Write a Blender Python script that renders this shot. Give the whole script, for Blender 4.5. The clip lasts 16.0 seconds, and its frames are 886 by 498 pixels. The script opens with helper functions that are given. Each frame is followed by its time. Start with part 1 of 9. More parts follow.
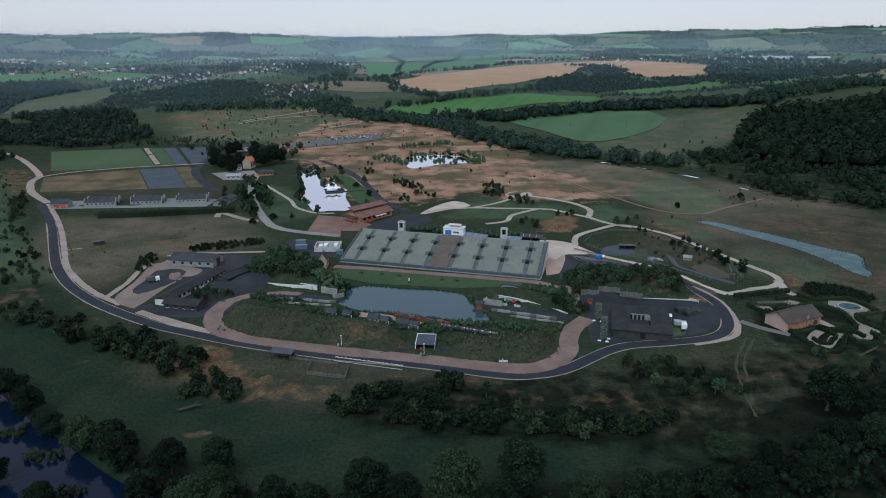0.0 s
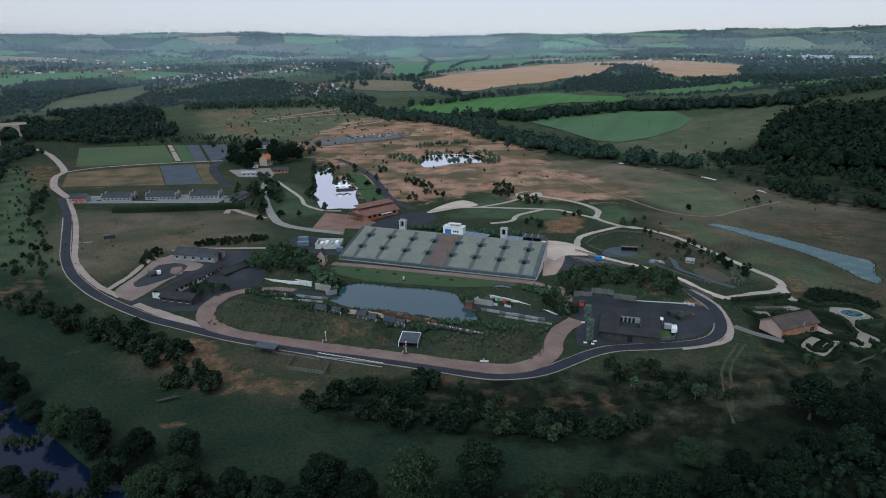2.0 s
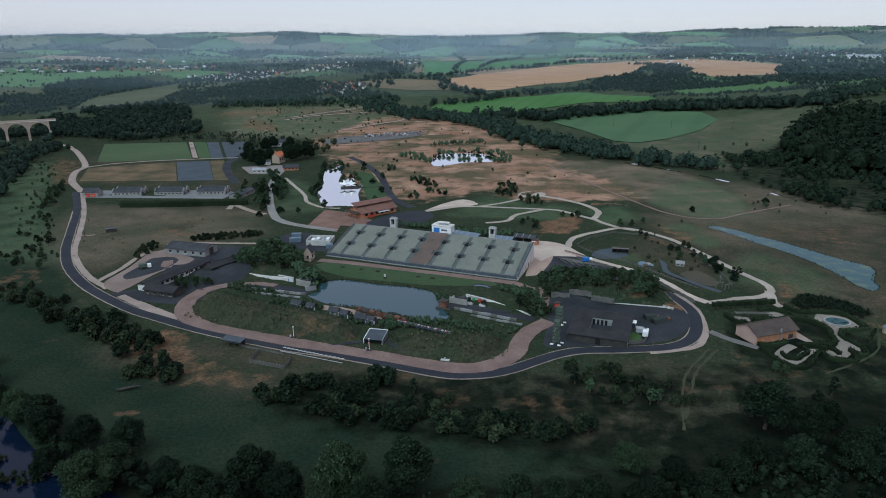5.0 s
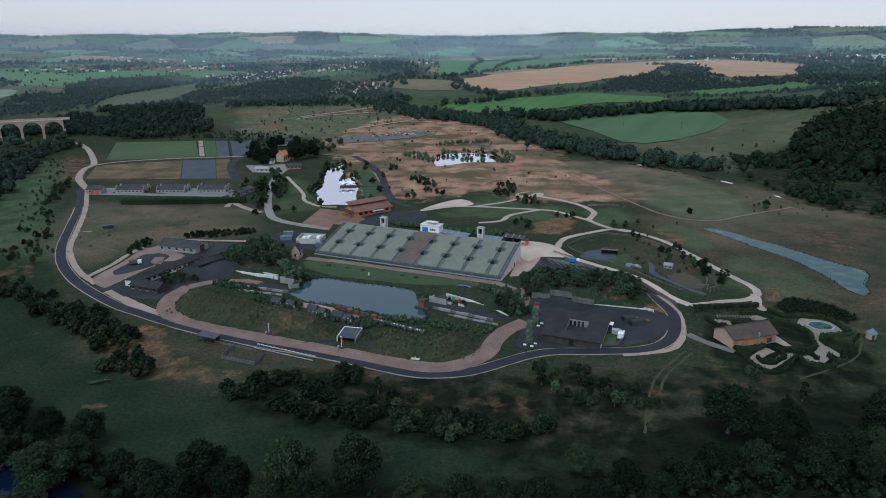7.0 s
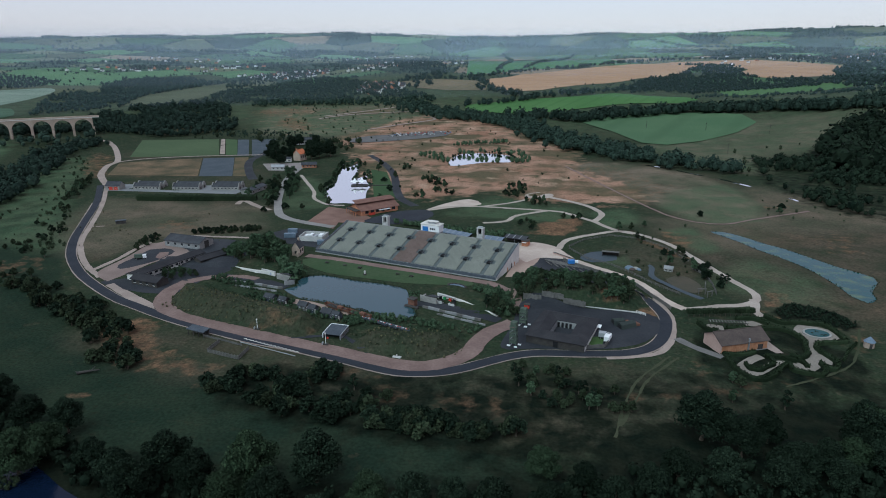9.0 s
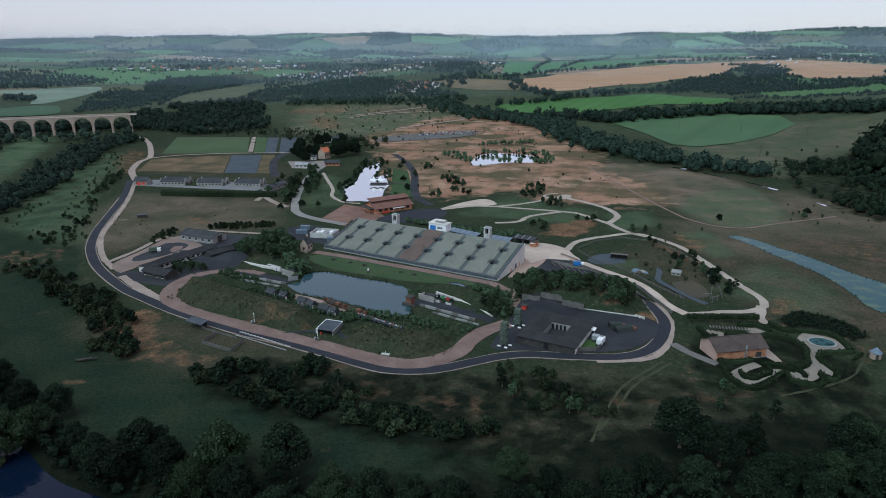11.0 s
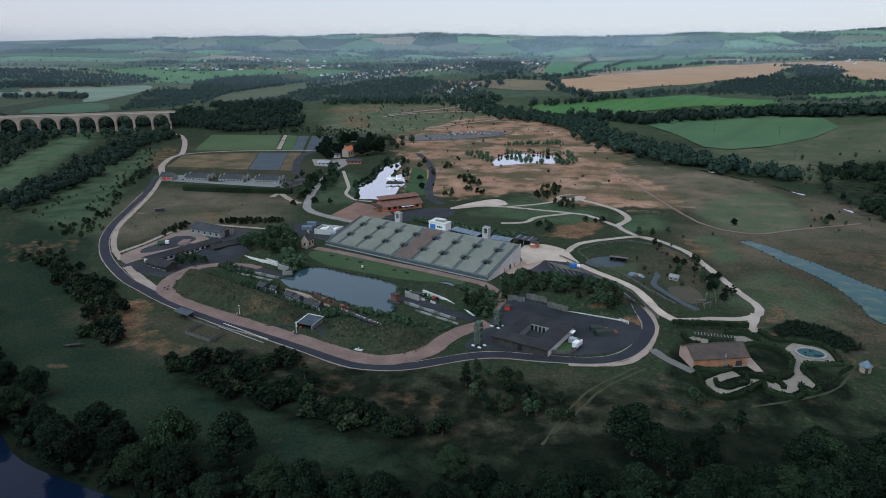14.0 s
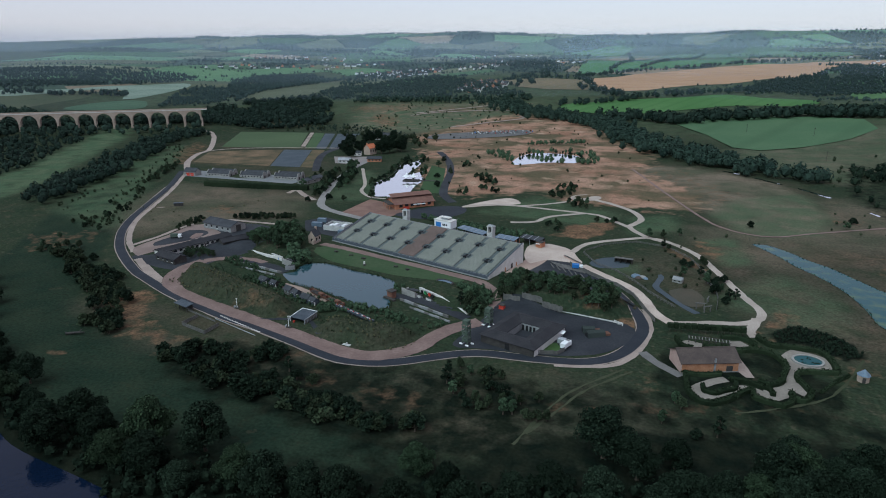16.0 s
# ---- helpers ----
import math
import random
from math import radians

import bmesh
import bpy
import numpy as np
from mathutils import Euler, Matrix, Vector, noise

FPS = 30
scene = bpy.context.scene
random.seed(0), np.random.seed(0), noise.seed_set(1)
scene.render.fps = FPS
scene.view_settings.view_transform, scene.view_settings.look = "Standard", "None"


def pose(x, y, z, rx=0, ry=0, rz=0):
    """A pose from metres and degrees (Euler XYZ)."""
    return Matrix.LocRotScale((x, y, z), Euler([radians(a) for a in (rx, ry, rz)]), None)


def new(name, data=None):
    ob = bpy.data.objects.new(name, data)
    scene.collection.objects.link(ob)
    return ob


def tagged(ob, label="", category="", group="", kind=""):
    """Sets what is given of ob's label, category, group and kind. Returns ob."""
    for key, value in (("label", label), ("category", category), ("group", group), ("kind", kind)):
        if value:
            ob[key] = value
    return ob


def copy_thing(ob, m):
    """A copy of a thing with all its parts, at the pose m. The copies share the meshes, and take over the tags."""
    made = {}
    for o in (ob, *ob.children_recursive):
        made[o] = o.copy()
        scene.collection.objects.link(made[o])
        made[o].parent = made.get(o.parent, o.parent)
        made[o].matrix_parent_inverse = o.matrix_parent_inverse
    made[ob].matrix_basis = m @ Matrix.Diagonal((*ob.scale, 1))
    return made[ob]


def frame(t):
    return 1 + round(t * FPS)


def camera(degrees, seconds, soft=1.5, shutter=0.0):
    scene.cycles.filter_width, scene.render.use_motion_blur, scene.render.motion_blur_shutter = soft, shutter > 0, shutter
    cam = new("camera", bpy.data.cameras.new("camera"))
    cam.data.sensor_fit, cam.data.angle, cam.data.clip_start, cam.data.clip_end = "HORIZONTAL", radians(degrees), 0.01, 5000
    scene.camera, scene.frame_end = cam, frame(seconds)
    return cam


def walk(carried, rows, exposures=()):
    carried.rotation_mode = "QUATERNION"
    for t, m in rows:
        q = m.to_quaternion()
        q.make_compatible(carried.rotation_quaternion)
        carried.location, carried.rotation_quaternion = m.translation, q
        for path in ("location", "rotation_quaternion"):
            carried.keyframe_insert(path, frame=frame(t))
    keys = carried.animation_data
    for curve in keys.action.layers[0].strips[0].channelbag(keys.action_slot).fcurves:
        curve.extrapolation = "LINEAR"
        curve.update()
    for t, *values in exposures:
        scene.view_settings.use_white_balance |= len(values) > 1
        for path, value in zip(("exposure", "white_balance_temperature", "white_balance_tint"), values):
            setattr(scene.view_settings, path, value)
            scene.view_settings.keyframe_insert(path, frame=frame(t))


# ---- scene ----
cam = camera(69.7, 16.0, 1.0)
METRES, EYE, TILT, LEAN, TURN = 149.0, 115.3, -17.6, 0.0, 0.0
ROWS = [
    (0.0, 0.0, 0.0, 0.0, 0.0, 0.0, -0.0),
    (0.5, 0.0313, 0.0002, -0.0005, 0.75, -0.02, -0.23),
    (1.0, 0.0628, 0.0006, -0.0007, 1.47, -0.03, -0.45),
    (1.5, 0.0939, 0.0016, -0.0008, 2.17, -0.07, -0.68),
    (2.0, 0.1257, 0.0029, -0.0011, 2.82, -0.07, -0.88),
    (2.5, 0.1568, 0.0047, -0.001, 3.38, -0.1, -1.06),
    (3.0, 0.1883, 0.0066, -0.001, 3.93, -0.12, -1.22),
    (3.5, 0.2199, 0.0088, -0.001, 4.47, -0.15, -1.38),
    (4.0, 0.251, 0.0114, -0.0005, 5.01, -0.17, -1.55),
    (6.5, 0.4067, 0.028, 0.0019, 7.46, -0.25, -2.29),
    (7.0, 0.4377, 0.032, 0.0026, 7.87, -0.26, -2.43),
    (7.5, 0.4688, 0.0363, 0.0033, 8.3, -0.27, -2.56),
    (8.0, 0.4995, 0.0408, 0.004, 8.88, -0.29, -2.74),
    (8.5, 0.5303, 0.0459, 0.0045, 9.8, -0.31, -3.01),
    (9.0, 0.561, 0.0514, 0.0055, 10.71, -0.37, -3.3),
    (11.5, 0.7138, 0.0855, 0.0121, 15.12, -0.66, -4.62),
    (12.0, 0.7439, 0.0937, 0.0137, 15.97, -0.71, -4.87),
    (12.5, 0.772, 0.1018, 0.0153, 16.57, -0.77, -5.07),
    (13.0, 0.8019, 0.1108, 0.017, 17.11, -0.8, -5.24),
    (13.5, 0.8318, 0.1201, 0.0188, 17.74, -0.84, -5.42),
    (14.0, 0.8615, 0.1296, 0.0207, 18.42, -0.93, -5.62),
    (14.5, 0.8911, 0.1396, 0.0229, 19.22, -1.06, -5.85),
    (15.0, 0.9204, 0.1499, 0.025, 20.06, -1.18, -6.09),
    (15.5, 0.9496, 0.1607, 0.0273, 20.89, -1.28, -6.32),
    (16.0, 0.9786, 0.1717, 0.0298, 21.75, -1.37, -6.56),
]
walk(cam, [(t, pose(0, 0, EYE, TILT, LEAN, TURN) @ pose(METRES * x, METRES * y, METRES * z, 90 + pitch, roll, yaw)) for t, x, y, z, yaw, pitch, roll in ROWS], [(0.0, 1.14, 5660, 0), (16.0, 1.22, 5660, 0)])

# ---- sky and light: a clear, sunless sky just after sunset ----
world = bpy.data.worlds.new("evening_sky")
scene.world = world
world.use_nodes = True
wn, wl = world.node_tree.nodes, world.node_tree.links
sky = wn.new("ShaderNodeTexSky")
sky.sky_type, sky.sun_disc = "NISHITA", False
sky.sun_elevation, sky.sun_rotation = radians(32.0), radians(185.0)
sky.air_density, sky.dust_density, sky.ozone_density = 1.0, 0.6, 3.0
veil = wn.new("ShaderNodeMix")
veil.data_type = "RGBA"
veil.inputs["Factor"].default_value = 0.68
veil.inputs["B"].default_value = (6.35, 5.2, 5.65, 1)
wl.new(sky.outputs["Color"], veil.inputs["A"])
wl.new(veil.outputs["Result"], wn["Background"].inputs["Color"])
wn["Background"].inputs["Strength"].default_value = 0.053
sun = new("sun", bpy.data.lights.new("sun", "SUN"))
sun.data.energy, sun.data.angle, sun.data.color = 0.85, radians(60), (0.86, 1.0, 0.96)
sun.matrix_world = pose(0, 0, 400, 38, 0, -25)


# ---- materials ----
def mix(nodes, links, fac, a, b):
    m = nodes.new("ShaderNodeMix")
    m.data_type = "RGBA"
    for sock, v in ((m.inputs["Factor"], fac), (m.inputs["A"], a), (m.inputs["B"], b)):
        if isinstance(v, bpy.types.NodeSocket):
            links.new(v, sock)
        else:
            sock.default_value = (*v, 1) if isinstance(v, tuple) else v
    return m.outputs["Result"]


def noisy(nodes, links, scale, detail=4.0, low=0.35, high=0.65, at=None):
    n = nodes.new("ShaderNodeTexNoise")
    n.inputs["Scale"].default_value, n.inputs["Detail"].default_value = scale, detail
    if at is None:
        at = nodes.new("ShaderNodeNewGeometry").outputs["Position"]
    links.new(at, n.inputs["Vector"])
    r = nodes.new("ShaderNodeMapRange")
    r.inputs["From Min"].default_value, r.inputs["From Max"].default_value = low, high
    links.new(n.outputs["Fac"], r.inputs["Value"])
    return r.outputs["Result"]


def surface(name, a, b, coarse=0.08, fine=2.0, rough=0.9, metal=0.0, bump=0.15, c=None, spread=0.0, islands=False, spec=0.2):
    """A weathered matt surface: two colours over large stains, a third over fine grain, and relief."""
    m = bpy.data.materials.new(name)
    m.use_nodes = True
    n, l = m.node_tree.nodes, m.node_tree.links
    s = n["Principled BSDF"]
    s.inputs["Roughness"].default_value, s.inputs["Metallic"].default_value = rough, metal
    s.inputs["Specular IOR Level"].default_value = spec
    col = mix(n, l, noisy(n, l, coarse), a, b)
    grain = noisy(n, l, fine, 3.0, 0.3, 0.7)
    dark = c or tuple(v * 0.72 for v in a)
    col = mix(n, l, grain, col, mix(n, l, 0.55, col, dark))
    if spread:
        h = n.new("ShaderNodeHueSaturation")
        r = n.new("ShaderNodeMapRange")
        r.inputs["To Min"].default_value, r.inputs["To Max"].default_value = 1 - spread, 1 + spread
        if islands:
            l.new(n.new("ShaderNodeNewGeometry").outputs["Random Per Island"], r.inputs["Value"])
        else:
            l.new(n.new("ShaderNodeObjectInfo").outputs["Random"], r.inputs["Value"])
        l.new(r.outputs["Result"], h.inputs["Value"])
        l.new(col, h.inputs["Color"])
        col = h.outputs["Color"]
    l.new(col, s.inputs["Base Color"])
    if bump:
        bp = n.new("ShaderNodeBump")
        bp.inputs["Strength"].default_value, bp.inputs["Distance"].default_value = bump, 0.4
        l.new(grain, bp.inputs["Height"])
        l.new(bp.outputs["Normal"], s.inputs["Normal"])
    return m


def ground_material():
    """Grass, dry heath, and dark ground for scrub and foreground vignette, by the cover painted on the land."""
    m = bpy.data.materials.new("grassland")
    m.use_nodes = True
    n, l = m.node_tree.nodes, m.node_tree.links
    s = n["Principled BSDF"]
    s.inputs["Roughness"].default_value, s.inputs["Specular IOR Level"].default_value = 0.95, 0.02
    cover = n.new("ShaderNodeAttribute")
    cover.attribute_name = "cover"
    split = n.new("ShaderNodeSeparateColor")
    l.new(cover.outputs["Color"], split.inputs["Color"])
    grass = mix(n, l, noisy(n, l, 0.03), (0.022, 0.035, 0.021), (0.034, 0.042, 0.026))
    grass = mix(n, l, noisy(n, l, 0.22, 5.0, 0.40, 0.75), grass, (0.032, 0.045, 0.024))
    grass = mix(n, l, noisy(n, l, 0.09, 8.0, 0.55, 0.95), grass, (0.076, 0.062, 0.041))
    grass = mix(n, l, noisy(n, l, 0.55, 6.0, 0.50, 0.85), grass, (0.022, 0.030, 0.017))
    dry = mix(n, l, noisy(n, l, 0.02, 5.0), (0.265, 0.145, 0.098), (0.37, 0.235, 0.168))
    dry = mix(n, l, noisy(n, l, 0.016, 9.0, 0.45, 0.60), dry, (0.098, 0.085, 0.052))
    dry = mix(n, l, noisy(n, l, 0.06, 8.0, 0.50, 0.68), dry, (0.080, 0.074, 0.043))
    dry = mix(n, l, noisy(n, l, 0.035, 9.0, 0.60, 0.72), dry, (0.40, 0.28, 0.20))
    dry = mix(n, l, noisy(n, l, 0.8, 5.0, 0.48, 0.82), dry, (0.10, 0.070, 0.042))
    lush = mix(n, l, noisy(n, l, 0.05), (0.0155, 0.027, 0.0175), (0.023, 0.034, 0.021))
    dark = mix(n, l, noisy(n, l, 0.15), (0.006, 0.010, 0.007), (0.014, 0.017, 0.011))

    def edge(chan, sc, wide=0.5):
        a = n.new("ShaderNodeMath")
        a.operation = "MULTIPLY_ADD"
        l.new(noisy(n, l, sc, 6.0, 0.3, 0.7), a.inputs[0])
        a.inputs[1].default_value = wide
        l.new(split.outputs[chan], a.inputs[2])
        r = n.new("ShaderNodeMapRange")
        r.inputs["From Min"].default_value, r.inputs["From Max"].default_value = wide * 0.88 + 0.06, wide * 0.88 + 0.42
        l.new(a.outputs[0], r.inputs["Value"])
        return r.outputs["Result"]

    col = mix(n, l, noisy(n, l, 0.30, 5.0, 0.50, 0.75), grass, mix(n, l, 0.5, grass, (0.010, 0.016, 0.009)))
    col = mix(n, l, noisy(n, l, 0.42, 4.0, 0.56, 0.78), col, mix(n, l, 0.4, col, (0.13, 0.110, 0.075)))
    col = mix(n, l, edge("Green", 0.06, 0.3), col, lush)
    new_grass = mix(n, l, noisy(n, l, 0.05, 6.0), (0.056, 0.092, 0.050), (0.080, 0.104, 0.060))
    fresh = n.new("ShaderNodeAttribute")
    fresh.attribute_name = "fresh"
    bracken = n.new("ShaderNodeAttribute")
    bracken.attribute_name = "bracken"
    brown = mix(n, l, noisy(n, l, 0.11, 6.0), (0.120, 0.072, 0.045), (0.215, 0.125, 0.075))
    brown = mix(n, l, noisy(n, l, 0.7, 5.0, 0.45, 0.75), brown, (0.060, 0.045, 0.028))
    ragged = n.new("ShaderNodeMath")
    ragged.operation = "MULTIPLY_ADD"
    l.new(noisy(n, l, 0.16, 8.0, 0.28, 0.72), ragged.inputs[0])
    ragged.inputs[1].default_value = 0.7
    l.new(bracken.outputs["Fac"], ragged.inputs[2])
    bleached = n.new("ShaderNodeAttribute")
    bleached.attribute_name = "bleached"
    straw = mix(n, l, noisy(n, l, 0.02, 7.0, 0.38, 0.64), (0.082, 0.084, 0.055), (0.165, 0.132, 0.098))
    straw = mix(n, l, noisy(n, l, 0.07, 7.0, 0.52, 0.78), straw, (0.060, 0.064, 0.042))
    thin = n.new("ShaderNodeMath")
    thin.operation = "MULTIPLY"
    l.new(bleached.outputs["Fac"], thin.inputs[0])
    l.new(noisy(n, l, 0.045, 7.0, 0.15, 0.50), thin.inputs[1])
    torn = n.new("ShaderNodeMapRange")
    torn.inputs["From Min"].default_value, torn.inputs["From Max"].default_value, torn.inputs["To Max"].default_value = 0.66, 1.12, 0.9
    l.new(ragged.outputs[0], torn.inputs["Value"])
    half = n.new("ShaderNodeMath")
    half.operation = "MULTIPLY"
    l.new(fresh.outputs["Fac"], half.inputs[0])
    l.new(noisy(n, l, 0.06, 7.0, 0.22, 0.58), half.inputs[1])
    taupe = mix(n, l, noisy(n, l, 0.04, 5.0), (0.045, 0.046, 0.031), (0.082, 0.066, 0.048))
    taupe = mix(n, l, noisy(n, l, 0.018, 7.0, 0.52, 0.70), taupe, (0.110, 0.079, 0.055))
    taupe = mix(n, l, noisy(n, l, 0.5, 6.0, 0.50, 0.80), taupe, (0.032, 0.036, 0.024))
    soft = n.new("ShaderNodeMath")
    soft.operation = "MULTIPLY"
    l.new(cover.outputs["Alpha"], soft.inputs[0])
    l.new(noisy(n, l, 0.07, 6.0, 0.25, 0.55), soft.inputs[1])
    col = mix(n, l, soft.outputs[0], col, taupe)
    col = mix(n, l, thin.outputs[0], col, straw)
    col = mix(n, l, half.outputs[0], col, new_grass)
    col = mix(n, l, torn.outputs["Result"], col, brown)
    col = mix(n, l, edge("Red", 0.09, 0.7), col, dry)
    col = mix(n, l, noisy(n, l, 0.35, 4.0, 0.58, 0.68), col, mix(n, l, 0.35, col, (0.03, 0.03, 0.018)))
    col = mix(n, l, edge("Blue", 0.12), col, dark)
    grain = noisy(n, l, 0.9, 6.0, 0.3, 0.7)
    h = n.new("ShaderNodeHueSaturation")
    r = n.new("ShaderNodeMapRange")
    r.inputs["To Min"].default_value, r.inputs["To Max"].default_value = 0.72, 1.28
    l.new(grain, r.inputs["Value"])
    l.new(r.outputs["Result"], h.inputs["Value"])
    l.new(col, h.inputs["Color"])
    l.new(h.outputs["Color"], s.inputs["Base Color"])
    bp = n.new("ShaderNodeBump")
    bp.inputs["Strength"].default_value, bp.inputs["Distance"].default_value = 0.22, 0.5
    l.new(grain, bp.inputs["Height"])
    l.new(bp.outputs["Normal"], s.inputs["Normal"])
    return m


def field_material(name, a, b, lines=0.0, turn=0.0, spread=0.0, coarse=0.012, c=None):
    """A farmed field with faint tramlines."""
    m = surface(name, a, b, coarse, 0.5, 0.95, 0.0, 0.1, c=c, spread=spread, spec=0.03)
    if lines:
        n, l = m.node_tree.nodes, m.node_tree.links
        s = n["Principled BSDF"]
        old = s.inputs["Base Color"].links[0].from_socket
        mp = n.new("ShaderNodeMapping")
        mp.inputs["Rotation"].default_value = (0, 0, radians(turn))
        l.new(n.new("ShaderNodeNewGeometry").outputs["Position"], mp.inputs["Vector"])
        w = n.new("ShaderNodeTexWave")
        w.inputs["Scale"].default_value, w.inputs["Distortion"].default_value = lines, 0.6
        l.new(mp.outputs["Vector"], w.inputs["Vector"])
        r = n.new("ShaderNodeMapRange")
        r.inputs["From Min"].default_value, r.inputs["From Max"].default_value = 0.75, 1.0
        r.inputs["To Max"].default_value = 0.35
        l.new(w.outputs["Fac"], r.inputs["Value"])
        l.new(mix(n, l, r.outputs["Result"], old, tuple(v * 0.7 for v in a)), s.inputs["Base Color"])
    return m


def water_material(name, tint, rough, metal, bump=0.02, weed=None, shine=0.5):
    m = bpy.data.materials.new(name)
    m.use_nodes = True
    n, l = m.node_tree.nodes, m.node_tree.links
    s = n["Principled BSDF"]
    s.inputs["Base Color"].default_value = (*tint, 1)
    if weed:
        l.new(mix(n, l, noisy(n, l, 0.12, 5.0, 0.48, 0.75), tint, weed), s.inputs["Base Color"])
    s.inputs["Roughness"].default_value, s.inputs["Metallic"].default_value, s.inputs["IOR"].default_value = rough, metal, 1.33
    s.inputs["Specular IOR Level"].default_value = shine
    if metal == 0:
        s.inputs["Specular Tint"].default_value = (0.80, 0.97, 1.0, 1)
    bp = n.new("ShaderNodeBump")
    bp.inputs["Strength"].default_value, bp.inputs["Distance"].default_value = bump, 0.3
    l.new(noisy(n, l, 0.5, 3.0), bp.inputs["Height"])
    l.new(bp.outputs["Normal"], s.inputs["Normal"])
    return m


def leaf_material(name, a, b):
    """Foliage whose clumps differ one by one."""
    m = bpy.data.materials.new(name)
    m.use_nodes = True
    n, l = m.node_tree.nodes, m.node_tree.links
    s = n["Principled BSDF"]
    s.inputs["Roughness"].default_value, s.inputs["Specular IOR Level"].default_value = 0.8, 0.03
    isl = n.new("ShaderNodeNewGeometry").outputs["Random Per Island"]
    col = mix(n, l, isl, a, b)
    col = mix(n, l, noisy(n, l, 0.035, 2.0, 0.40, 0.62), col, mix(n, l, isl, tuple(v * 1.15 for v in b), tuple(v * 0.9 for v in a)))
    h = n.new("ShaderNodeHueSaturation")
    r = n.new("ShaderNodeMapRange")
    r.inputs["To Min"].default_value, r.inputs["To Max"].default_value = 0.72, 1.3
    l.new(n.new("ShaderNodeObjectInfo").outputs["Random"], r.inputs["Value"])
    l.new(r.outputs["Result"], h.inputs["Value"])
    l.new(col, h.inputs["Color"])
    l.new(h.outputs["Color"], s.inputs["Base Color"])
    return m


GRASSLAND = ground_material()
ASPHALT = surface("asphalt", (0.021, 0.025, 0.033), (0.032, 0.036, 0.046), 0.10, 1.5, 0.85)
TARMAC_OLD = surface("worn_tarmac", (0.022, 0.025, 0.031), (0.044, 0.047, 0.054), 0.07, 1.2, 0.9)
SLATE_GRAVEL = surface("blue_grey_gravel", (0.052, 0.066, 0.080), (0.072, 0.088, 0.105), 0.06, 1.5)
GRAVEL = surface("pale_pink_gravel", (0.27, 0.215, 0.185), (0.37, 0.30, 0.26), 0.10, 1.4)
PALE_GRAVEL = surface("pale_pink_limestone", (0.42, 0.34, 0.29), (0.54, 0.45, 0.385), 0.10, 1.2)
WHITE_PATH = surface("pale_limestone_path", (0.33, 0.28, 0.24), (0.43, 0.37, 0.32), 0.08, 1.4)
DIRT = surface("reddish_track_dirt", (0.165, 0.112, 0.098), (0.235, 0.165, 0.145), 0.12, 1.0)
BRICK_PAVING = surface("red_brick_paving", (0.16, 0.095, 0.074), (0.235, 0.145, 0.115), 0.10, 1.2)
CONCRETE = surface("weathered_concrete", (0.42, 0.42, 0.41), (0.55, 0.54, 0.52), 0.3, 2.0)
CONCRETE_DARK = surface("stained_concrete", (0.22, 0.225, 0.23), (0.31, 0.31, 0.31), 0.3, 2.0)
WHITE_PAINT = surface("white_paint", (0.74, 0.75, 0.76), (0.82, 0.82, 0.82), 0.5, 3.0, 0.6, c=(0.60, 0.61, 0.62))
OFF_WHITE = surface("off_white_render", (0.60, 0.58, 0.55), (0.72, 0.70, 0.66), 0.4, 2.0)
BLUE_PAINT = surface("blue_door_paint", (0.04, 0.16, 0.45), (0.05, 0.20, 0.52), 0.5, 3.0, 0.5)
RED_PAINT = surface("red_paint", (0.45, 0.05, 0.035), (0.55, 0.08, 0.05), 0.5, 3.0, 0.5)
SEAT_GREEN = surface("grey_green_seats", (0.215, 0.225, 0.198), (0.262, 0.270, 0.238), 0.10, 2.5, 0.7)
SEAT_BROWN = surface("brown_seats", (0.16, 0.12, 0.105), (0.20, 0.15, 0.135), 0.15, 2.5, 0.7)
AISLE = surface("dark_aisle_concrete", (0.105, 0.125, 0.13), (0.14, 0.16, 0.16), 0.3, 2.0, 0.8)
PARAPET = surface("blue_grey_parapet", (0.055, 0.068, 0.084), (0.082, 0.096, 0.114), 0.3, 2.0, 0.7)
# near-black fill for openings and recesses, their shade given as colour
BLACK = surface("dark_void", (0.012, 0.013, 0.015), (0.02, 0.02, 0.022), 0.5, 3.0)
SLATE = surface("dark_slate_roof", (0.038, 0.041, 0.048), (0.060, 0.064, 0.072), 0.25, 2.5, 0.75)
SLATE_WARM = surface("brown_felt_roof", (0.024, 0.024, 0.028), (0.040, 0.039, 0.043), 0.2, 2.0, 0.85)
TILE_BROWN = surface("brown_clay_tiles", (0.066, 0.052, 0.048), (0.10, 0.078, 0.068), 0.3, 2.2, 0.85)
TILE_HALL = surface("red_brown_hall_tiles", (0.15, 0.080, 0.064), (0.21, 0.115, 0.09), 0.3, 2.2, 0.85)
TILE_RED = surface("orange_red_roof_tiles", (0.50, 0.15, 0.07), (0.60, 0.22, 0.11), 0.3, 2.2, 0.8)
BRICK_RED = surface("orange_red_brick", (0.42, 0.18, 0.10), (0.52, 0.25, 0.15), 0.25, 2.5)
BRICK_PINK = surface("pinkish_brick", (0.42, 0.29, 0.25), (0.50, 0.36, 0.31), 0.25, 2.5)
TIMBER = surface("warm_timber_boards", (0.40, 0.195, 0.105), (0.52, 0.28, 0.165), 0.5, 3.0, 0.8)
TIMBER_GREY = surface("silvered_timber", (0.105, 0.102, 0.096), (0.165, 0.158, 0.148), 0.5, 3.0)
TIMBER_DARK = surface("dark_stained_timber", (0.045, 0.042, 0.04), (0.075, 0.068, 0.062), 0.5, 3.0)
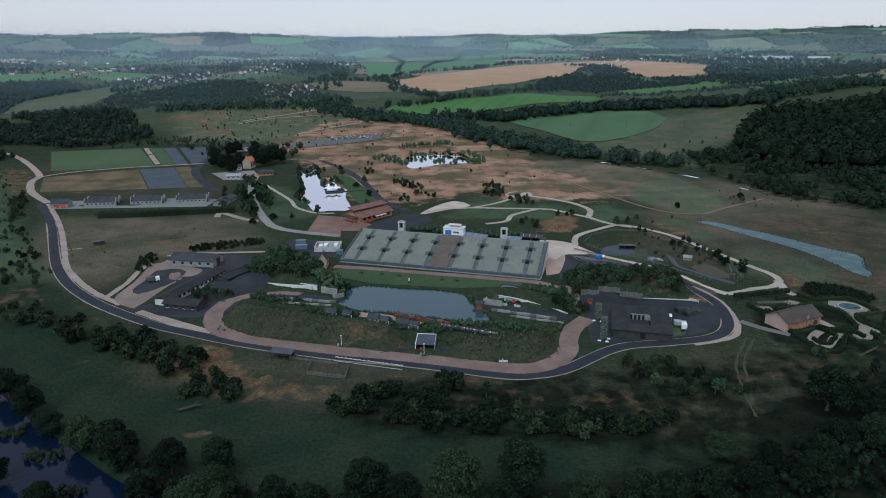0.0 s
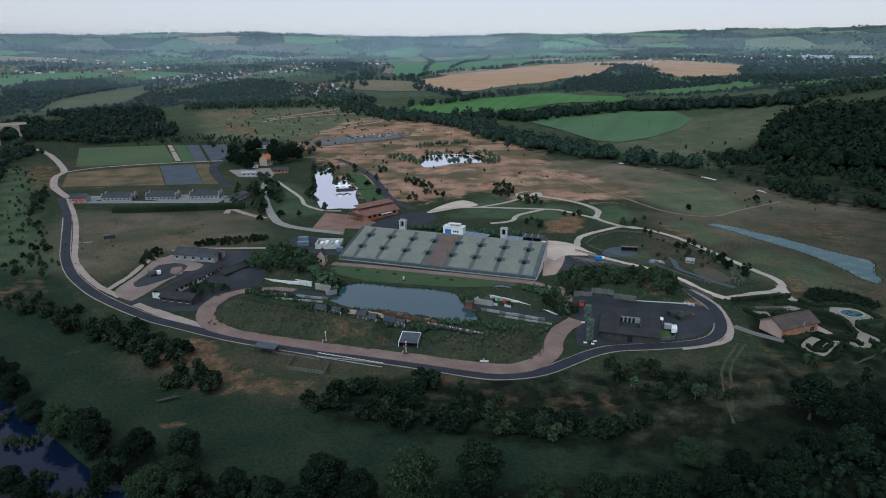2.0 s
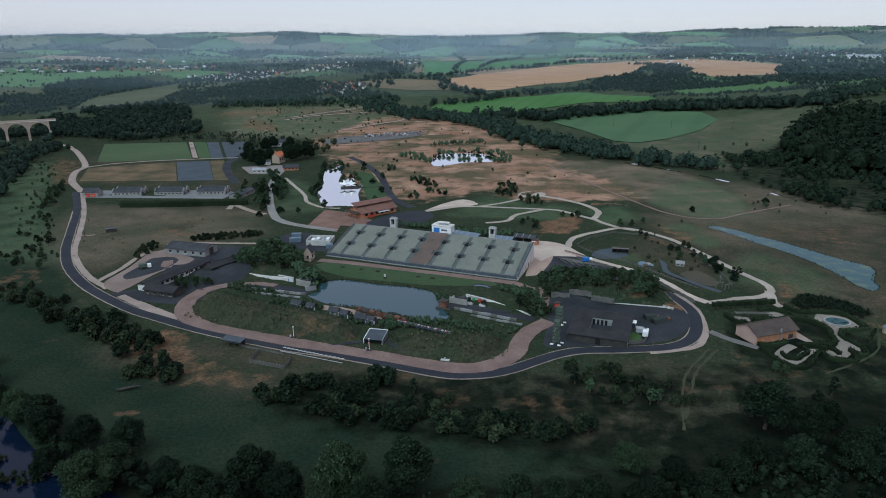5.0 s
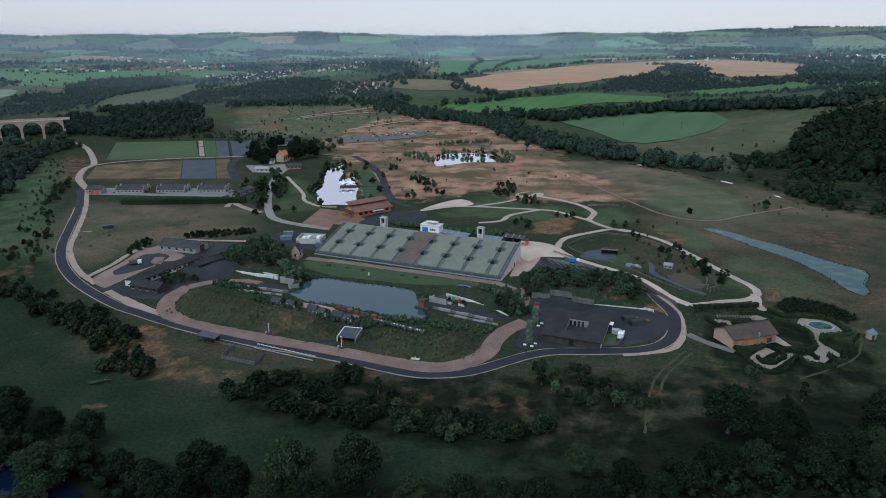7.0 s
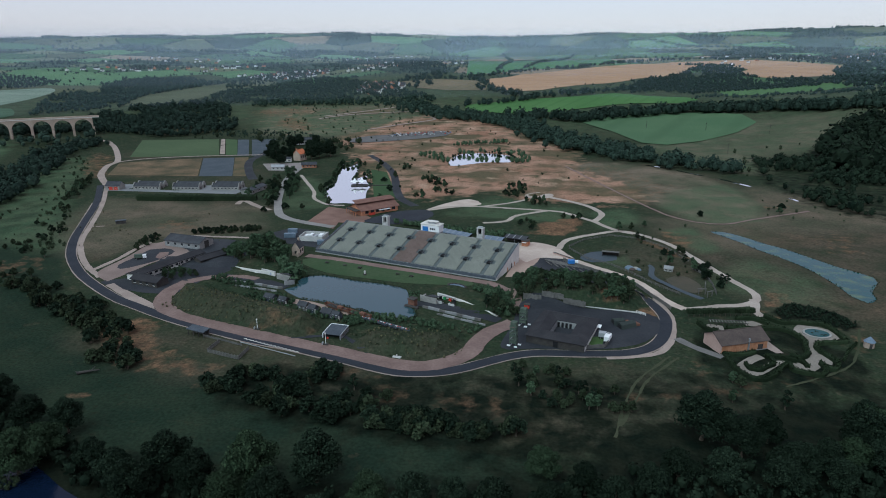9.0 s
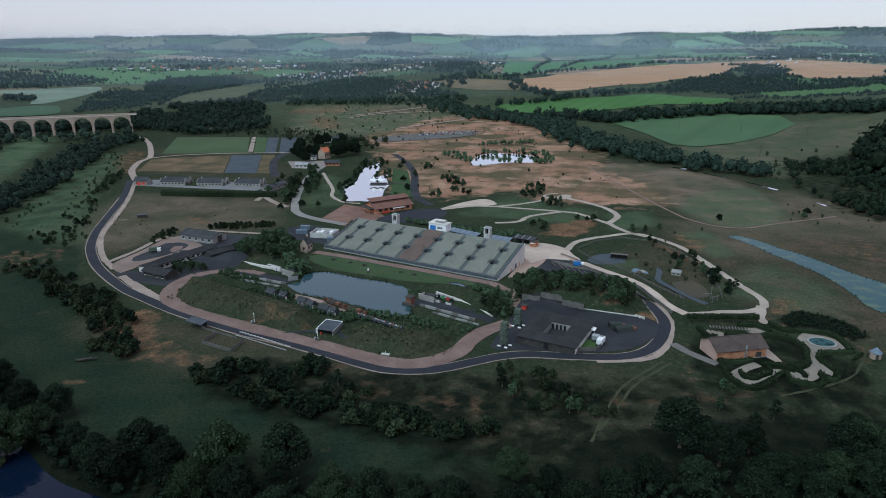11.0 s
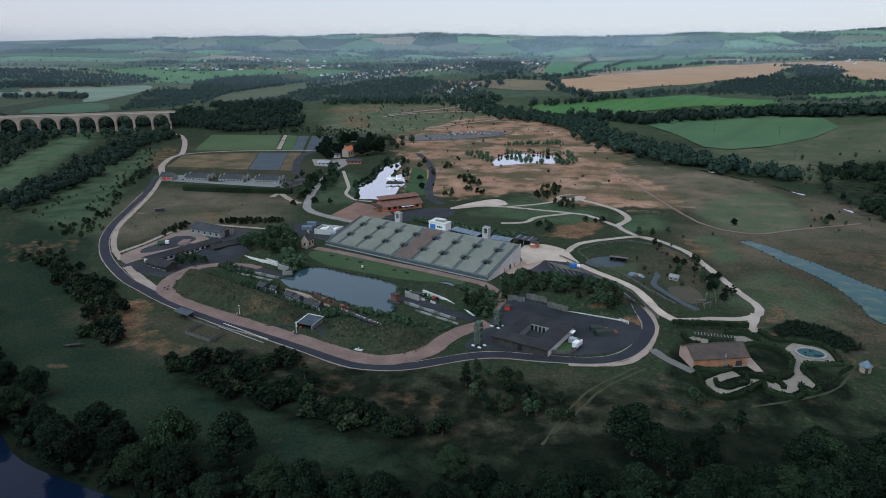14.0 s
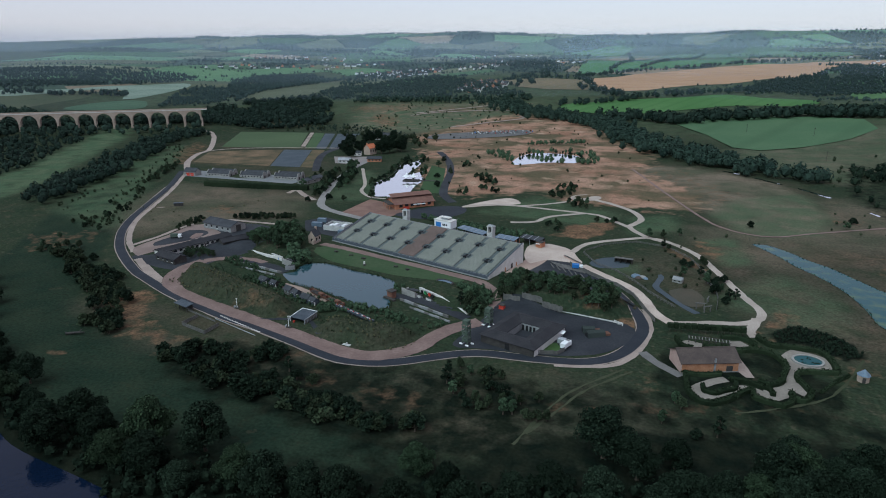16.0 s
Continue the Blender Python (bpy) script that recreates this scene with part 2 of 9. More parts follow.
SANDSTONE = surface("buff_sandstone", (0.35, 0.275, 0.22), (0.46, 0.375, 0.31), 0.12, 1.2)
STONE_GREY = surface("grey_stone", (0.24, 0.235, 0.22), (0.34, 0.33, 0.31), 0.2, 1.5)
METAL_GREY = surface("galvanised_steel", (0.34, 0.36, 0.38), (0.44, 0.46, 0.48), 0.4, 3.0, 0.5, 0.4)
METAL_BLUE = surface("blue_grey_metal_sheet", (0.13, 0.18, 0.235), (0.19, 0.24, 0.30), 0.4, 3.0, 0.5, 0.2)
CAMO = surface("olive_green_scaffold", (0.06, 0.085, 0.065), (0.10, 0.125, 0.10), 0.4, 2.0)
RUST = surface("rusted_iron", (0.13, 0.065, 0.045), (0.20, 0.10, 0.07), 0.5, 2.5)
GLASS = surface("dark_window_glass", (0.02, 0.025, 0.03), (0.035, 0.04, 0.045), 0.5, 2.0, 0.12, spec=0.6, bump=0.0)
RUBBER = surface("black_rubber", (0.015, 0.015, 0.016), (0.025, 0.025, 0.026), 1.0, 4.0)
BARK = surface("tree_bark", (0.075, 0.06, 0.045), (0.11, 0.09, 0.07), 1.0, 5.0)
LEAF_DARK = leaf_material("dark_leaves", (0.006, 0.012, 0.008), (0.022, 0.034, 0.021))
LEAF_MID = leaf_material("mid_green_leaves", (0.024, 0.044, 0.026), (0.066, 0.098, 0.056))
LEAF_LIGHT = leaf_material("light_willow_leaves", (0.014, 0.026, 0.015), (0.042, 0.064, 0.034))
LEAF_OLIVE = leaf_material("olive_scrub_leaves", (0.016, 0.026, 0.015), (0.042, 0.054, 0.030))
# leaf colours turn bluer with distance: haze put into the two next ones
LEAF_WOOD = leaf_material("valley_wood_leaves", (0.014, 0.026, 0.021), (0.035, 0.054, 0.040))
LEAF_FAR = leaf_material("far_hazed_leaves", (0.018, 0.033, 0.029), (0.040, 0.062, 0.050))
GRASS_TUFT = leaf_material("grass_tufts", (0.040, 0.048, 0.026), (0.095, 0.088, 0.050))
WATER_LAKE = water_material("dark_lake_water", (0.030, 0.066, 0.080), 0.03, 0.0, shine=0.85)
# fully metallic, so these waters mirror far more than plain water
WATER_BRIGHT = water_material("metal_mirror_pond_water", (0.80, 0.80, 0.80), 0.04, 1.0, 0.01)
WATER_POND = water_material("teal_pond_water", (0.008, 0.060, 0.066), 0.10, 0.0, weed=(0.075, 0.12, 0.060), shine=0.22)
WATER_RIVER = water_material("dark_river_water", (0.004, 0.009, 0.024), 0.08, 0.0, 0.06, shine=0.28)
def smooth(a, b, v):
    """0 below a, 1 above b, eased between."""
    u = np.clip((v - a) / (b - a), 0.0, 1.0)
    return u * u * (3 - 2 * u)


def bank(x, y, x0, y0, x1, y1, wide, high):
    """A long earth bank between two places."""
    dx, dy = x1 - x0, y1 - y0
    u = np.clip(((x - x0) * dx + (y - y0) * dy) / (dx * dx + dy * dy), 0.0, 1.0)
    d = np.hypot(x - x0 - u * dx, y - y0 - u * dy)
    return high * np.exp(-(d / wide) ** 4)


def hill(x, y, cx, cy, wx, wy, high):
    return high * np.exp(-((x - cx) / wx) ** 2 - ((y - cy) / wy) ** 2)


SKY_DEG = (-70, -56, -51, -45, -38, -31, -22, -18, -12, -7, -2, 3, 8, 12, 17, 21, 25, 29, 33, 45, 60)
SKY_UP = (0.2, 0.30, 0.45, 0.53, 0.71, 0.85, 1.06, 1.0, 0.90, 0.78, 0.74, 1.0, 1.0, 1.06, 1.18, 1.24, 1.33, 1.5, 1.42, 1.2, 1.0)


def land(x, y):
    """Height of the ground."""
    x, y = np.asarray(x, float), np.asarray(y, float)
    far = np.hypot(x * 0.8, y)
    h = 30 * smooth(850, 1450, far) + 26 * smooth(1450, 2300, far) + 30 * smooth(2300, 3200, far) + 30 * smooth(3200, 4200, far) + 12 * smooth(4200, 4900, far)
    h = h + hill(x, y, 640, 930, 230, 260, 48) * smooth(420, 640, far)
    h = h + hill(x, y, -150, 1500, 260, 200, 14) - hill(x, y, -900, 1500, 420, 500, 22)
    h = h - hill(x, y, -500, 3000, 700, 600, 30)
    h = h + (4 * np.sin(x / 140 + 1) * np.sin(y / 170) + 7 * np.sin(x / 420 + 2) * np.cos(y / 380)) * smooth(900, 1600, far)
    # farmland climbing to the skyline, its height by the compass
    r = np.hypot(x - 75, y - 13)
    top = 115 + 4800 * np.tan(np.radians(np.interp(np.degrees(np.arctan2(x - 75, y - 13)), SKY_DEG, SKY_UP) * 0.94))
    folds = 15 * np.sin(r / 105 + x / 420 + 1.2 * np.sin(x / 510)) + 9 * np.sin(x / 230 + r / 320)
    up = smooth(3000, 4800, r)
    h = h * (1 - up) + top * up + folds * 4 * up * (1 - up)
    h = h + bank(x, y, -529, 745, -745, 575, 60, 5.0)
    # earth banks inside the ring road
    b = np.maximum(bank(x, y, -90, 259, -58, 248, 9.0, 7.0), bank(x, y, -58, 248, -26, 238, 8.5, 6.5))
    b = np.maximum(b, bank(x, y, 14, 229, 40, 231, 8.0, 5.5))
    b = np.maximum(b, bank(x, y, 72, 298, 110, 297, 10.5, 6.0))
    b = np.maximum(b, np.maximum(bank(x, y, -90, 314, -68, 306, 7.5, 3.2), bank(x, y, 32, 289, 52, 278, 7.5, 3.4)))
    h = h + b * smooth(4.5, 11.0, off_line(x, y, TRACK))
    return h


# ---- building helpers ----
def curve_through(pts, step=3.0, closed=False):
    """Places along a smooth line through the given ones."""
    p = [Vector((*q[:2], 0)) for q in pts]
    n, out = len(p), []
    for i in range(n if closed else n - 1):
        a, b, c, d = (p[(i + k) % n] if closed else p[min(max(i + k, 0), n - 1)] for k in (-1, 0, 1, 2))
        m = max(1, int((c - b).length / step))
        for j in range(m):
            u = j / m
            out.append(0.5 * (2 * b + (c - a) * u + (2 * a - 5 * b + 4 * c - d) * u * u + (3 * b - a - 3 * c + d) * u ** 3))
    if not closed:
        out.append(p[-1])
    return [(q.x, q.y) for q in out]


def inside(x, y, poly):
    """Which of the places lie in the polygon."""
    x, y = np.asarray(x, float), np.asarray(y, float)
    res = np.zeros(x.shape, bool)
    for (x0, y0), (x1, y1) in zip(poly, poly[1:] + poly[:1]):
        if y0 != y1:
            res ^= ((y0 > y) != (y1 > y)) & (x < (x1 - x0) * (y - y0) / (y1 - y0) + x0)
    return res


def off_line(x, y, pts):
    """Distance of places from a line of points."""
    x, y = np.asarray(x, float), np.asarray(y, float)
    best = np.full(x.shape, 1e9)
    for (x0, y0), (x1, y1) in zip(pts, pts[1:]):
        dx, dy = x1 - x0, y1 - y0
        u = np.clip(((x - x0) * dx + (y - y0) * dy) / (dx * dx + dy * dy + 1e-9), 0, 1)
        best = np.minimum(best, np.hypot(x - x0 - u * dx, y - y0 - u * dy))
    return best


def thing(name, label, category, at=(0, 0, 0), rz=0.0, group="", kind=""):
    e = new(name)
    e.empty_display_size = 0.5
    e.matrix_basis = pose(*at, 0, 0, rz)
    return tagged(e, label, category, group, kind)


def mesh_from(name, bm, material):
    me = bpy.data.meshes.new(name)
    bm.normal_update()
    bm.to_mesh(me)
    bm.free()
    me.materials.append(material)
    return me


def part(name, bm, material, parent, label=""):
    ob = new(name, mesh_from(name, bm, material))
    ob.parent = parent
    return tagged(ob, label) if label else ob


def solo(name, bm, material, label, category, at=(0, 0, 0), rz=0.0, group="", kind=""):
    ob = new(name, mesh_from(name, bm, material))
    ob.matrix_basis = pose(*at, 0, 0, rz)
    return tagged(ob, label, category, group, kind)


def block(bm, x0, x1, y0, y1, z0, z1):
    v = [bm.verts.new(p) for p in ((x0, y0, z0), (x1, y0, z0), (x1, y1, z0), (x0, y1, z0), (x0, y0, z1), (x1, y0, z1), (x1, y1, z1), (x0, y1, z1))]
    for f in ((3, 2, 1, 0), (4, 5, 6, 7), (0, 1, 5, 4), (1, 2, 6, 5), (2, 3, 7, 6), (3, 0, 4, 7)):
        bm.faces.new([v[i] for i in f])
    return v


def blk(x0, x1, y0, y1, z0, z1, worn=0.0):
    """One box with its edges taken off."""
    bm = bmesh.new()
    block(bm, x0, x1, y0, y1, z0, z1)
    if worn:
        bmesh.ops.bevel(bm, geom=bm.edges[:], offset=worn, segments=1, affect="EDGES")
    return bm


def prism(pts, z0, z1):
    """An upright solid over a polygon."""
    bm = bmesh.new()
    lo, hi = [bm.verts.new((x, y, z0)) for x, y in pts], [bm.verts.new((x, y, z1)) for x, y in pts]
    bm.faces.new(hi)
    bm.faces.new(lo[::-1])
    for i in range(len(pts)):
        j = (i + 1) % len(pts)
        bm.faces.new((lo[i], lo[j], hi[j], hi[i]))
    bmesh.ops.recalc_face_normals(bm, faces=bm.faces[:])
    return bm


def profile(pts, x0, x1):
    """A solid with the outline pts (y, z), drawn out along x."""
    bm = bmesh.new()
    a, b = [bm.verts.new((x0, y, z)) for y, z in pts], [bm.verts.new((x1, y, z)) for y, z in pts]
    bm.faces.new(a)
    bm.faces.new(b[::-1])
    for i in range(len(pts)):
        j = (i + 1) % len(pts)
        bm.faces.new((a[i], b[i], b[j], a[j]))
    bmesh.ops.recalc_face_normals(bm, faces=bm.faces[:])
    return bm


def rod(bm, a, b, r0, r1, sides=6):
    a, b = Vector(a), Vector(b)
    q = (b - a).to_track_quat("Z", "Y").to_matrix()
    ring = []
    for p, r in ((a, r0), (b, r1)):
        ring.append([bm.verts.new(p + q @ Vector((r * math.cos(k * math.tau / sides), r * math.sin(k * math.tau / sides), 0))) for k in range(sides)])
    for k in range(sides):
        j = (k + 1) % sides
        bm.faces.new((ring[0][k], ring[0][j], ring[1][j], ring[1][k]))
    bm.faces.new(ring[1])
    bm.faces.new(ring[0][::-1])


def pipe(points, r, sides=6):
    bm = bmesh.new()
    for a, b in zip(points, points[1:]):
        rod(bm, a, b, r, r, sides)
    return bm


def ribbon(name, pts, wide, lift, material, label, category, step=3.0, ragged=0.25, thing_kind="structure"):
    """A road or path laid over the land, with slightly uneven edges and a low crown."""
    line = curve_through(pts, step)
    bm, rows = bmesh.new(), []
    rng = random.Random(len(name) + len(pts))
    for i, (x, y) in enumerate(line):
        a, b = line[max(i - 1, 0)], line[min(i + 1, len(line) - 1)]
        d = Vector((b[0] - a[0], b[1] - a[1]))
        d = d.normalized() if d.length else Vector((1, 0))
        row = []
        for k in (-1.0, -0.5, 0.0, 0.5, 1.0):
            w = k * (wide / 2 + (rng.uniform(-ragged, ragged) if abs(k) == 1 else 0))
            px, py = x - d.y * w, y + d.x * w
            row.append(bm.verts.new((px, py, lift + 0.06 * (1 - abs(k)))))
        rows.append(row)
    flat = [v for row in rows for v in row]
    for v, h in zip(flat, land([v.co.x for v in flat], [v.co.y for v in flat])):
        v.co.z += float(h)
    for r, s in zip(rows, rows[1:]):
        for k in range(4):
            bm.faces.new((r[k], r[k + 1], s[k + 1], s[k]))
    bmesh.ops.recalc_face_normals(bm, faces=bm.faces[:])
    return solo(name, bm, material, label, category, kind=thing_kind)


def patch(name, pts, lift, material, label, category, round_=True, cell=0.0, thing_kind="structure"):
    """A piece of ground of one kind laid over the land."""
    line = curve_through(pts, 4.0 if not cell else 25.0, True) if round_ else pts
    bm = bmesh.new()
    vs = [bm.verts.new((x, y, 0)) for x, y in line]
    es = [bm.edges.new((a, b)) for a, b in zip(vs, vs[1:] + vs[:1])]
    bmesh.ops.triangle_fill(bm, edges=es, use_beauty=True)
    if cell:
        xs, ys = [p[0] for p in line], [p[1] for p in line]
        for lo, hi, nrm in ((min(xs), max(xs), (1, 0, 0)), (min(ys), max(ys), (0, 1, 0))):
            k = lo + cell
            while k < hi:
                bmesh.ops.bisect_plane(bm, geom=bm.verts[:] + bm.edges[:] + bm.faces[:], plane_co=(k, k, 0), plane_no=nrm)
                k += cell
    heights = land([v.co.x for v in bm.verts], [v.co.y for v in bm.verts])
    for v, h in zip(bm.verts, heights):
        v.co.z = float(h) + lift
    for f in bm.faces:
        f.normal_update()
        if f.normal.z < 0:
            f.normal_flip()
    return solo(name, bm, material, label, category, kind=thing_kind)


# ---- plan of the place ----
RING = [(-311.5, 479.8), (-269.7, 422.5), (-235.4, 367.1), (-215.0, 334.6), (-194.6, 307.9), (-173.7, 287.2), (-154.0, 271.8), (-126.0, 254.3), (-107.8, 246.1), (-84.2, 236.6), (-64.4, 230.4), (-39.1, 223.6), (-21.7, 220.6), (2.2, 214.8), (15.2, 211.2), (26.7, 208.9), (37.9, 210.6), (47.4, 214.9), (57.6, 223.0), (66.4, 229.7), (76.2, 234.2), (93.2, 236.8), (109.4, 240.5), (118.8, 246.3), (124.8, 255.8), (128.5, 269.6), (129.0, 281.4), (125.9, 292.7), (121.1, 303.0), (111.2, 319.2), (98.1, 332.4), (83.5, 340.2)]
GRAVEL_W = [(-304.9, 479.4), (-260.3, 416.7), (-226.7, 363.1), (-207.3, 331.3), (-187.7, 307.9), (-168.3, 289.4), (-151.2, 277.4)]
GRAVEL_SW = [(-139.2, 269.2), (-119.3, 257.1), (-98.6, 245.6)]
TRACK = [(-102.4, 280.0), (-103.9, 268.2), (-100.3, 255.5), (-92.1, 245.7), (-79.7, 238.5), (-56.2, 232.3), (-32.7, 226.9), (-14.8, 222.9), (1.6, 219.6), (20.3, 215.3), (33.2, 214.5), (44.3, 221.1), (49.8, 229.6), (52.1, 239.8), (55.9, 250.1), (64.4, 261.0)]
STAGE_TRACK = [(-60.0, 331.2), (-38.8, 328.0), (-13.4, 321.7), (9.6, 316.7), (31.3, 311.3), (48.3, 306.7), (57.9, 297.4), (63.6, 286.6), (64.5, 274.2)]
VERGE_E = [(102.2, 235.2), (117.8, 240.2), (125.8, 247.8), (130.3, 262.2), (132.1, 276.8), (131.0, 288.4), (127.3, 301.4)]
PATH_FENCE = [(139.2, 290.5), (134.8, 295.0), (130.6, 302.4), (124.6, 317.0), (115.8, 329.2), (103.2, 339.8), (90.5, 350.8)]
PATH_B = [(80.6, 371.1), (85.9, 390.8), (101.7, 406.0), (118.7, 416.8), (132.2, 409.8), (146.8, 391.6), (158.6, 361.6), (168.4, 334.9), (174.8, 319.5), (174.3, 309.4), (167.5, 301.5), (155.4, 297.4), (147, 293.4), (139.2, 290.5)]
PATH_LOOP = [(71.7, 505.8), (87.1, 495.0), (101.6, 479.4), (109.0, 458.8), (103.3, 439.0)]
PATH_A = [(-15.1, 449.9), (0.4, 461.7), (21.1, 465.7), (50.6, 464.3), (75.2, 462.2), (83.3, 458.7), (95.1, 446.6), (103.3, 437.5)]
PATH_C = [(29.4, 420.2), (43.9, 427.5), (50.2, 444.2), (71.1, 463.1)]
PALE = [(-16.4, 446.2), (-5.8, 471.5), (9.1, 487.7), (20.9, 472.9), (1.0, 458.3)]
PLAZA_BRICK = [(-89.0, 397.6), (-89.8, 444.0), (-64.3, 436.6), (-48.1, 417.7), (-51.6, 402.8), (-67.2, 403.1), (-65.2, 387.6)]
DRIVE = [(-174.9, 591.4), (-169.0, 554.1), (-155.1, 505.6), (-139.8, 465.0), (-122.7, 427.4), (-111.7, 411.3), (-94.5, 400.7), (-66.6, 391.6)]
DRIVE_B = [(-160.6, 437.9), (-161.9, 450.9), (-143.4, 435.8), (-128.4, 426.3)]
PATH_NW = [(-306.0, 481.4), (-326.9, 502.3), (-347.1, 525.7), (-370.0, 563.6), (-380.1, 592.1), (-418.5, 641.8), (-461.4, 691.1), (-488, 710), (-512.6, 695.9)]
PATH_PLOT = [(-375.4, 586.0), (-358.6, 610.5), (-319.3, 632.9), (-274.5, 649.2), (-248.7, 658.0)]
ROAD_PLOT = [(-256, 707), (-250.5, 661.6), (-243.0, 618.2), (-221.6, 573.2), (-193.7, 527.9)]
PATH_POND = [(-159.7, 555.9), (-138.4, 520.8), (-120.0, 489.8), (-110.2, 466.8), (-93.3, 450.9), (-79.5, 449.9)]
ROAD_MID = [(-130.7, 676.5), (-100.5, 628.2), (-75.0, 572.1), (-56.2, 513.1), (-43.5, 479.6), (-26.9, 458.2)]
PLOT_GREEN = [(-383.7, 616.9), (-454, 737), (-363, 765), (-292.1, 641.9)]
PLOT_GREEN_E = [(-354, 767), (-337, 765), (-274.5, 649.2), (-286.8, 646.8)]
PLOT_PATH = [(-360, 766), (-355, 767), (-292.0, 653.7), (-297.6, 652.7)]
PLOT_DRY = [(-337.5, 521.9), (-370.9, 583.4), (-302.3, 624.9), (-251.5, 532.8)]
PLOT_GREY = [(-301.1, 625.1), (-270.1, 634.8), (-220.1, 538.8), (-250.4, 533.0)]
PLOT_GREY_N = [(-336, 765), (-322, 768), (-260.4, 648.0), (-272.6, 645.7)]
PLOT_EAST = [(-269.5, 634.9), (-256.8, 641.0), (-206.8, 541.4), (-219.6, 538.9)]
POND_FISH = [(-139.8, 615.9), (-130, 597), (-125.5, 622), (-115.1, 589.9), (-106, 543), (-98.6, 562), (-89.4, 537.5), (-82, 531), (-78.3, 500.9), (-68.9, 461), (-83.1, 457), (-94.5, 455), (-104.8, 479), (-114.8, 497), (-117, 532.9), (-127.7, 564.3)]
POND_FAR = [(-38.1, 660.8), (-33.7, 698.9), (-13, 711), (19, 701), (25.8, 662.5), (0.4, 654.2), (-30.3, 628.5)]
POND_EAST = [(175.5, 427.0), (183.0, 427.7), (193.3, 418.5), (203.5, 404.1), (210.8, 396.6), (220.1, 381.9), (228.7, 368.2), (235.1, 360.3), (241.2, 352.7), (240.0, 344.8), (231.5, 329.4), (229.5, 319.7), (223.8, 314.0), (219.9, 320.2), (218.4, 334.0), (215.7, 348.8), (210.7, 364.9), (203.6, 378.5), (195.3, 391.2), (188.8, 404.9), (181.1, 417.4)]
LAKE = [(-50.0, 278.9), (-46.1, 283.3), (-48.3, 294.0), (-44.8, 299.5), (-37.2, 301.6), (-20.7, 297.5), (-2.5, 294.7), (8.7, 290.5), (14.4, 275.6), (21.3, 259.9), (16.8, 256.0), (2.0, 259.1), (-21.7, 267.1), (-35.9, 268.7)]
F_STUBBLE = [(-126, 1527), (-59, 1827), (78, 1999), (226, 2159), (433, 2536), (581, 2610), (744, 2635), (857, 2497), (918, 2267), (719, 1786), (654, 1747), (547, 1704), (505, 1743), (503, 1834), (554, 1948), (567, 2194), (547, 2377), (452, 2132), (395, 1957), (350, 1793), (292, 1747), (244, 1731), (164, 1563), (77, 1405), (21, 1330), (-28, 1310), (-84, 1357)]
F_GREEN_A = [(-100, 1153), (-55, 1183), (6, 1223), (94, 1262), (165, 1310), (222, 1279), (301, 1257), (281, 1196), (181, 1186), (121, 1147), (63, 1103), (6, 1071), (-80, 1094)]
F_GREEN_B = [(92, 1013), (140, 1059), (204, 1080), (289, 1083), (334, 1046), (336, 966), (297, 900), (242, 840), (198, 807), (171, 820), (142, 915)]
F_GREEN_C = [(363, 1397), (469, 1485), (585, 1560), (675, 1615), (659, 1513), (556, 1412), (437, 1309), (364, 1289)]
W_FIELDS_E = [(613, 1528), (689, 1464), (891, 1631), (1206, 1796), (1475, 2203), (1095, 2013), (831, 1879), (870, 2163)]
W_BROW = [(445, 1011), (514, 963), (640, 960), (760, 1000), (900, 1050), (860, 1150), (700, 1120), (560, 1080)]
F_GREEN_F = [(540, 1030), (600, 1000), (760, 1180), (700, 1230), (610, 1130)]
F_GREEN_D = [(-434, 3303), (-275, 3455), (79, 3192), (219, 2793), (248, 2480), (168, 2178), (78, 2085), (-43, 1982), (-124, 1863), (-198, 1758)]
F_TAN_A = [(-12, 3392), (191, 3419), (477, 3387), (600, 3100), (420, 3080), (200, 3110), (60, 3200)]
F_TAN_C = [(230, 2890), (330, 3040), (560, 3040), (690, 2900), (626, 2766), (400, 2800)]
F_TAN_B = [(-329, 1558), (-264, 1608), (-135, 1497), (-94, 1384), (-88, 1321), (-171, 1328), (-244, 1373)]
F_OLIVE = [(-730, 1065), (-769, 1153), (-829, 1345), (-859, 1542), (-830, 1731), (-731, 1711), (-671, 1568), (-745, 1500), (-687, 1320), (-655, 1196), (-678, 1118), (-699, 1066)]
F_PASTURE = [(56, 636), (87, 666), (130, 672), (166, 648), (194, 625), (214, 578), (221, 510), (210, 464), (179, 449), (159, 488), (130, 555), (94, 600)]
F_GREEN_E = [(767, 1676), (818, 1590), (754, 1450), (707, 1507)]
F_RIGHTLAND = [(344, 967), (400, 964), (453, 980), (432, 916), (362, 822), (332, 770), (285, 757), (255, 656), (204, 736), (181, 792), (229, 819), (267, 880)]
V_MISTFIELD = [(-1207, 912), (-1136, 1005), (-1165, 1185), (-1132, 1354), (-970, 1145), (-920, 986), (-931, 966), (-1024, 1062), (-1091, 1060), (-1095, 951), (-1129, 858)]
V_GREEN2 = [(-422.9, 373.1), (-446.4, 406.0), (-465.1, 445.3), (-535.4, 537.6), (-590.6, 616.0), (-610.0, 659.4), (-607.5, 680.9), (-561.9, 631.4), (-484.5, 520.8), (-422.9, 438.3), (-381.6, 373.5), (-363.6, 333.8)]
V_GREEN3 = [(-453.5, 588.8), (-437.9, 599.1), (-393.4, 555.1), (-344.6, 481.7), (-311.2, 432.6), (-285.7, 398.5), (-216.8, 315.1), (-282.0, 338.1), (-316.0, 387.6), (-359.8, 448.0), (-412.7, 528.9)]
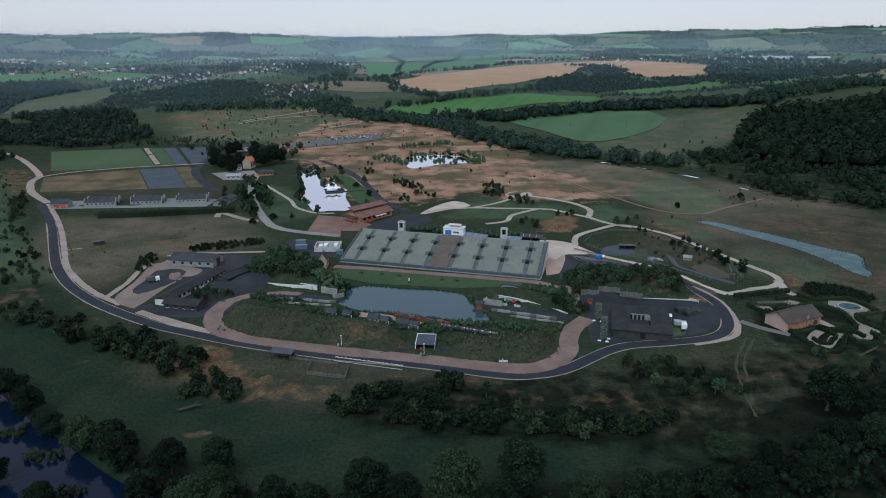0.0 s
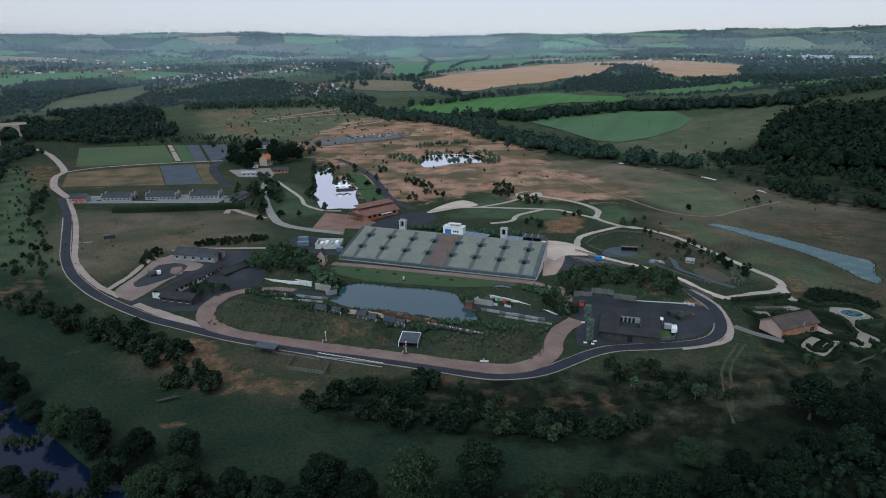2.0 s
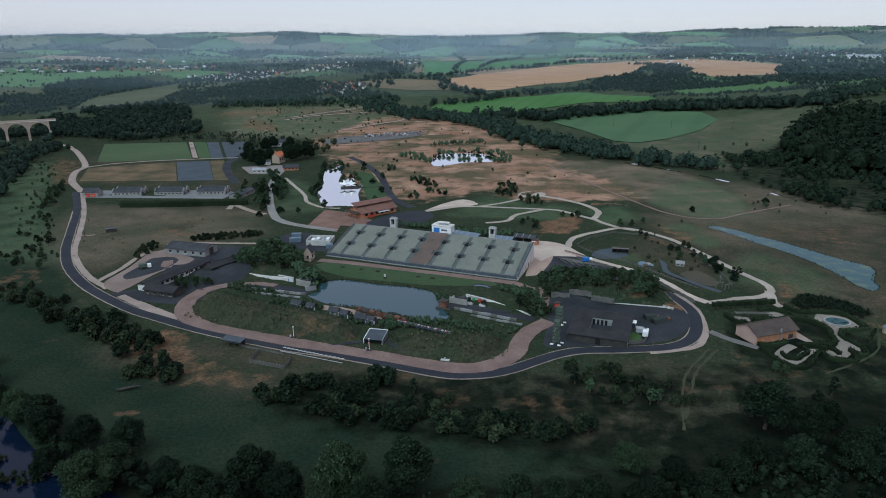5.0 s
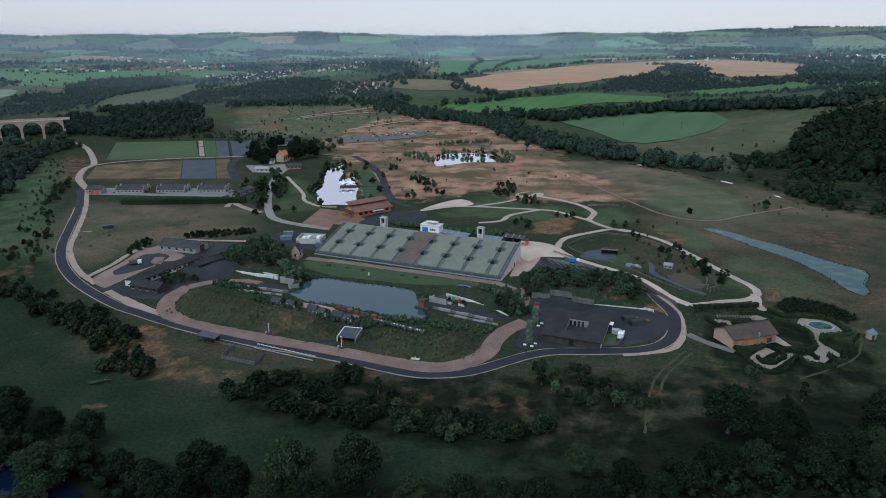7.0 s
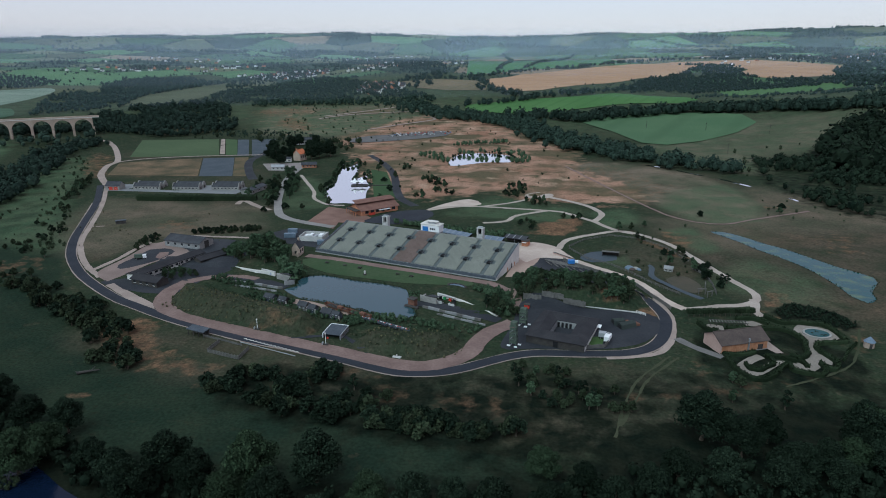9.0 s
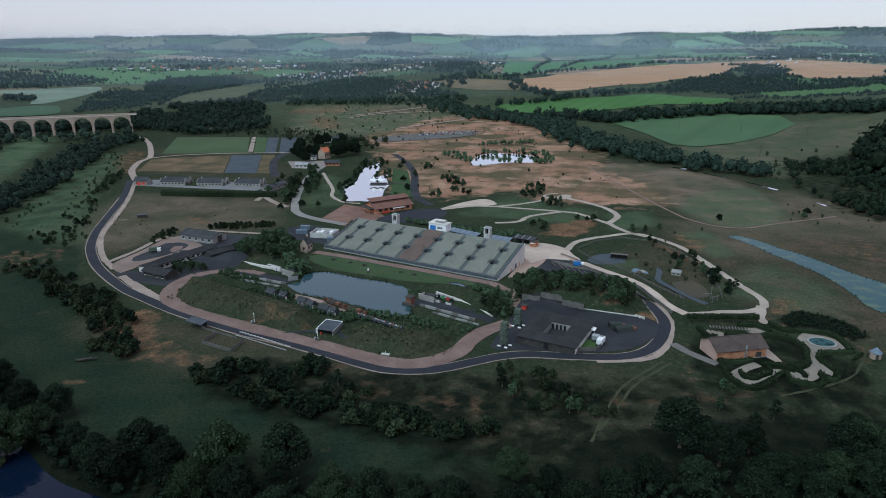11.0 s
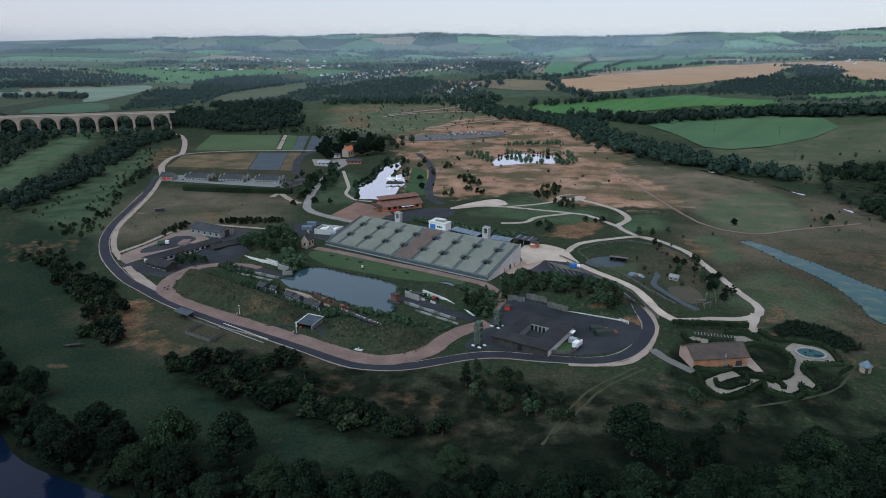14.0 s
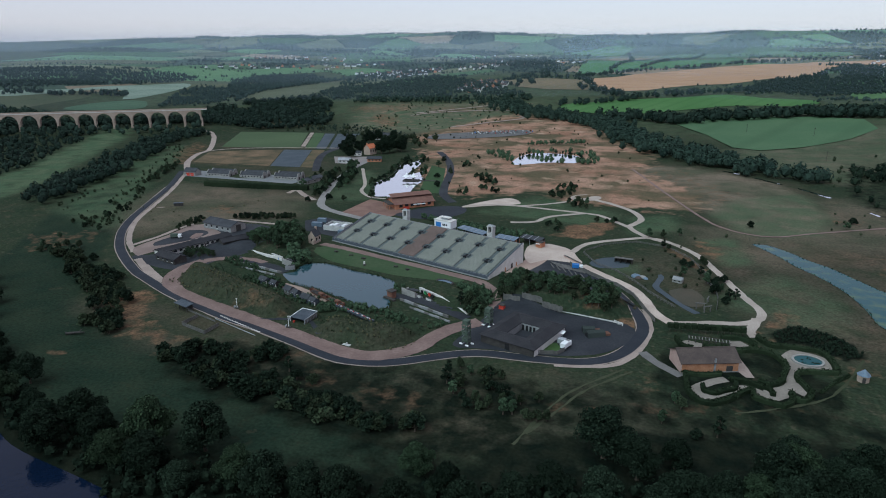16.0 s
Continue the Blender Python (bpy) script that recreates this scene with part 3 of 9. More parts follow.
W_LEFT = [(-540, 754), (-672, 905), (-679, 969), (-674, 1033), (-640, 1087), (-601, 1149), (-529, 1087), (-388, 870), (-410, 794), (-458, 763)]
W_MID = [(-629, 1203), (-673, 1324), (-661, 1568), (-650, 1740), (-579, 1760), (-436, 1602), (-165, 1204), (-172, 1108), (-315, 1129), (-514, 1091)]
W_COPSE = [(183, 1348), (257, 1702), (346, 1794), (394, 1923), (451, 2104), (546, 1947), (497, 1808), (525, 1677), (695, 1717), (644, 1554), (545, 1505), (403, 1394), (337, 1333), (317, 1287), (258, 1365), (191, 1301)]
L_VALLEY = [(-480.2, 680.4), (-486.7, 661.5), (-471.4, 613.9), (-434.0, 549.0), (-397.3, 489.9), (-366.9, 441.0), (-352.8, 411.5), (-345.7, 387.3), (-324.0, 349.6)]
W_VAL2 = [(-962, 743), (-890, 751), (-819, 717), (-720.6, 627.7), (-733.2, 589.0)]
W_VAL3 = [(-916.8, 708.5), (-808.6, 701.2), (-656.3, 627.3), (-622.1, 654.4), (-593.1, 614.6), (-540.6, 535.6), (-474.9, 452.5), (-453.9, 411.2), (-434.6, 385.0)]
VILL_A = [(-858, 1742), (-899, 1834), (-778, 1945), (-675, 1988), (-632, 1884), (-683, 1748)]
VILL_C = [(-364, 1314), (-420, 1519), (-389, 1569), (-295, 1472), (-265, 1352), (-300, 1293)]
CARPARK_FAR = [(-192, 777), (-186, 815), (-149, 851), (-95, 892), (-79, 852), (-121, 800), (-170, 766)]
HEATH = [(-163, 1009), (-3, 973), (40, 799), (75, 731), (76.2, 624.9), (125.8, 543.9), (127.9, 510.7), (53.8, 511.4), (27.5, 544.2), (-29.1, 501.0), (-68.1, 522.1), (-103.1, 625.1), (-201, 800)]
HEATH_W = [(-433, 1093), (-165, 1155), (-136, 1009), (-207, 826), (-317, 827)]
PLOT_GREY_E = [(-318, 768), (-290, 779), (-243.9, 655.0), (-256.8, 648.7)]
PATH_TOP = [(21.1, 465.7), (40.7, 480.4), (54.6, 496.5)]
LOOP_COURT = [(51.2, 512.1), (59.7, 522.2), (72.6, 518.3), (71.7, 505.8), (60.9, 499.7), (52.8, 502.1)]
FORECOURT = [(-222.5, 604.9), (-185.4, 618.8), (-171.4, 585.8), (-185.3, 571.1), (-200.0, 571.3)]
TREES_DRIVE = [(-177.9, 525.7), (-176.1, 539.1), (-138.9, 465.2), (-127.6, 426.5), (-137.1, 437.0)]
TREES_PATH = [(-184.8, 580.2), (-169.3, 574.2), (-128.5, 477.5), (-131.6, 462.6), (-153.7, 505.9)]
W_HILL = [(334, 735), (328, 675), (345, 636), (370, 611), (415, 590), (520, 560), (640, 640), (680, 800), (620, 880), (530, 850), (507, 860), (467, 880), (430, 880), (391, 815)]
W_HILL_LOW = [(272, 727), (328, 716), (360, 620), (415, 590), (520, 550), (460, 470), (326, 454), (302, 477), (278, 496), (263, 532), (254, 593)]
W_R2 = [(731, 1843), (923, 2232), (900, 2016), (957, 1891), (828, 1610), (745, 1647), (659, 1597)]
W_R3 = [(739, 2749), (1106, 2793), (1339, 2552), (1650, 2472), (1404, 2095), (1015, 2097), (831, 2462)]
W_L2 = [(-788, 913), (-906, 1080), (-1026, 1306), (-897, 1225), (-1106, 1494), (-1099, 1640), (-1000, 1740), (-873, 1643), (-873, 1474), (-827, 1295), (-749, 1098), (-726, 965)]
W_L3 = [(-1719, 1259), (-1655, 1404), (-1495, 1532), (-1208, 1483), (-1171, 1351), (-1206, 1053), (-1247, 939)]
W_D = [(-557, 2295), (-534, 2796), (-261, 1856), (-218, 1369), (-260, 1342), (-359, 1713)]
L_BELT = [(-185, 1098), (-121, 1051), (-84, 1011), (-22, 987), (9, 960), (49, 861), (88, 783), (116, 745), (147, 706), (175, 675), (208, 652), (226, 643)]
L_BELT2 = [(-4, 1004), (43, 1028), (87, 1010), (161, 1050), (232, 1082), (277, 1090), (352, 1068), (393, 1053), (440, 999), (455, 996), (486, 964)]
L_STUB = [(-104, 1145), (-62, 1168), (-25, 1193), (19, 1240), (77, 1280), (138, 1320), (196, 1362)]
L_GD = [(-176, 1616), (-118, 1806), (-39, 1927), (78, 2036), (178, 2180), (342, 2528), (519, 2650), (604, 2672)]
L_CB = [(310, 1252), (349, 1280), (396, 1247), (464, 1298), (516, 1288), (634, 1413), (686, 1441), (714, 1364)]
L_TOP = [(184, 3816), (465, 3721), (653, 3479), (800, 3327), (947, 3139), (1057, 2917), (1139, 2665), (1223, 2469)]
L_TOP2 = [(610, 2646), (769, 2739), (923, 2789), (948, 2350), (996, 2187), (1015, 2017)]
V_GREENX = [(-910, 819), (-931, 902), (-907, 966), (-875, 971), (-807, 888)]
L_VAL = [(-1146, 870), (-1134, 926), (-1063, 940), (-1026, 982), (-963, 1003)]
L_VF = [(-953, 737), (-907, 737), (-853, 735)]
RIVER_BED = [(-170, 205), (-138, 183), (-113.7, 165.8), (-88, 148), (-60, 136), (-42.9, 128), (-27.8, 124.4), (2.4, 122), (12, 119), (10, 104), (-30, 104), (-80, 120), (-120, 140), (-180, 175)]
HEATH_ROADSIDE = [(-104.2, 595.6), (-85.0, 584.4), (-58.6, 512.6), (-49.3, 482.5), (-65.6, 479.3)]
WHEEL_TRACKS = ([(129.7, 240.7), (117.0, 222.3), (110.3, 204.6), (104.5, 188.6)], [(126.7, 241.3), (113.0, 220.4), (106.6, 201.4), (102.4, 182)], [(208.2, 282.4), (197.1, 255.8), (187.1, 241.9), (163, 224.7)])
PATH_PASTURE = [(81, 647), (112, 566), (146, 482), (160, 458), (175, 448), (191, 449), (212, 465), (256, 496)]
DRY_SPOTS = [(-94, 229, 9), (-80, 209, 9), (-58, 199, 12), (-44, 198, 9), (-77, 198, 7), (26, 198, 10), (10, 205, 7), (57, 192, 12), (46, 193, 8),
             (116, 301, 10), (64, 404, 10), (83, 430, 10), (172, 292, 6), (181, 289, 7), (236, 503, 12), (-210, 282, 12), (16, 202, 6), (-35, 188, 7), (200, 262, 6), (186, 234, 7), (172, 228, 6), (203, 284, 9), (192, 292, 7), (150, 224, 6), (138, 218, 8), (124, 210, 7), (110, 206, 9), (206, 272, 7), (-95, 222, 8), (-66, 206, 9), (-300, 520, 9), (-318, 545, 12), (-345, 600, 8)]


def closeness(x, y, poly, soft):
    """1 inside a polygon, falling to 0 over the soft margin outside."""
    d = off_line(x, y, poly + poly[:1])
    return np.where(inside(x, y, poly), 1.0, np.clip(1 - d / soft, 0, 1))


def spread_axis(lo, near_lo, near_hi, hi, step, grow):
    vals = list(np.arange(near_lo, near_hi + step / 2, step))
    s, v = step, near_hi
    while v < hi:
        s = min(s * grow, 48.0)
        v += s
        vals.append(min(v, hi))
    s, v = step, near_lo
    while v > lo:
        s = min(s * grow, 48.0)
        v -= s
        vals.insert(0, max(v, lo))
    return np.array(vals)


DAUBS = []


def daub(kind, share, soft, poly):
    """Notes a patch of dry grass, fresh grass, brown turf or darkened ground on the land."""
    DAUBS.append((kind, share, soft, poly))


daub("dry", 0.55, 4, [(-221.5, 275.8), (-231.9, 289.3), (-225.2, 286), (-206, 265.4)])
daub("dry", 0.42, 6, [(-215.1, 293.4), (-208.9, 298.9), (-193.3, 283.8), (-197.8, 278.5)])
daub("dry", 0.5, 8, [(-394, 557), (-442, 638), (-403, 614), (-335.3, 513.2), (-346.7, 509.7)])
daub("dry", 0.42, 8, [(-184.7, 374.8), (-178.4, 385.1), (-158.6, 378.1), (-156.8, 367.9), (-173.7, 365.3)])
daub("dry", 0.62, 4, [(-101.1, 231.2), (-89, 232.3), (-79.7, 217.6), (-69.5, 206.4), (-76.2, 204.5)])
daub("dry", 0.6, 3, [(-71.8, 199.5), (-47.2, 196.9), (-45.9, 193.6), (-67.5, 194.6)])
daub("dry", 0.42, 6, [(-45.4, 239.4), (-28.5, 237.1), (-17.1, 238), (-18.4, 232.9), (-42.1, 235.9)])
daub("dry", 0.42, 3, [(41.6, 277), (49.5, 277.4), (54.3, 273.8), (45.6, 271.9)])
daub("dry", 0.62, 4, [(97, 291.5), (104.8, 295.2), (111.4, 289.2), (105.6, 287)])
daub("dry", 0.75, 3, [(119, 285.2), (123.8, 289.3), (127.7, 272.8), (125.9, 268.5)])
daub("dry", 0.85, 6, [(67.9, 425.5), (81.9, 432.9), (89.5, 414.7), (81.1, 402.7), (70.4, 403.9)])
daub("dry", 0.85, 5, [(80, 438), (91.6, 442.8), (93.9, 429.4), (84.2, 427.9)])
daub("dry", 0.5, 8, [(145.1, 418), (151.9, 421.5), (158.4, 395.7), (152.8, 391.1)])
daub("dry", 0.52, 4, [(181.6, 323.4), (188, 323), (185.8, 305.9), (177.1, 301.4)])
daub("dry", 0.36, 14, [(243.3, 425.5), (259, 434.5), (246.4, 392.8), (237.4, 397)])
daub("dry", 0.36, 8, [(162.5, 233.1), (177.6, 238.3), (174.1, 229.9), (163.3, 227.1)])
daub("dry", 0.66, 4, [(46, 192), (53.9, 197.7), (64.9, 196.9), (66, 192.4), (52.1, 188.8)])
daub("dry", 0.6, 4, [(20.2, 198.1), (30.6, 198.6), (37, 189.2), (28.7, 187.3)])
daub("dry", 0.5, 4, [(109.8, 169.9), (117.4, 173.9), (119.6, 167.9), (112.9, 164)])
daub("dry", 0.4, 5, [(132.2, 236.4), (137.6, 239), (138.3, 231.1), (134, 228.6)])
daub("dry", 0.34, 8, [(-236.7, 274.9), (-223.1, 287.4), (-197.8, 266.1), (-207.3, 255.7)])
daub("dry", 0.6, 5, [(-111.2, 223.2), (-95.8, 230.6), (-79.2, 218.9), (-74.7, 210.9), (-94.4, 210.4)])
daub("dry", 0.5, 30, [(-450, 1044), (-373, 1095), (-349, 1035), (-414, 1002)])
daub("dry", 0.6, 25, [(-347, 911), (-358, 978), (-307, 917), (-290, 867)])
daub("dry", 0.45, 25, [(-329, 1098), (-222, 1101), (-215, 1050), (-286, 1025)])
daub("dry", 0.4, 30, [(-506, 851), (-468, 911), (-412, 837), (-461, 799)])
daub("green", 0.8, 40, [(-388, 956), (-364, 1031), (-261, 1038), (-143, 1038), (-140, 968), (-180, 880), (-251, 842), (-319, 850)])
daub("green", 0.8, 8, [(150.6, 422.7), (162.3, 428.7), (170.2, 390.8), (164.1, 383.3)])
daub("green", 0.8, 10, [(107.7, 461.8), (125.6, 474), (128.9, 443.9), (111.2, 424.6)])
daub("green", 0.6, 5, [(104.8, 353.5), (116.8, 359.8), (117, 344), (106.2, 340.9)])
daub("green", 0.55, 12, [(160.5, 326.3), (187.3, 367.5), (204.6, 339.2), (202.3, 310.2), (188.1, 306.4), (181.2, 318)])
daub("green", 0.6, 10, [(-149.5, 544.2), (-111.1, 501), (-91.6, 446.3), (-112.4, 430.8), (-137.7, 481.5)])
daub("green", 0.5, 20, [(-144, 900), (-51, 880), (9, 908), (-3, 960), (-67, 997), (-133, 967)])
daub("green", 0.7, 10, [(29, 497.6), (89.8, 465.9), (81.2, 432.2), (50, 439), (5.8, 440)])
daub("taupe", 0.8, 12, [(-259.6, 417), (-166.1, 455), (-129.3, 425.8), (-158, 382.5), (-170.1, 328.9), (-174.8, 303.2), (-215.5, 342.9)])
daub("dry", 0.4, 2, [(-82, 173), (-74, 175), (-73, 172), (-81, 171)])
daub("dark", 0.9, 2, [(177.4, 293.6), (186.5, 305.4), (196, 303.8), (204.7, 295.6), (209.3, 285.6), (203.1, 280.3), (196.2, 284), (189.1, 289.7), (181, 287.7)])
daub("dry", 0.6, 3, [(128, 402), (140, 392), (152, 368), (148, 366), (136, 384)])
daub("taupe", 0.7, 4, [(80.7, 640.4), (162.0, 677.5), (225.9, 531.8), (211.7, 476.2), (174.1, 451.3), (132.0, 534.2)])
daub("pale", 1.0, 7, F_PASTURE)
daub("pale", 0.5, 25, [(150, 440), (185, 400), (200, 440), (300, 470), (285, 520), (240, 560), (225, 490), (173, 449)])
daub("pale", 0.7, 30, F_RIGHTLAND)
daub("pale", 1.1, 30, HEATH_W)
# foreground darkness painted onto the ground between the riverside trees
daub("dark", 0.75, 8, [(95, 175), (130, 198), (180, 212), (240, 228), (262, 215), (200, 180), (140, 160), (100, 150)])
daub("pale", 0.55, 20, [(-240, 350), (-190, 315), (-165, 350), (-120, 375), (-140, 425), (-265, 428)])
daub("dark", 0.6, 5, [(140, 264), (151, 273), (185, 272), (197, 246), (186, 226), (158, 226), (150, 240), (139, 240)])
daub("green", 1.3, 12, V_GREEN2)
daub("green", 0.8, 16, V_GREEN3)
daub("green", 0.7, 12, [(214, 575), (221, 510), (210, 464), (179, 449), (159, 488), (170, 540)])
daub("green", 0.5, 30, F_RIGHTLAND)
daub("dry", 0.34, 20, [(80, 640), (125, 655), (165, 560), (150, 520), (110, 590)])


def build_ground():
    """One sheet of land to the horizon, fine round the park and wider meshed far off."""
    xs = spread_axis(-5200, -330, 260, 5200, 3.5, 1.05)
    ys = spread_axis(-700, 95, 520, 5000, 3.5, 1.045)
    gx, gy = np.meshgrid(xs, ys)
    gz = land(gx, gy)
    rough = sum(a * np.sin(gx / w + p) * np.sin(gy / (w * 1.13) + 2 * p) for a, w, p in ((0.22, 5.3, 0.4), (0.3, 11.0, 1.7), (0.35, 23.0, 2.9)))
    calm = np.ones_like(gx)
    for line, w in ((RING, 16), (TRACK, 14), (STAGE_TRACK, 12), (PATH_B, 10), (PATH_A, 10), (PATH_LOOP, 10), (PATH_FENCE, 10), (DRIVE, 12), (GRAVEL_W, 12), (PATH_NW, 10)):
        calm = np.minimum(calm, smooth(w * 0.4, w, off_line(gx, gy, line)))
    calm = np.minimum(calm, smooth(7, 13, off_line(gx, gy, TRACK)))
    built = [(-165, 262), (-60, 262), (60, 232), (135, 240), (150, 226), (215, 240), (215, 300), (135, 300), (110, 345), (70, 385), (-30, 460), (-130, 480), (-110, 600), (-200, 600), (-180, 480), (-300, 470), (-300, 440), (-150, 400)]
    calm = np.where(inside(gx, gy, built), 0.12 * calm, calm)
    for flat in (LAKE, POND_FISH, POND_FAR, POND_EAST, PLOT_GREEN, PLOT_GREEN_E, PLOT_DRY, PLOT_GREY, PLOT_GREY_N, PLOT_GREY_E, PLOT_EAST, FORECOURT, F_PASTURE, PALE, CARPARK_FAR, RIVER_BED, HEATH_ROADSIDE, V_GREEN2, V_GREEN3):
        calm = np.minimum(calm, 1 - closeness(gx, gy, flat, 9))
    for line in (PATH_C, PATH_TOP, PATH_PLOT, ROAD_PLOT, PATH_POND, ROAD_MID, DRIVE_B, GRAVEL_SW, VERGE_E, PATH_PASTURE, *WHEEL_TRACKS):
        calm = np.minimum(calm, smooth(4, 9, off_line(gx, gy, line)))
    gz = gz + rough * calm - 0.04
    ny, nx = gx.shape
    idx = np.arange(nx * ny).reshape(ny, nx)
    quads = np.stack((idx[:-1, :-1], idx[:-1, 1:], idx[1:, 1:], idx[1:, :-1]), -1).reshape(-1, 4)
    me = bpy.data.meshes.new("ground")
    me.from_pydata(np.stack((gx, gy, gz), -1).reshape(-1, 3).tolist(), [], quads.tolist())
    me.materials.append(GRASSLAND)
    dry = np.maximum(1.0 * closeness(gx, gy, HEATH, 35), 0.22 * closeness(gx, gy, HEATH_W, 40))
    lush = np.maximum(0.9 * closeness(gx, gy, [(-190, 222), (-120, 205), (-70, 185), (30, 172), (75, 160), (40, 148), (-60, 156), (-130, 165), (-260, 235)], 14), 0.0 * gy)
    # besides scrub, this dark cover puts the foreground's vignette into the ground colour
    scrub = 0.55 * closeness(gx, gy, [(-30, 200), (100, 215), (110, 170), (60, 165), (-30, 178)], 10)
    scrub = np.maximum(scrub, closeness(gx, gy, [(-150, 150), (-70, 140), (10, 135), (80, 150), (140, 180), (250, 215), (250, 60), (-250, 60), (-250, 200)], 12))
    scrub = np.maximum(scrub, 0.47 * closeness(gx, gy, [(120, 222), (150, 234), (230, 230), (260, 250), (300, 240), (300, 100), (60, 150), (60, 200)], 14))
    for w, share in ((W_HILL, 1.0), (W_HILL_LOW, 0.42)):
        scrub = np.maximum(scrub, share * closeness(gx, gy, w, 15))
    taupe = np.maximum(1.0 * closeness(gx, gy, [(150, 440), (158, 400), (185, 310), (205, 295), (260, 330), (300, 420), (285, 520), (240, 560), (225, 490), (173, 449)], 25), 0.75 * closeness(gx, gy, [(-240, 350), (-190, 315), (-165, 350), (-120, 375), (-140, 425), (-265, 428)], 14))
    taupe = np.maximum(taupe, 0.6 * closeness(gx, gy, [(-60, 196), (-110, 215), (-60, 222), (60, 206), (120, 225), (150, 210), (120, 185), (70, 180), (0, 188)], 14))
    taupe = np.maximum(taupe, 0.55 * closeness(gx, gy, [(105, 350), (125, 395), (150, 375), (163, 330), (145, 312), (125, 332)], 8))
    for mound in ([(-98, 262), (-60, 252), (-24, 242), (-20, 234), (-58, 238), (-96, 248)], [(6, 230), (42, 236), (50, 232), (42, 222), (12, 222)]):
        taupe = np.maximum(taupe, 0.4 * closeness(gx, gy, mound, 6))
    taupe = np.maximum(taupe, 0.8 * closeness(gx, gy, F_PASTURE, 30))
    taupe = np.maximum(taupe, 0.5 * closeness(gx, gy, [(-330, 520), (-400, 640), (-300, 640), (-200, 560), (-180, 500)], 20))
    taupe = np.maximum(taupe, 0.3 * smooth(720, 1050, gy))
    lush = np.maximum(lush, 0.9 * closeness(gx, gy, [(-216, 315), (-155, 244), (-126, 214), (-190, 222), (-233, 280), (-282, 338), (-316, 388), (-286, 398)], 12))
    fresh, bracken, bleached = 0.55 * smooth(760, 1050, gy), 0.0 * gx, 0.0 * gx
    for x, y, r in DRY_SPOTS:
        bracken = np.maximum(bracken, 0.5 * np.exp(-((np.hypot((gx - x) * 0.8, (gy - y) * 1.5)) / r) ** 2))
    for kind, share, soft, poly in DAUBS:
        near = closeness(gx, gy, poly, soft)
        if kind == "dry":
            bracken = np.maximum(bracken, share * near)
        elif kind == "dark":
            scrub = np.maximum(scrub, share * near)
        elif kind == "pale":
            bleached = np.maximum(bleached, share * near)
        elif kind == "green":
            fresh = np.maximum(fresh, share * near)
        else:
            taupe = np.maximum(taupe, share * near)
    me.attributes.new("bracken", "FLOAT", "POINT").data.foreach_set("value", bracken.astype(np.float32).ravel())
    me.attributes.new("bleached", "FLOAT", "POINT").data.foreach_set("value", bleached.astype(np.float32).ravel())
    me.attributes.new("fresh", "FLOAT", "POINT").data.foreach_set("value", fresh.astype(np.float32).ravel())
    layer = me.color_attributes.new("cover", "FLOAT_COLOR", "POINT")
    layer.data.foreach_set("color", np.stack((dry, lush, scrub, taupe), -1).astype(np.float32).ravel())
    ob = new("ground", me)
    return tagged(ob, "uneven grassland, dry orange heath and dark scrub to the horizon, foreground vignette put into its colour", "ground", kind="structure")


build_ground()

# ---- roads, tracks and paths ----
ribbon("verge_path", GRAVEL_W, 3.3, 0.03, GRAVEL, "wide pale pink gravel path beside the ring road", "path")
ribbon("verge_path", GRAVEL_SW, 5.0, 0.03, GRAVEL, "short strip of pale gravel beside the ring road", "path")
ribbon("road_verge", RING[1:], 6.0, 0.02, GRAVEL, "thin pale gravel edge along both sides of the asphalt ring road", "verge", 3.0, 0.12)
ribbon("verge_path", VERGE_E, 2.5, 0.04, GRAVEL, "broad pale gravel edge on the bend of the ring road", "path")
ribbon("dirt_track", TRACK, 8.0, 0.16, DIRT, "reddish brown dirt track inside the ring road", "track")
ribbon("dirt_track", [(-102.4, 280), (-94, 288), (-78, 291), (-70, 289)], 6.0, 0.11, DIRT, "reddish dirt spur curving round the grassy bank", "track")
ribbon("stage_track", STAGE_TRACK, 5.0, 0.08, DIRT, "straight reddish dirt track along the foot of the grandstand", "track")
ribbon("ring_road", RING, 5.0, 0.14, ASPHALT, "dark smooth asphalt ring road with pale edges", "road", 3.0, 0.06)
ribbon("fence_path", PATH_FENCE, 4.4, 0.16, PALE_GRAVEL, "pale limestone path along a timber fence", "path")
ribbon("garden_path", PATH_B, 3.8, 0.06, WHITE_PATH, "pale winding limestone path round the animal enclosure", "path")
ribbon("heath_path", PATH_A, 3.6, 0.05, WHITE_PATH, "pale limestone path across the rough grass", "path")
ribbon("heath_path", PATH_LOOP, 4.4, 0.07, WHITE_PATH, "pale looping limestone path on the dry heath", "path")
ribbon("heath_path", PATH_TOP, 3.0, 0.09, WHITE_PATH, "pale path up to a round gravel court", "path")
patch("gravel_court", LOOP_COURT, 0.08, WHITE_PATH, "small round pale gravel court on the heath", "paving")
ribbon("pasture_path", PATH_PASTURE, 2.2, 0.14, DIRT, "thin brown worn path round the pasture corner", "path")
ribbon("heath_path", PATH_C, 3.6, 0.08, WHITE_PATH, "pale side path joining across the rough grass", "path")
ribbon("heath_path", [(103.3, 439), (109, 428), (118, 417.5), (127, 412)], 3.8, 0.10, WHITE_PATH, "pale limestone path joining the looping path", "path")
ribbon("drive", DRIVE, 6.0, 0.08, surface("pale_grey_drive", (0.21, 0.20, 0.19), (0.28, 0.265, 0.25)), "pale grey drive curving down to the brick plaza", "drive")
ribbon("drive", DRIVE_B, 4.5, 0.06, GRAVEL, "pale gravel spur leading off the drive", "drive")
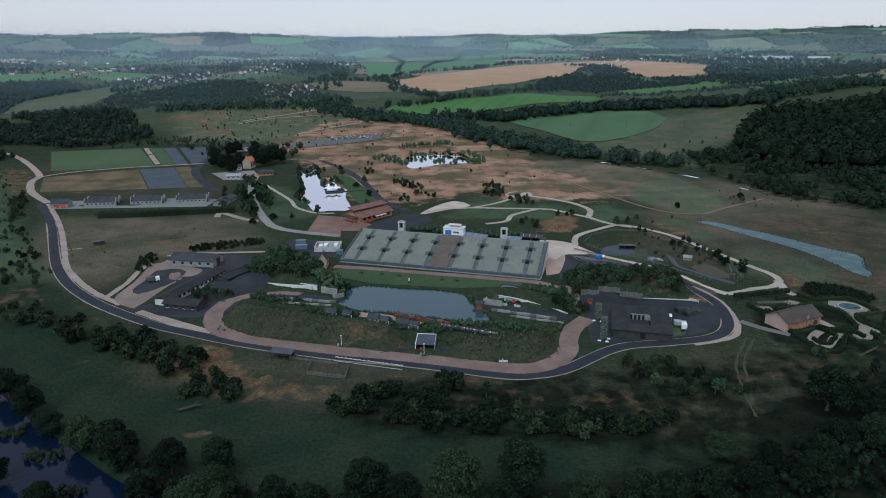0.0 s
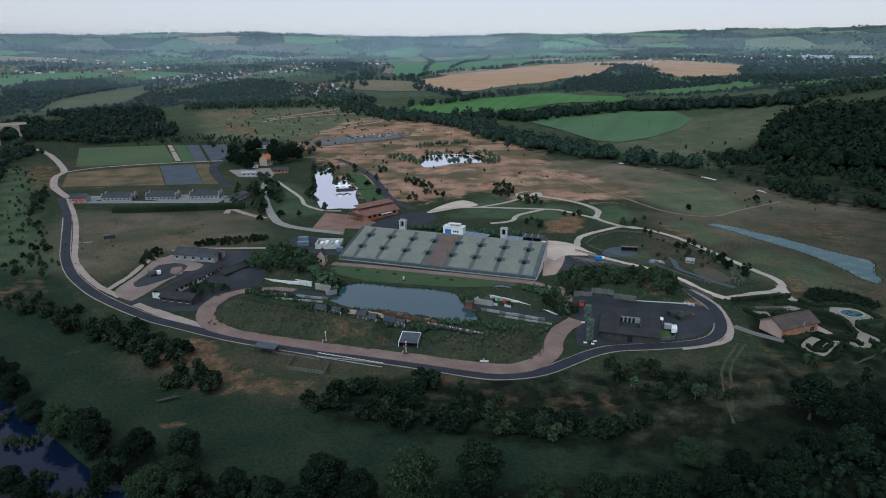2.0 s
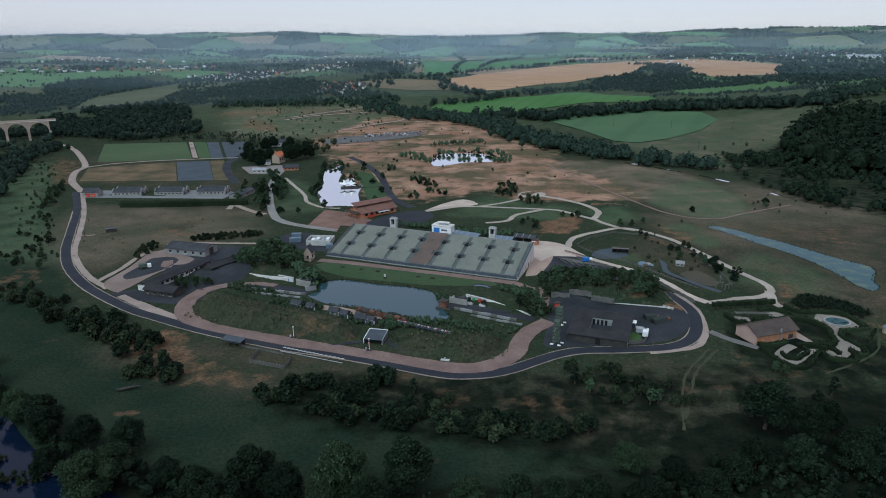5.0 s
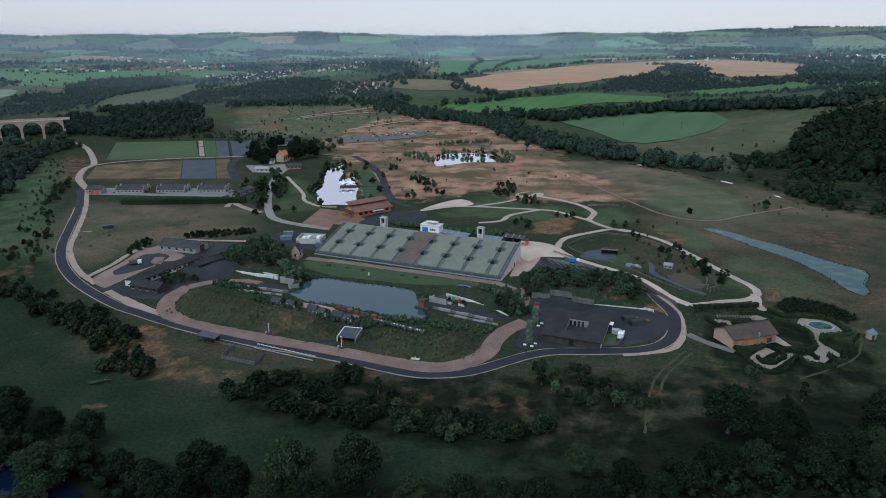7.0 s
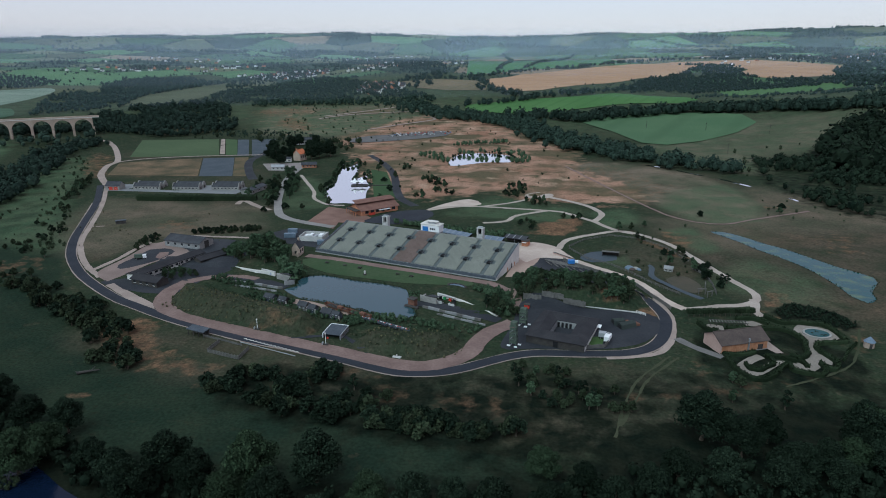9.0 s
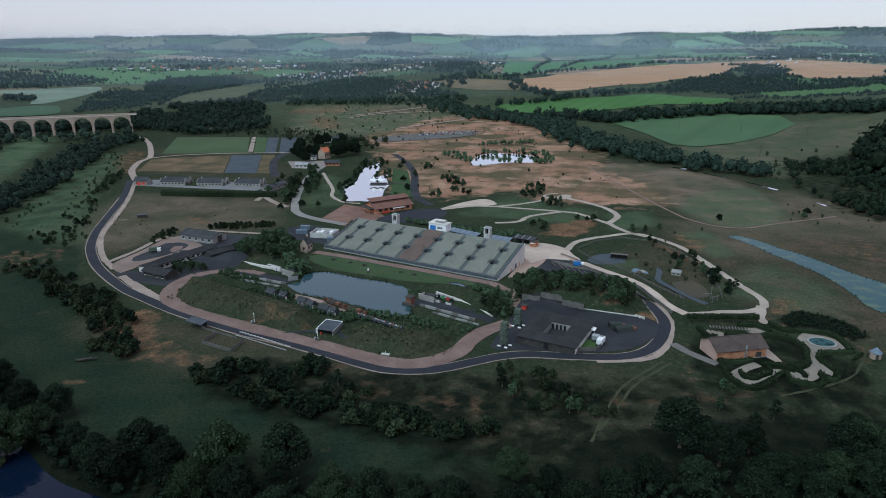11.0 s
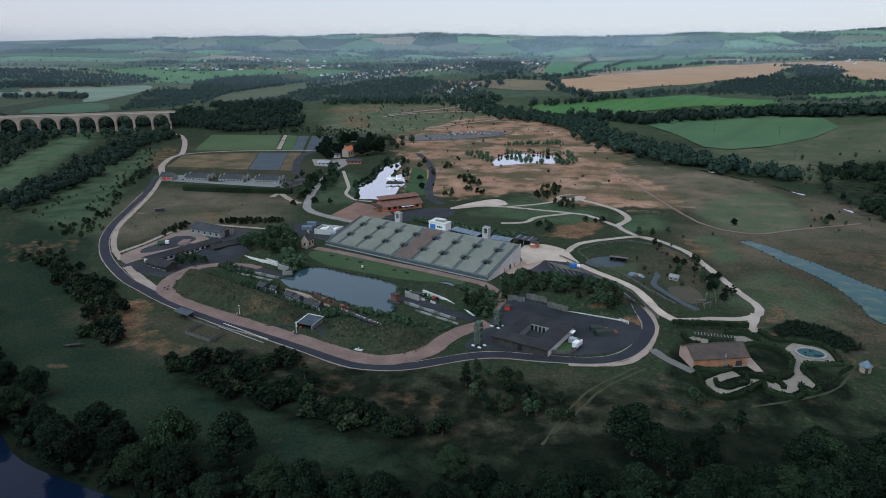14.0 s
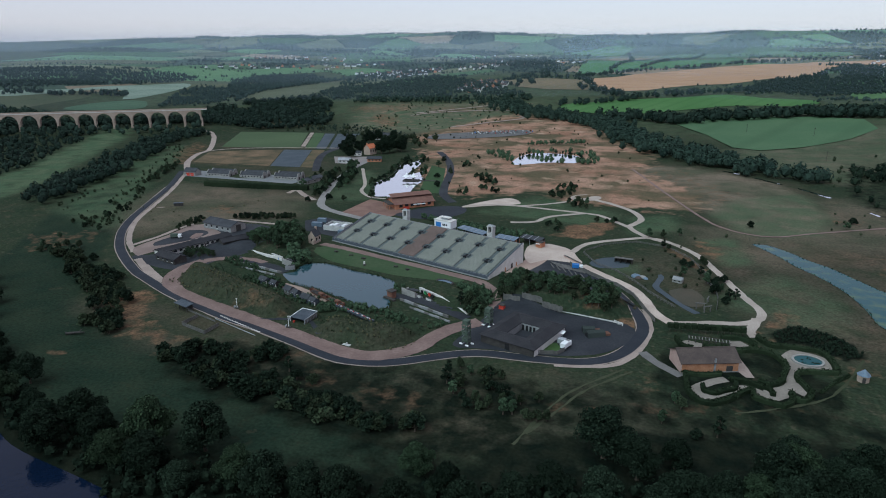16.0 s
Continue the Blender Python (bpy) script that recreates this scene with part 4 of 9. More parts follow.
ribbon("north_path", PATH_NW, 6.0, 0.06, GRAVEL, "wide pale gravel track curving away beside the plots", "path")
ribbon("plot_path", PATH_PLOT, 3.6, 0.12, GRAVEL, "straight pale gravel path between the square plots", "path")
ribbon("plot_road", ROAD_PLOT, 8.0, 0.08, TARMAC_OLD, "grey tarmac road past the square plots", "road")
ribbon("pond_path", PATH_POND, 3.0, 0.06, WHITE_PATH, "narrow pale path winding past the misty pond", "path")
ribbon("heath_road", ROAD_MID, 7.0, 0.06, TARMAC_OLD, "grey tarmac road beside the striped lawn", "road")
ribbon("hut_path", [(-224, 362), (-211, 367)], 1.4, 0.06, GRAVEL, "thin pale path leading to a small dark hut", "path")

for line in ([(-201, 888), (-169, 940), (-126, 999), (-138, 1020)], [(-310, 979), (-281, 1022), (-208, 1064), (-154, 1076)], [(-312, 1005), (-264, 1064), (-207, 1137)]):
    ribbon("slope_track", line, 5.0, 0.5, GRAVEL, "pale stony track across the rough slope", "track", 12.0)
WORN = field_material("worn_grass", (0.050, 0.058, 0.034), (0.066, 0.070, 0.044))
for line in WHEEL_TRACKS:
    ribbon("grass_track", line, 0.9, 0.05, WORN, "faint worn wheel track through the grass", "track", 3.0, 0.3)

# ---- yards, plots and lawns ----
patch("plaza", PALE, 0.05, PALE_GRAVEL, "pale gravel spill at the edge of the heath", "gravel")
patch("apron", [(55, 376), (64.7, 382), (78.5, 376), (86, 362), (90, 354), (82, 353), (70, 352), (64, 343), (60, 348), (56, 360)], 0.07, PALE_GRAVEL, "pale pink apron beside the grandstand", "paving")
patch("stand_ramp", [(55, 317), (62, 320), (71, 352), (64, 362), (60, 350)], 0.06, surface("pink_paving", (0.32, 0.23, 0.19), (0.40, 0.30, 0.25)), "pink paved ramp along the end wall of the grandstand", "paving")
patch("car_park", [(60, 310), (73, 358), (92, 347), (106, 331), (114, 316), (124, 302), (118, 300), (104, 316), (84, 322), (70, 316)], 0.05, TARMAC_OLD, "worn dark tarmac yard beside the grandstand", "yard", False)
patch("brick_plaza", PLAZA_BRICK, 0.05, BRICK_PAVING, "red brick plaza in front of the brick hall", "paving", False)
patch("tarmac_apron", [(-50, 408), (-20, 408), (-8, 432), (-16, 448), (-36, 440), (-46, 424)], 0.06, ASPHALT, "dark asphalt apron behind the grandstand", "yard")
patch("utility_yard", [(-92, 385), (-64, 378), (-58, 346), (-86, 352), (-100, 372)], 0.05, TARMAC_OLD, "grey tarmac yard beside the grandstand", "yard", False)
patch("fort_yard", [(61.7, 236), (64, 258), (68, 288), (96, 283), (122.5, 281.8), (127, 269.6), (122, 258), (114.6, 249), (96.8, 241), (75.6, 238)], 0.05, TARMAC_OLD, "dark tarmac yard round the courtyard fort", "yard")
patch("west_yard", [(-146, 270.8), (-134, 283), (-142, 318), (-158, 340), (-120, 352), (-92, 335), (-90, 300), (-96, 286), (-99, 266), (-117, 262)], 0.05, TARMAC_OLD, "grey yard round the long low huts", "yard")
patch("west_gravel", [(-157.7, 283.5), (-159.0, 307.7), (-162.4, 334.7), (-160.9, 348.4), (-151.5, 344.3), (-149.4, 336.7), (-130.4, 325.5), (-133.1, 313.9), (-138.6, 302.8), (-141.4, 280.1), (-143.1, 272.4)], 0.09, surface("dull_pink_gravel", (0.19, 0.142, 0.125), (0.26, 0.195, 0.17)), "dull pinkish gravel parade ground", "yard")
patch("west_patch", [(-154.8, 296.1), (-154.4, 307.9), (-154.8, 324.3), (-148.0, 327.8), (-138.6, 323.6), (-138.3, 308.9), (-143.2, 297.4), (-149.3, 290.1)], 0.11, TARMAC_OLD, "grey worn patch on the parade ground", "yard")
patch("west_sand", [(-142.6, 311.2), (-145.8, 320.0), (-141.5, 322.1), (-138.3, 316.6), (-138.8, 309.7)], 0.13, DIRT, "orange sandy patch on the parade ground", "yard")
ribbon("west_rim", [(-163, 285), (-162, 305), (-164, 325), (-162, 346), (-150, 354), (-130, 356), (-105, 358)], 3.0, 0.12, GRAVEL, "pale gravel rim of the parade ground", "path")
patch("stage_lawn", [(-57, 318), (-56, 328), (-30, 324), (4, 317.5), (35, 309.5), (40, 302), (25, 300), (5.5, 299), (-16, 302), (-38, 306)], 0.06, field_material("mown_stage_grass", (0.048, 0.078, 0.039), (0.066, 0.092, 0.050), coarse=0.06), "green mown lawn between lake and grandstand", "lawn")
patch("pond_lawn", HEATH_ROADSIDE, 0.05, field_material("striped_lawn", (0.048, 0.082, 0.040), (0.060, 0.096, 0.046), 0.08, 20), "striped mown lawn beside the misty pond", "lawn", False)
patch("row_yard", [(-296, 462), (-180, 470), (-178, 492), (-190, 500), (-296, 488)], 0.05, surface("pale_concrete_yard", (0.17, 0.18, 0.185), (0.22, 0.225, 0.23)), "pale concrete yard round a row of stable blocks", "yard", False)
patch("house_yard", FORECOURT, 0.05, surface("pinkish_forecourt", (0.21, 0.185, 0.175), (0.27, 0.24, 0.225)), "pinkish forecourt before the red-roofed house", "yard", False)
patch("plot", PLOT_GREEN, 0.06, field_material("trial_plot_grass", (0.070, 0.100, 0.054), (0.090, 0.122, 0.066), 0.03, 60), "square plot of even green grass", "plot", False)
patch("plot", PLOT_GREEN_E, 0.06, field_material("trial_plot_grass_narrow", (0.062, 0.100, 0.050), (0.085, 0.122, 0.062), 0.06, 60), "narrow striped plot of green grass", "plot", False)
patch("plot_track", PLOT_PATH, 0.08, GRAVEL, "pale gravel strip between green plots", "path", False)
patch("plot", PLOT_DRY, 0.05, field_material("dry_plot_grass", (0.070, 0.066, 0.042), (0.205, 0.140, 0.090), coarse=0.04, c=(0.05, 0.05, 0.03)), "dry straw-coloured grass plot", "plot", False)
patch("plot", PLOT_GREY, 0.07, SLATE_GRAVEL, "blue-grey gravel parking plot", "plot", False)
patch("plot", PLOT_GREY_N, 0.07, SLATE_GRAVEL, "long blue-grey gravel parking strip", "plot", False)
patch("plot", PLOT_GREY_E, 0.07, SLATE_GRAVEL, "blue-grey gravel parking strip beside dark trees", "plot", False)
patch("plot", PLOT_EAST, 0.05, field_material("rough_plot_grass", (0.085, 0.080, 0.048), (0.16, 0.115, 0.072), coarse=0.05), "narrow strip of rough dry grass", "plot", False)
patch("far_car_park", CARPARK_FAR, 0.5, surface("dusty_grey_gravel", (0.10, 0.10, 0.10), (0.14, 0.135, 0.13)), "grey gravel car park on the heath", "car park")

# ---- water ----
patch("lake", LAKE, 0.10, WATER_LAKE, "dark still lake before the grandstand", "lake", True)
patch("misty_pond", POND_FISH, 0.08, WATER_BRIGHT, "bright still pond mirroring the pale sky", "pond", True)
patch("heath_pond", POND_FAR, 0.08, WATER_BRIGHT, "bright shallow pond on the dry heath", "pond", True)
patch("long_pond", POND_EAST, 0.10, WATER_POND, "long teal pond in the rough pasture", "pond", True)
patch("river", RIVER_BED, 0.08, WATER_RIVER, "dark river winding below overhanging trees", "river", True)
ribbon("far_river", [(160, 668), (175, 655), (202, 623), (222, 600), (245, 560), (262, 520)], 3.2, 0.08, WATER_BRIGHT, "bright glimpse of river beyond the pasture", "river")

# ---- farmed fields ----
def farm(pts, a, b, label, lines=0.012, turn=20.0, soft=True):
    near = min(p[1] for p in pts) < 1250
    patch("field", pts, 0.7 if near else 0.9, field_material("field_crop", a, b, lines, turn), label, "field", near and soft, 26.0 if near else 60.0)


farm(F_STUBBLE, (0.36, 0.225, 0.135), (0.43, 0.28, 0.175), "large field of ripe orange stubble", 0.006, 70)
farm(F_GREEN_A, (0.070, 0.15, 0.052), (0.09, 0.175, 0.064), "bright green pasture between tree belts")
farm(F_GREEN_B, (0.074, 0.132, 0.070), (0.092, 0.150, 0.080), "wide flat green meadow beside the river trees", 0.004, 20, False)
farm(F_GREEN_C, (0.075, 0.14, 0.055), (0.09, 0.16, 0.065), "long green field below the copse")
farm(F_GREEN_F, (0.075, 0.135, 0.055), (0.09, 0.155, 0.065), "green field behind the wooded hill")
farm(F_GREEN_D, (0.075, 0.165, 0.075), (0.095, 0.195, 0.09), "rolling green fields on the hillside")
farm(F_GREEN_E, (0.075, 0.14, 0.06), (0.09, 0.16, 0.068), "green field beyond the hillside wood")
farm(F_TAN_A, (0.40, 0.30, 0.22), (0.46, 0.35, 0.26), "pale tan harvested fields", 0.01, 10)
farm(F_TAN_C, (0.40, 0.30, 0.22), (0.46, 0.35, 0.26), "pale tan harvested field", 0.01, 10)
farm(F_TAN_B, (0.14, 0.125, 0.08), (0.20, 0.155, 0.10), "dull brown grass field near the estate")
farm(F_OLIVE, (0.085, 0.100, 0.062), (0.115, 0.125, 0.078), "sloping olive field among woods")
# mist over this meadow is painted in as a paler crop colour
farm(V_MISTFIELD, (0.16, 0.21, 0.16), (0.23, 0.28, 0.225), "valley meadow beyond the viaduct, pale mist put into its colour")
farm(V_GREENX, (0.062, 0.105, 0.066), (0.080, 0.125, 0.076), "green meadow behind the viaduct")


# ---- grandstand ----
def grandstand():
    long, deep, high, rows = 111.7, 31.0, 10.0, 38
    st = thing("grandstand", "long raked concrete grandstand with grey-green seats and dark aisles", "grandstand", (-56.8, 341.8, 0), -14.83)
    aisles = [8.0 + 13.6 * i for i in range(8)]
    rise, going = (high - 1.6) / rows, deep / rows

    def tier(x0, x1, lift=0.0):
        pts = [(0, 0)]
        for i in range(rows):
            pts += [(i * going, 1.6 + i * rise + lift), ((i + 1) * going, 1.6 + i * rise + lift)]
        pts += [(deep, 0)]
        return profile(pts, x0, x1)

    def seat_rows(x0, x1, holes, block_part, material):
        """Benches with backs, row by row, left out round the openings."""
        for i in range(rows):
            bm = bmesh.new()
            y, z = i * going, 1.6 + i * rise
            spans = [(x0, x1)]
            for hx0, hx1, hy0, hy1 in holes:
                if hy0 <= y <= hy1:
                    cut = []
                    for a, b in spans:
                        if hx0 < b and hx1 > a:
                            cut += [s for s in ((a, max(a, hx0)), (min(b, hx1), b)) if s[1] - s[0] > 0.4]
                        else:
                            cut.append((a, b))
                    spans = cut
            for a, b in spans:
                block(bm, a, b, y + 0.10, y + 0.66, z, z + 0.42)
                block(bm, a, b, y + 0.58, y + 0.66, z + 0.42, z + 0.72)
            part("bench", bm, material, block_part)

    part("terrace", tier(0, long), AISLE, st, "dark stepped concrete terrace")
    holes = [(x - 3.1, x + 3.1, y - 2.0, y + 2.2) for x in aisles for y in (10.5, 22.5)]
    edges = [0.6] + [v for x in aisles for v in (x - 1.15, x + 1.15)] + [long - 2.2]
    for k in range(9):
        brown = k == 4
        paint = SEAT_BROWN if brown else SEAT_GREEN
        bp = part("seat_block", blk(edges[2 * k], edges[2 * k + 1], -0.12, 0.04, 1.5, 1.95), paint, st, "brown seat block" if brown else "grey-green seat block")
        seat_rows(edges[2 * k], edges[2 * k + 1], holes, bp, paint)
    for x in aisles:
        for y in (10.5, 22.5):
            z = 1.6 + (y / going) * rise
            part("entrance_wall", blk(x - 1.3, x - 1.1, y - 1.7, y + 1.74, z - 1.0, z + 0.95), AISLE, st)
            part("entrance_wall", blk(x + 1.1, x + 1.3, y - 1.7, y + 1.74, z - 1.0, z + 0.95), AISLE, st)
            part("entrance_wall", blk(x - 1.3, x + 1.3, y + 1.76, y + 1.95, z - 1.0, z + 1.2), AISLE, st)
            part("entrance_shade", blk(x - 1.1, x + 1.1, y - 1.6, y + 1.75, z - 0.2, z + 0.62), BLACK, st, "near-black block standing for the shade in a stairway opening")
    part("front_parapet", blk(-0.4, long + 0.2, -2.6, -2.3, 0, 1.5), PARAPET, st, "blue-grey front parapet")
    part("front_walkway", blk(-0.2, long, -2.3, 0, 0, 1.05), PARAPET, st, "dark front walkway")
    part("kick_wall", blk(-0.6, long + 0.4, -3.0, -2.6, 0, 0.5), CONCRETE_DARK, st, "grey concrete kick wall")
    side = [(-2.4, 0), (deep + 0.6, 0), (deep + 0.6, high + 0.9), (deep - 0.6, high + 0.9), (0, 2.5), (-2.4, 1.6)]
    part("end_wall", profile(side, long, long + 0.5), OFF_WHITE, st, "pale rendered end wall")
    part("end_wall", profile(side, -0.5, 0), CONCRETE_DARK, st, "concrete end wall")
    for x0 in (-0.55, long - 0.05):
        part("coping", profile([(-2.4, 1.62), (0, 2.52), (deep - 0.6, high + 0.92), (deep - 0.6, high + 1.1), (0, 2.7), (-2.4, 1.8)], x0, x0 + 0.6), PARAPET, st, "dark sloping coping")
    for y, w, h in ((13, 1.2, 2.2), (19, 1.8, 2.6), (24, 1.2, 2.2)):
        part("door", blk(long + 0.48, long + 0.58, y, y + w, 0, h), TIMBER_DARK if w > 1.5 else TIMBER, st, "side door")
    part("back_wall", blk(0, long, deep, deep + 0.5, 0, high + 0.5), CONCRETE_DARK, st, "concrete back wall")
    part("end_aisle", blk(long - 2.1, long - 0.1, -0.1, 0.2, 1.6, 1.75), AISLE, st)
    bm = bmesh.new()
    for i in range(47):
        block(bm, i * 2.42, i * 2.42 + 0.06, -2.48, -2.42, 1.5, 2.3)
    block(bm, 0, long, -2.48, -2.42, 2.25, 2.31)
    part("railing", bm, METAL_GREY, st, "steel railing")
    return st


grandstand()


def control_room():
    """White control cabin on the crest of the grandstand."""
    c = thing("control_cabin", "white flat-roofed control cabin with a blue door, on the grandstand's crest", "cabin", (0.2, 360.4, 0), -14.83)
    part("plinth", blk(0.3, 14.0, 0.6, 5.4, 0, 9.8), CONCRETE_DARK, c, "concrete base block")
    part("body", blk(0, 14.3, 0, 6.0, 9.8, 14.0, 0.08), WHITE_PAINT, c)
    part("roof_edge", blk(-0.3, 14.6, -0.3, 6.3, 14.0, 14.35), OFF_WHITE, c, "pale roof edge")
    part("door", blk(1.4, 5.8, -0.06, 0.0, 10.0, 12.9), BLUE_PAINT, c, "blue folding door")
    for i in range(3):
        part("window", blk(7.2 + i * 1.45, 8.3 + i * 1.45, -0.05, 0.0, 11.2, 12.3), GLASS, c, "dark square window")
    part("roof_room", blk(4.5, 10.0, 2.0, 5.5, 14.35, 15.7), METAL_GREY, c, "grey rooftop plant")
    part("awning", blk(3.0, 12.0, 1.2, 4.2, 15.7, 15.9), OFF_WHITE, c, "pale roof canopy")
    for x in (0.6, 7.0, 13.6):
        bm = bmesh.new()
        rod(bm, (x, 0.3, 14.3), (x, 0.3, 15.3), 0.05, 0.05)
        part("rail_post", bm, METAL_GREY, c)
    c.scale[0] = 0.84


control_room()


def light_tower(x, y):
    c = thing("lighting_tower", "tall concrete lighting tower with a dark slot, behind the grandstand", "tower", (x, y, 0), -14.83, "towers behind the grandstand")
    part("shaft", blk(-1.9, 1.9, -1.5, 1.5, 0, 12.2, 0.1), CONCRETE, c)
    part("head_post", blk(-1.9, -1.1, -1.5, 1.5, 12.2, 16.6), CONCRETE, c)
    part("head_post", blk(1.1, 1.9, -1.5, 1.5, 12.2, 16.6), CONCRETE, c)
    part("head_back", blk(-1.1, 1.1, 0.9, 1.4, 12.2, 16.0), BLACK, c, "dark recess")
    part("cap", blk(-2.1, 2.1, -1.7, 1.7, 16.6, 17.0), CONCRETE, c)
    part("rig", blk(-1.6, 1.6, -0.8, 0.4, 17.0, 17.9, 0.1), METAL_GREY, c, "grey lamp rig")
    part("footing", blk(-3.2, 3.2, -2.4, 2.4, 0, 3.0), CONCRETE_DARK, c)
    c.scale[2] = 0.82


light_tower(-25.2, 374.6)
light_tower(36.0, 359.4)


def canopy(x, y, long, wide, high, material, label, rz=-14.83, open_side=True):
    c = thing("canopy", label, "shelter", (x, y, 0), rz)
    part("roof", profile([(0, high), (wide, high + 0.7), (wide, high + 0.9), (0, high + 0.2)], 0, long), material, c)
    part("back_wall", blk(0, long, wide - 0.2, wide, 0, high + 0.6), TIMBER_DARK, c)
    for i in range(int(long / 6) + 1):
        part("post", blk(i * (long - 0.3) / int(long / 6), i * (long - 0.3) / int(long / 6) + 0.25, 0.2, 0.45, 0, high), METAL_GREY, c)
    for i in range(int(long / 4)):
        part("roof_rib", profile([(0, high + 0.2), (wide, high + 0.9), (wide, high + 1.02), (0, high + 0.32)], i * 4 + 1.8, i * 4 + 2.05), METAL_GREY, c)
    return c


canopy(6.0, 382.0, 21.9, 6, 3.6, METAL_BLUE, "long low blue-grey metal canopy behind the grandstand", -24.2)
canopy(34.2, 371.3, 13.4, 6, 3.6, METAL_BLUE, "short blue-grey metal canopy behind the grandstand", -12.9)
canopy(47.5, 378, 14, 6, 3.2, SLATE, "dark-roofed open kiosk beside the pale apron")
k = thing("brick_kiosk", "small orange brick kiosk beside the grandstand's end", "kiosk", (43, 374.5, 0), -14.83)
part("body", blk(0, 4.2, 0, 4, 0, 3.0), BRICK_RED, k)
part("roof", blk(-0.3, 4.5, -0.3, 4.3, 3.0, 3.3), TIMBER_DARK, k, "dark flat roof")
part("hatch", blk(1, 3.2, -0.05, 0.0, 1.1, 2.3), BLACK, k, "dark serving hatch")
k = thing("brick_kiosk", "small orange brick kiosk with a white awning", "kiosk", (59, 373, 0), -14.83)
part("body", blk(0, 3.6, 0, 4.5, 0, 3.0), BRICK_RED, k)
part("roof", blk(-0.3, 3.9, -0.3, 4.8, 3.0, 3.3), TIMBER_DARK, k, "dark flat roof")
part("awning", blk(0.4, 3.0, -1.2, 0.0, 2.4, 2.55), WHITE_PAINT, k, "white awning")


# ---- houses and halls ----
def gable_hall(name, label, category, at, rz, long, wide, eave, ridge, walls, roof, windows=0, group="", over=0.5, doors=(), win_mat=None):
    """A hall along x with a pitched roof, panes and doors on its long sides. Its origin is one corner."""
    h = thing(name, label, category, at, rz, group)
    part("wall_shell", profile([(0, 0), (wide, 0), (wide, eave), (wide / 2, ridge), (0, eave)], 0, long), walls, h)
    slope = (ridge - eave) / (wide / 2)
    for a, b in ((-over, wide / 2), (wide + over, wide / 2)):
        za = eave - slope * over
        part("roof_slope", profile([(a, za + 0.04), (b, ridge + 0.04), (b, ridge + 0.30), (a, za + 0.24)], -over, long + over), roof, h)
    part("ridge_cap", blk(-over, long + over, wide / 2 - 0.2, wide / 2 + 0.2, ridge + 0.2, ridge + 0.42), roof, h)
    for i in range(windows):
        x = (i + 0.5) * long / windows
        for y0, y1 in ((-0.06, 0.0), (wide, wide + 0.06)):
            w = part("window", blk(x - 0.7, x + 0.7, y0, y1, eave * 0.35, eave * 0.75), win_mat or GLASS, h, "dark window")
            part("sill", blk(x - 0.85, x + 0.85, y0 - 0.06, y1 + 0.06, eave * 0.35 - 0.14, eave * 0.35), OFF_WHITE, w)
    for x, w, hh, m in doors:
        part("door", blk(x, x + w, -0.08, 0.0, 0, hh), m, h, "door")
    return h


# brick visitor hall with two stepped roofs
bh = gable_hall("brick_hall", "orange brick visitor hall with long brown tiled roofs", "hall", (-57, 422, 0), 47, 30, 17, 3.8, 7.4, BRICK_RED, TILE_HALL, 0, over=1.0)
part("clerestory", blk(0.5, 29.5, 7.6, 9.0, 7.0, 8.1), TIMBER_DARK, bh, "dark clerestory strip")
part("upper_roof", profile([(5.2, 7.7), (12.0, 9.0), (12.0, 9.25), (5.2, 7.95)], -0.8, 30.8), TILE_HALL, bh, "raised upper roof")
for i in range(6):
    part("window", blk(3 + i * 4.4, 5.6 + i * 4.4, -0.06, 0.0, 1.2, 3.2), GLASS, bh, "dark window")
for i in range(3):
    part("awning", blk(13.5 + i * 3.2, 16.2 + i * 3.2, -2.2, 0.0, 2.7, 2.9), WHITE_PAINT, bh, "white awning")
part("porch_roof", blk(-4.5, 0.0, 1.0, 15.0, 3.6, 3.9), TIMBER_DARK, bh, "dark porch roof")
for i in range(5):
    part("porch_post", blk(-4.2, -3.9, 1.2 + i * 3.3, 1.5 + i * 3.3, 0, 3.6), BRICK_RED, bh)
part("banner", blk(5.4, 10.2, -1.4, -1.2, 0, 1.8), RED_PAINT, bh, "red display boards")

# timber barn in the hedge garden
bn = gable_hall("timber_barn", "timber-clad barn with brown tiled roof in a hedge garden", "barn", (145.8, 246.4, 0), 25, 20.6, 11.0, 4.1, 7.0, TIMBER, TILE_BROWN, 0, over=0.7)
part("gable_cladding", profile([(-0.05, 0), (11.05, 0), (11.05, 4.1), (5.5, 7.0), (-0.05, 4.1)], -0.12, 0.0), BRICK_PINK, bn, "pinkish gable end")
for i in range(25):
    part("board", blk(0.2 + i * 0.82, 0.66 + i * 0.82, -0.09, 0.0, 0.1, 3.8), TIMBER, bn)
part("flue", blk(11.6, 12.1, -0.5, -0.1, 0, 5.6), METAL_GREY, bn, "grey flue pipe")
part("plinth", blk(-0.1, 20.7, -0.14, 0.0, 0, 0.35), CONCRETE_DARK, bn)
part("door", blk(16.2, 18.6, -0.13, -0.09, 0, 2.5), TIMBER_DARK, bn, "double door")

# stone cottage by the lake
ct = gable_hall("stone_cottage", "little buff stone cottage with steep slate roof by the lawn", "cottage", (-63.5, 329.5, 0), 92, 6.4, 4.6, 4.6, 8.0, SANDSTONE, SLATE, 2, over=0.25)
part("chimney", blk(4.6, 5.4, 1.8, 2.8, 6.6, 9.4), SANDSTONE, ct)
part("gable_window", blk(-0.06, 0.0, 1.7, 2.9, 1.4, 3.0), GLASS, ct, "dark window")
part("porch", blk(-1.6, -0.06, 0.2, 1.4, 0, 2.4, 0.05), SANDSTONE, ct)

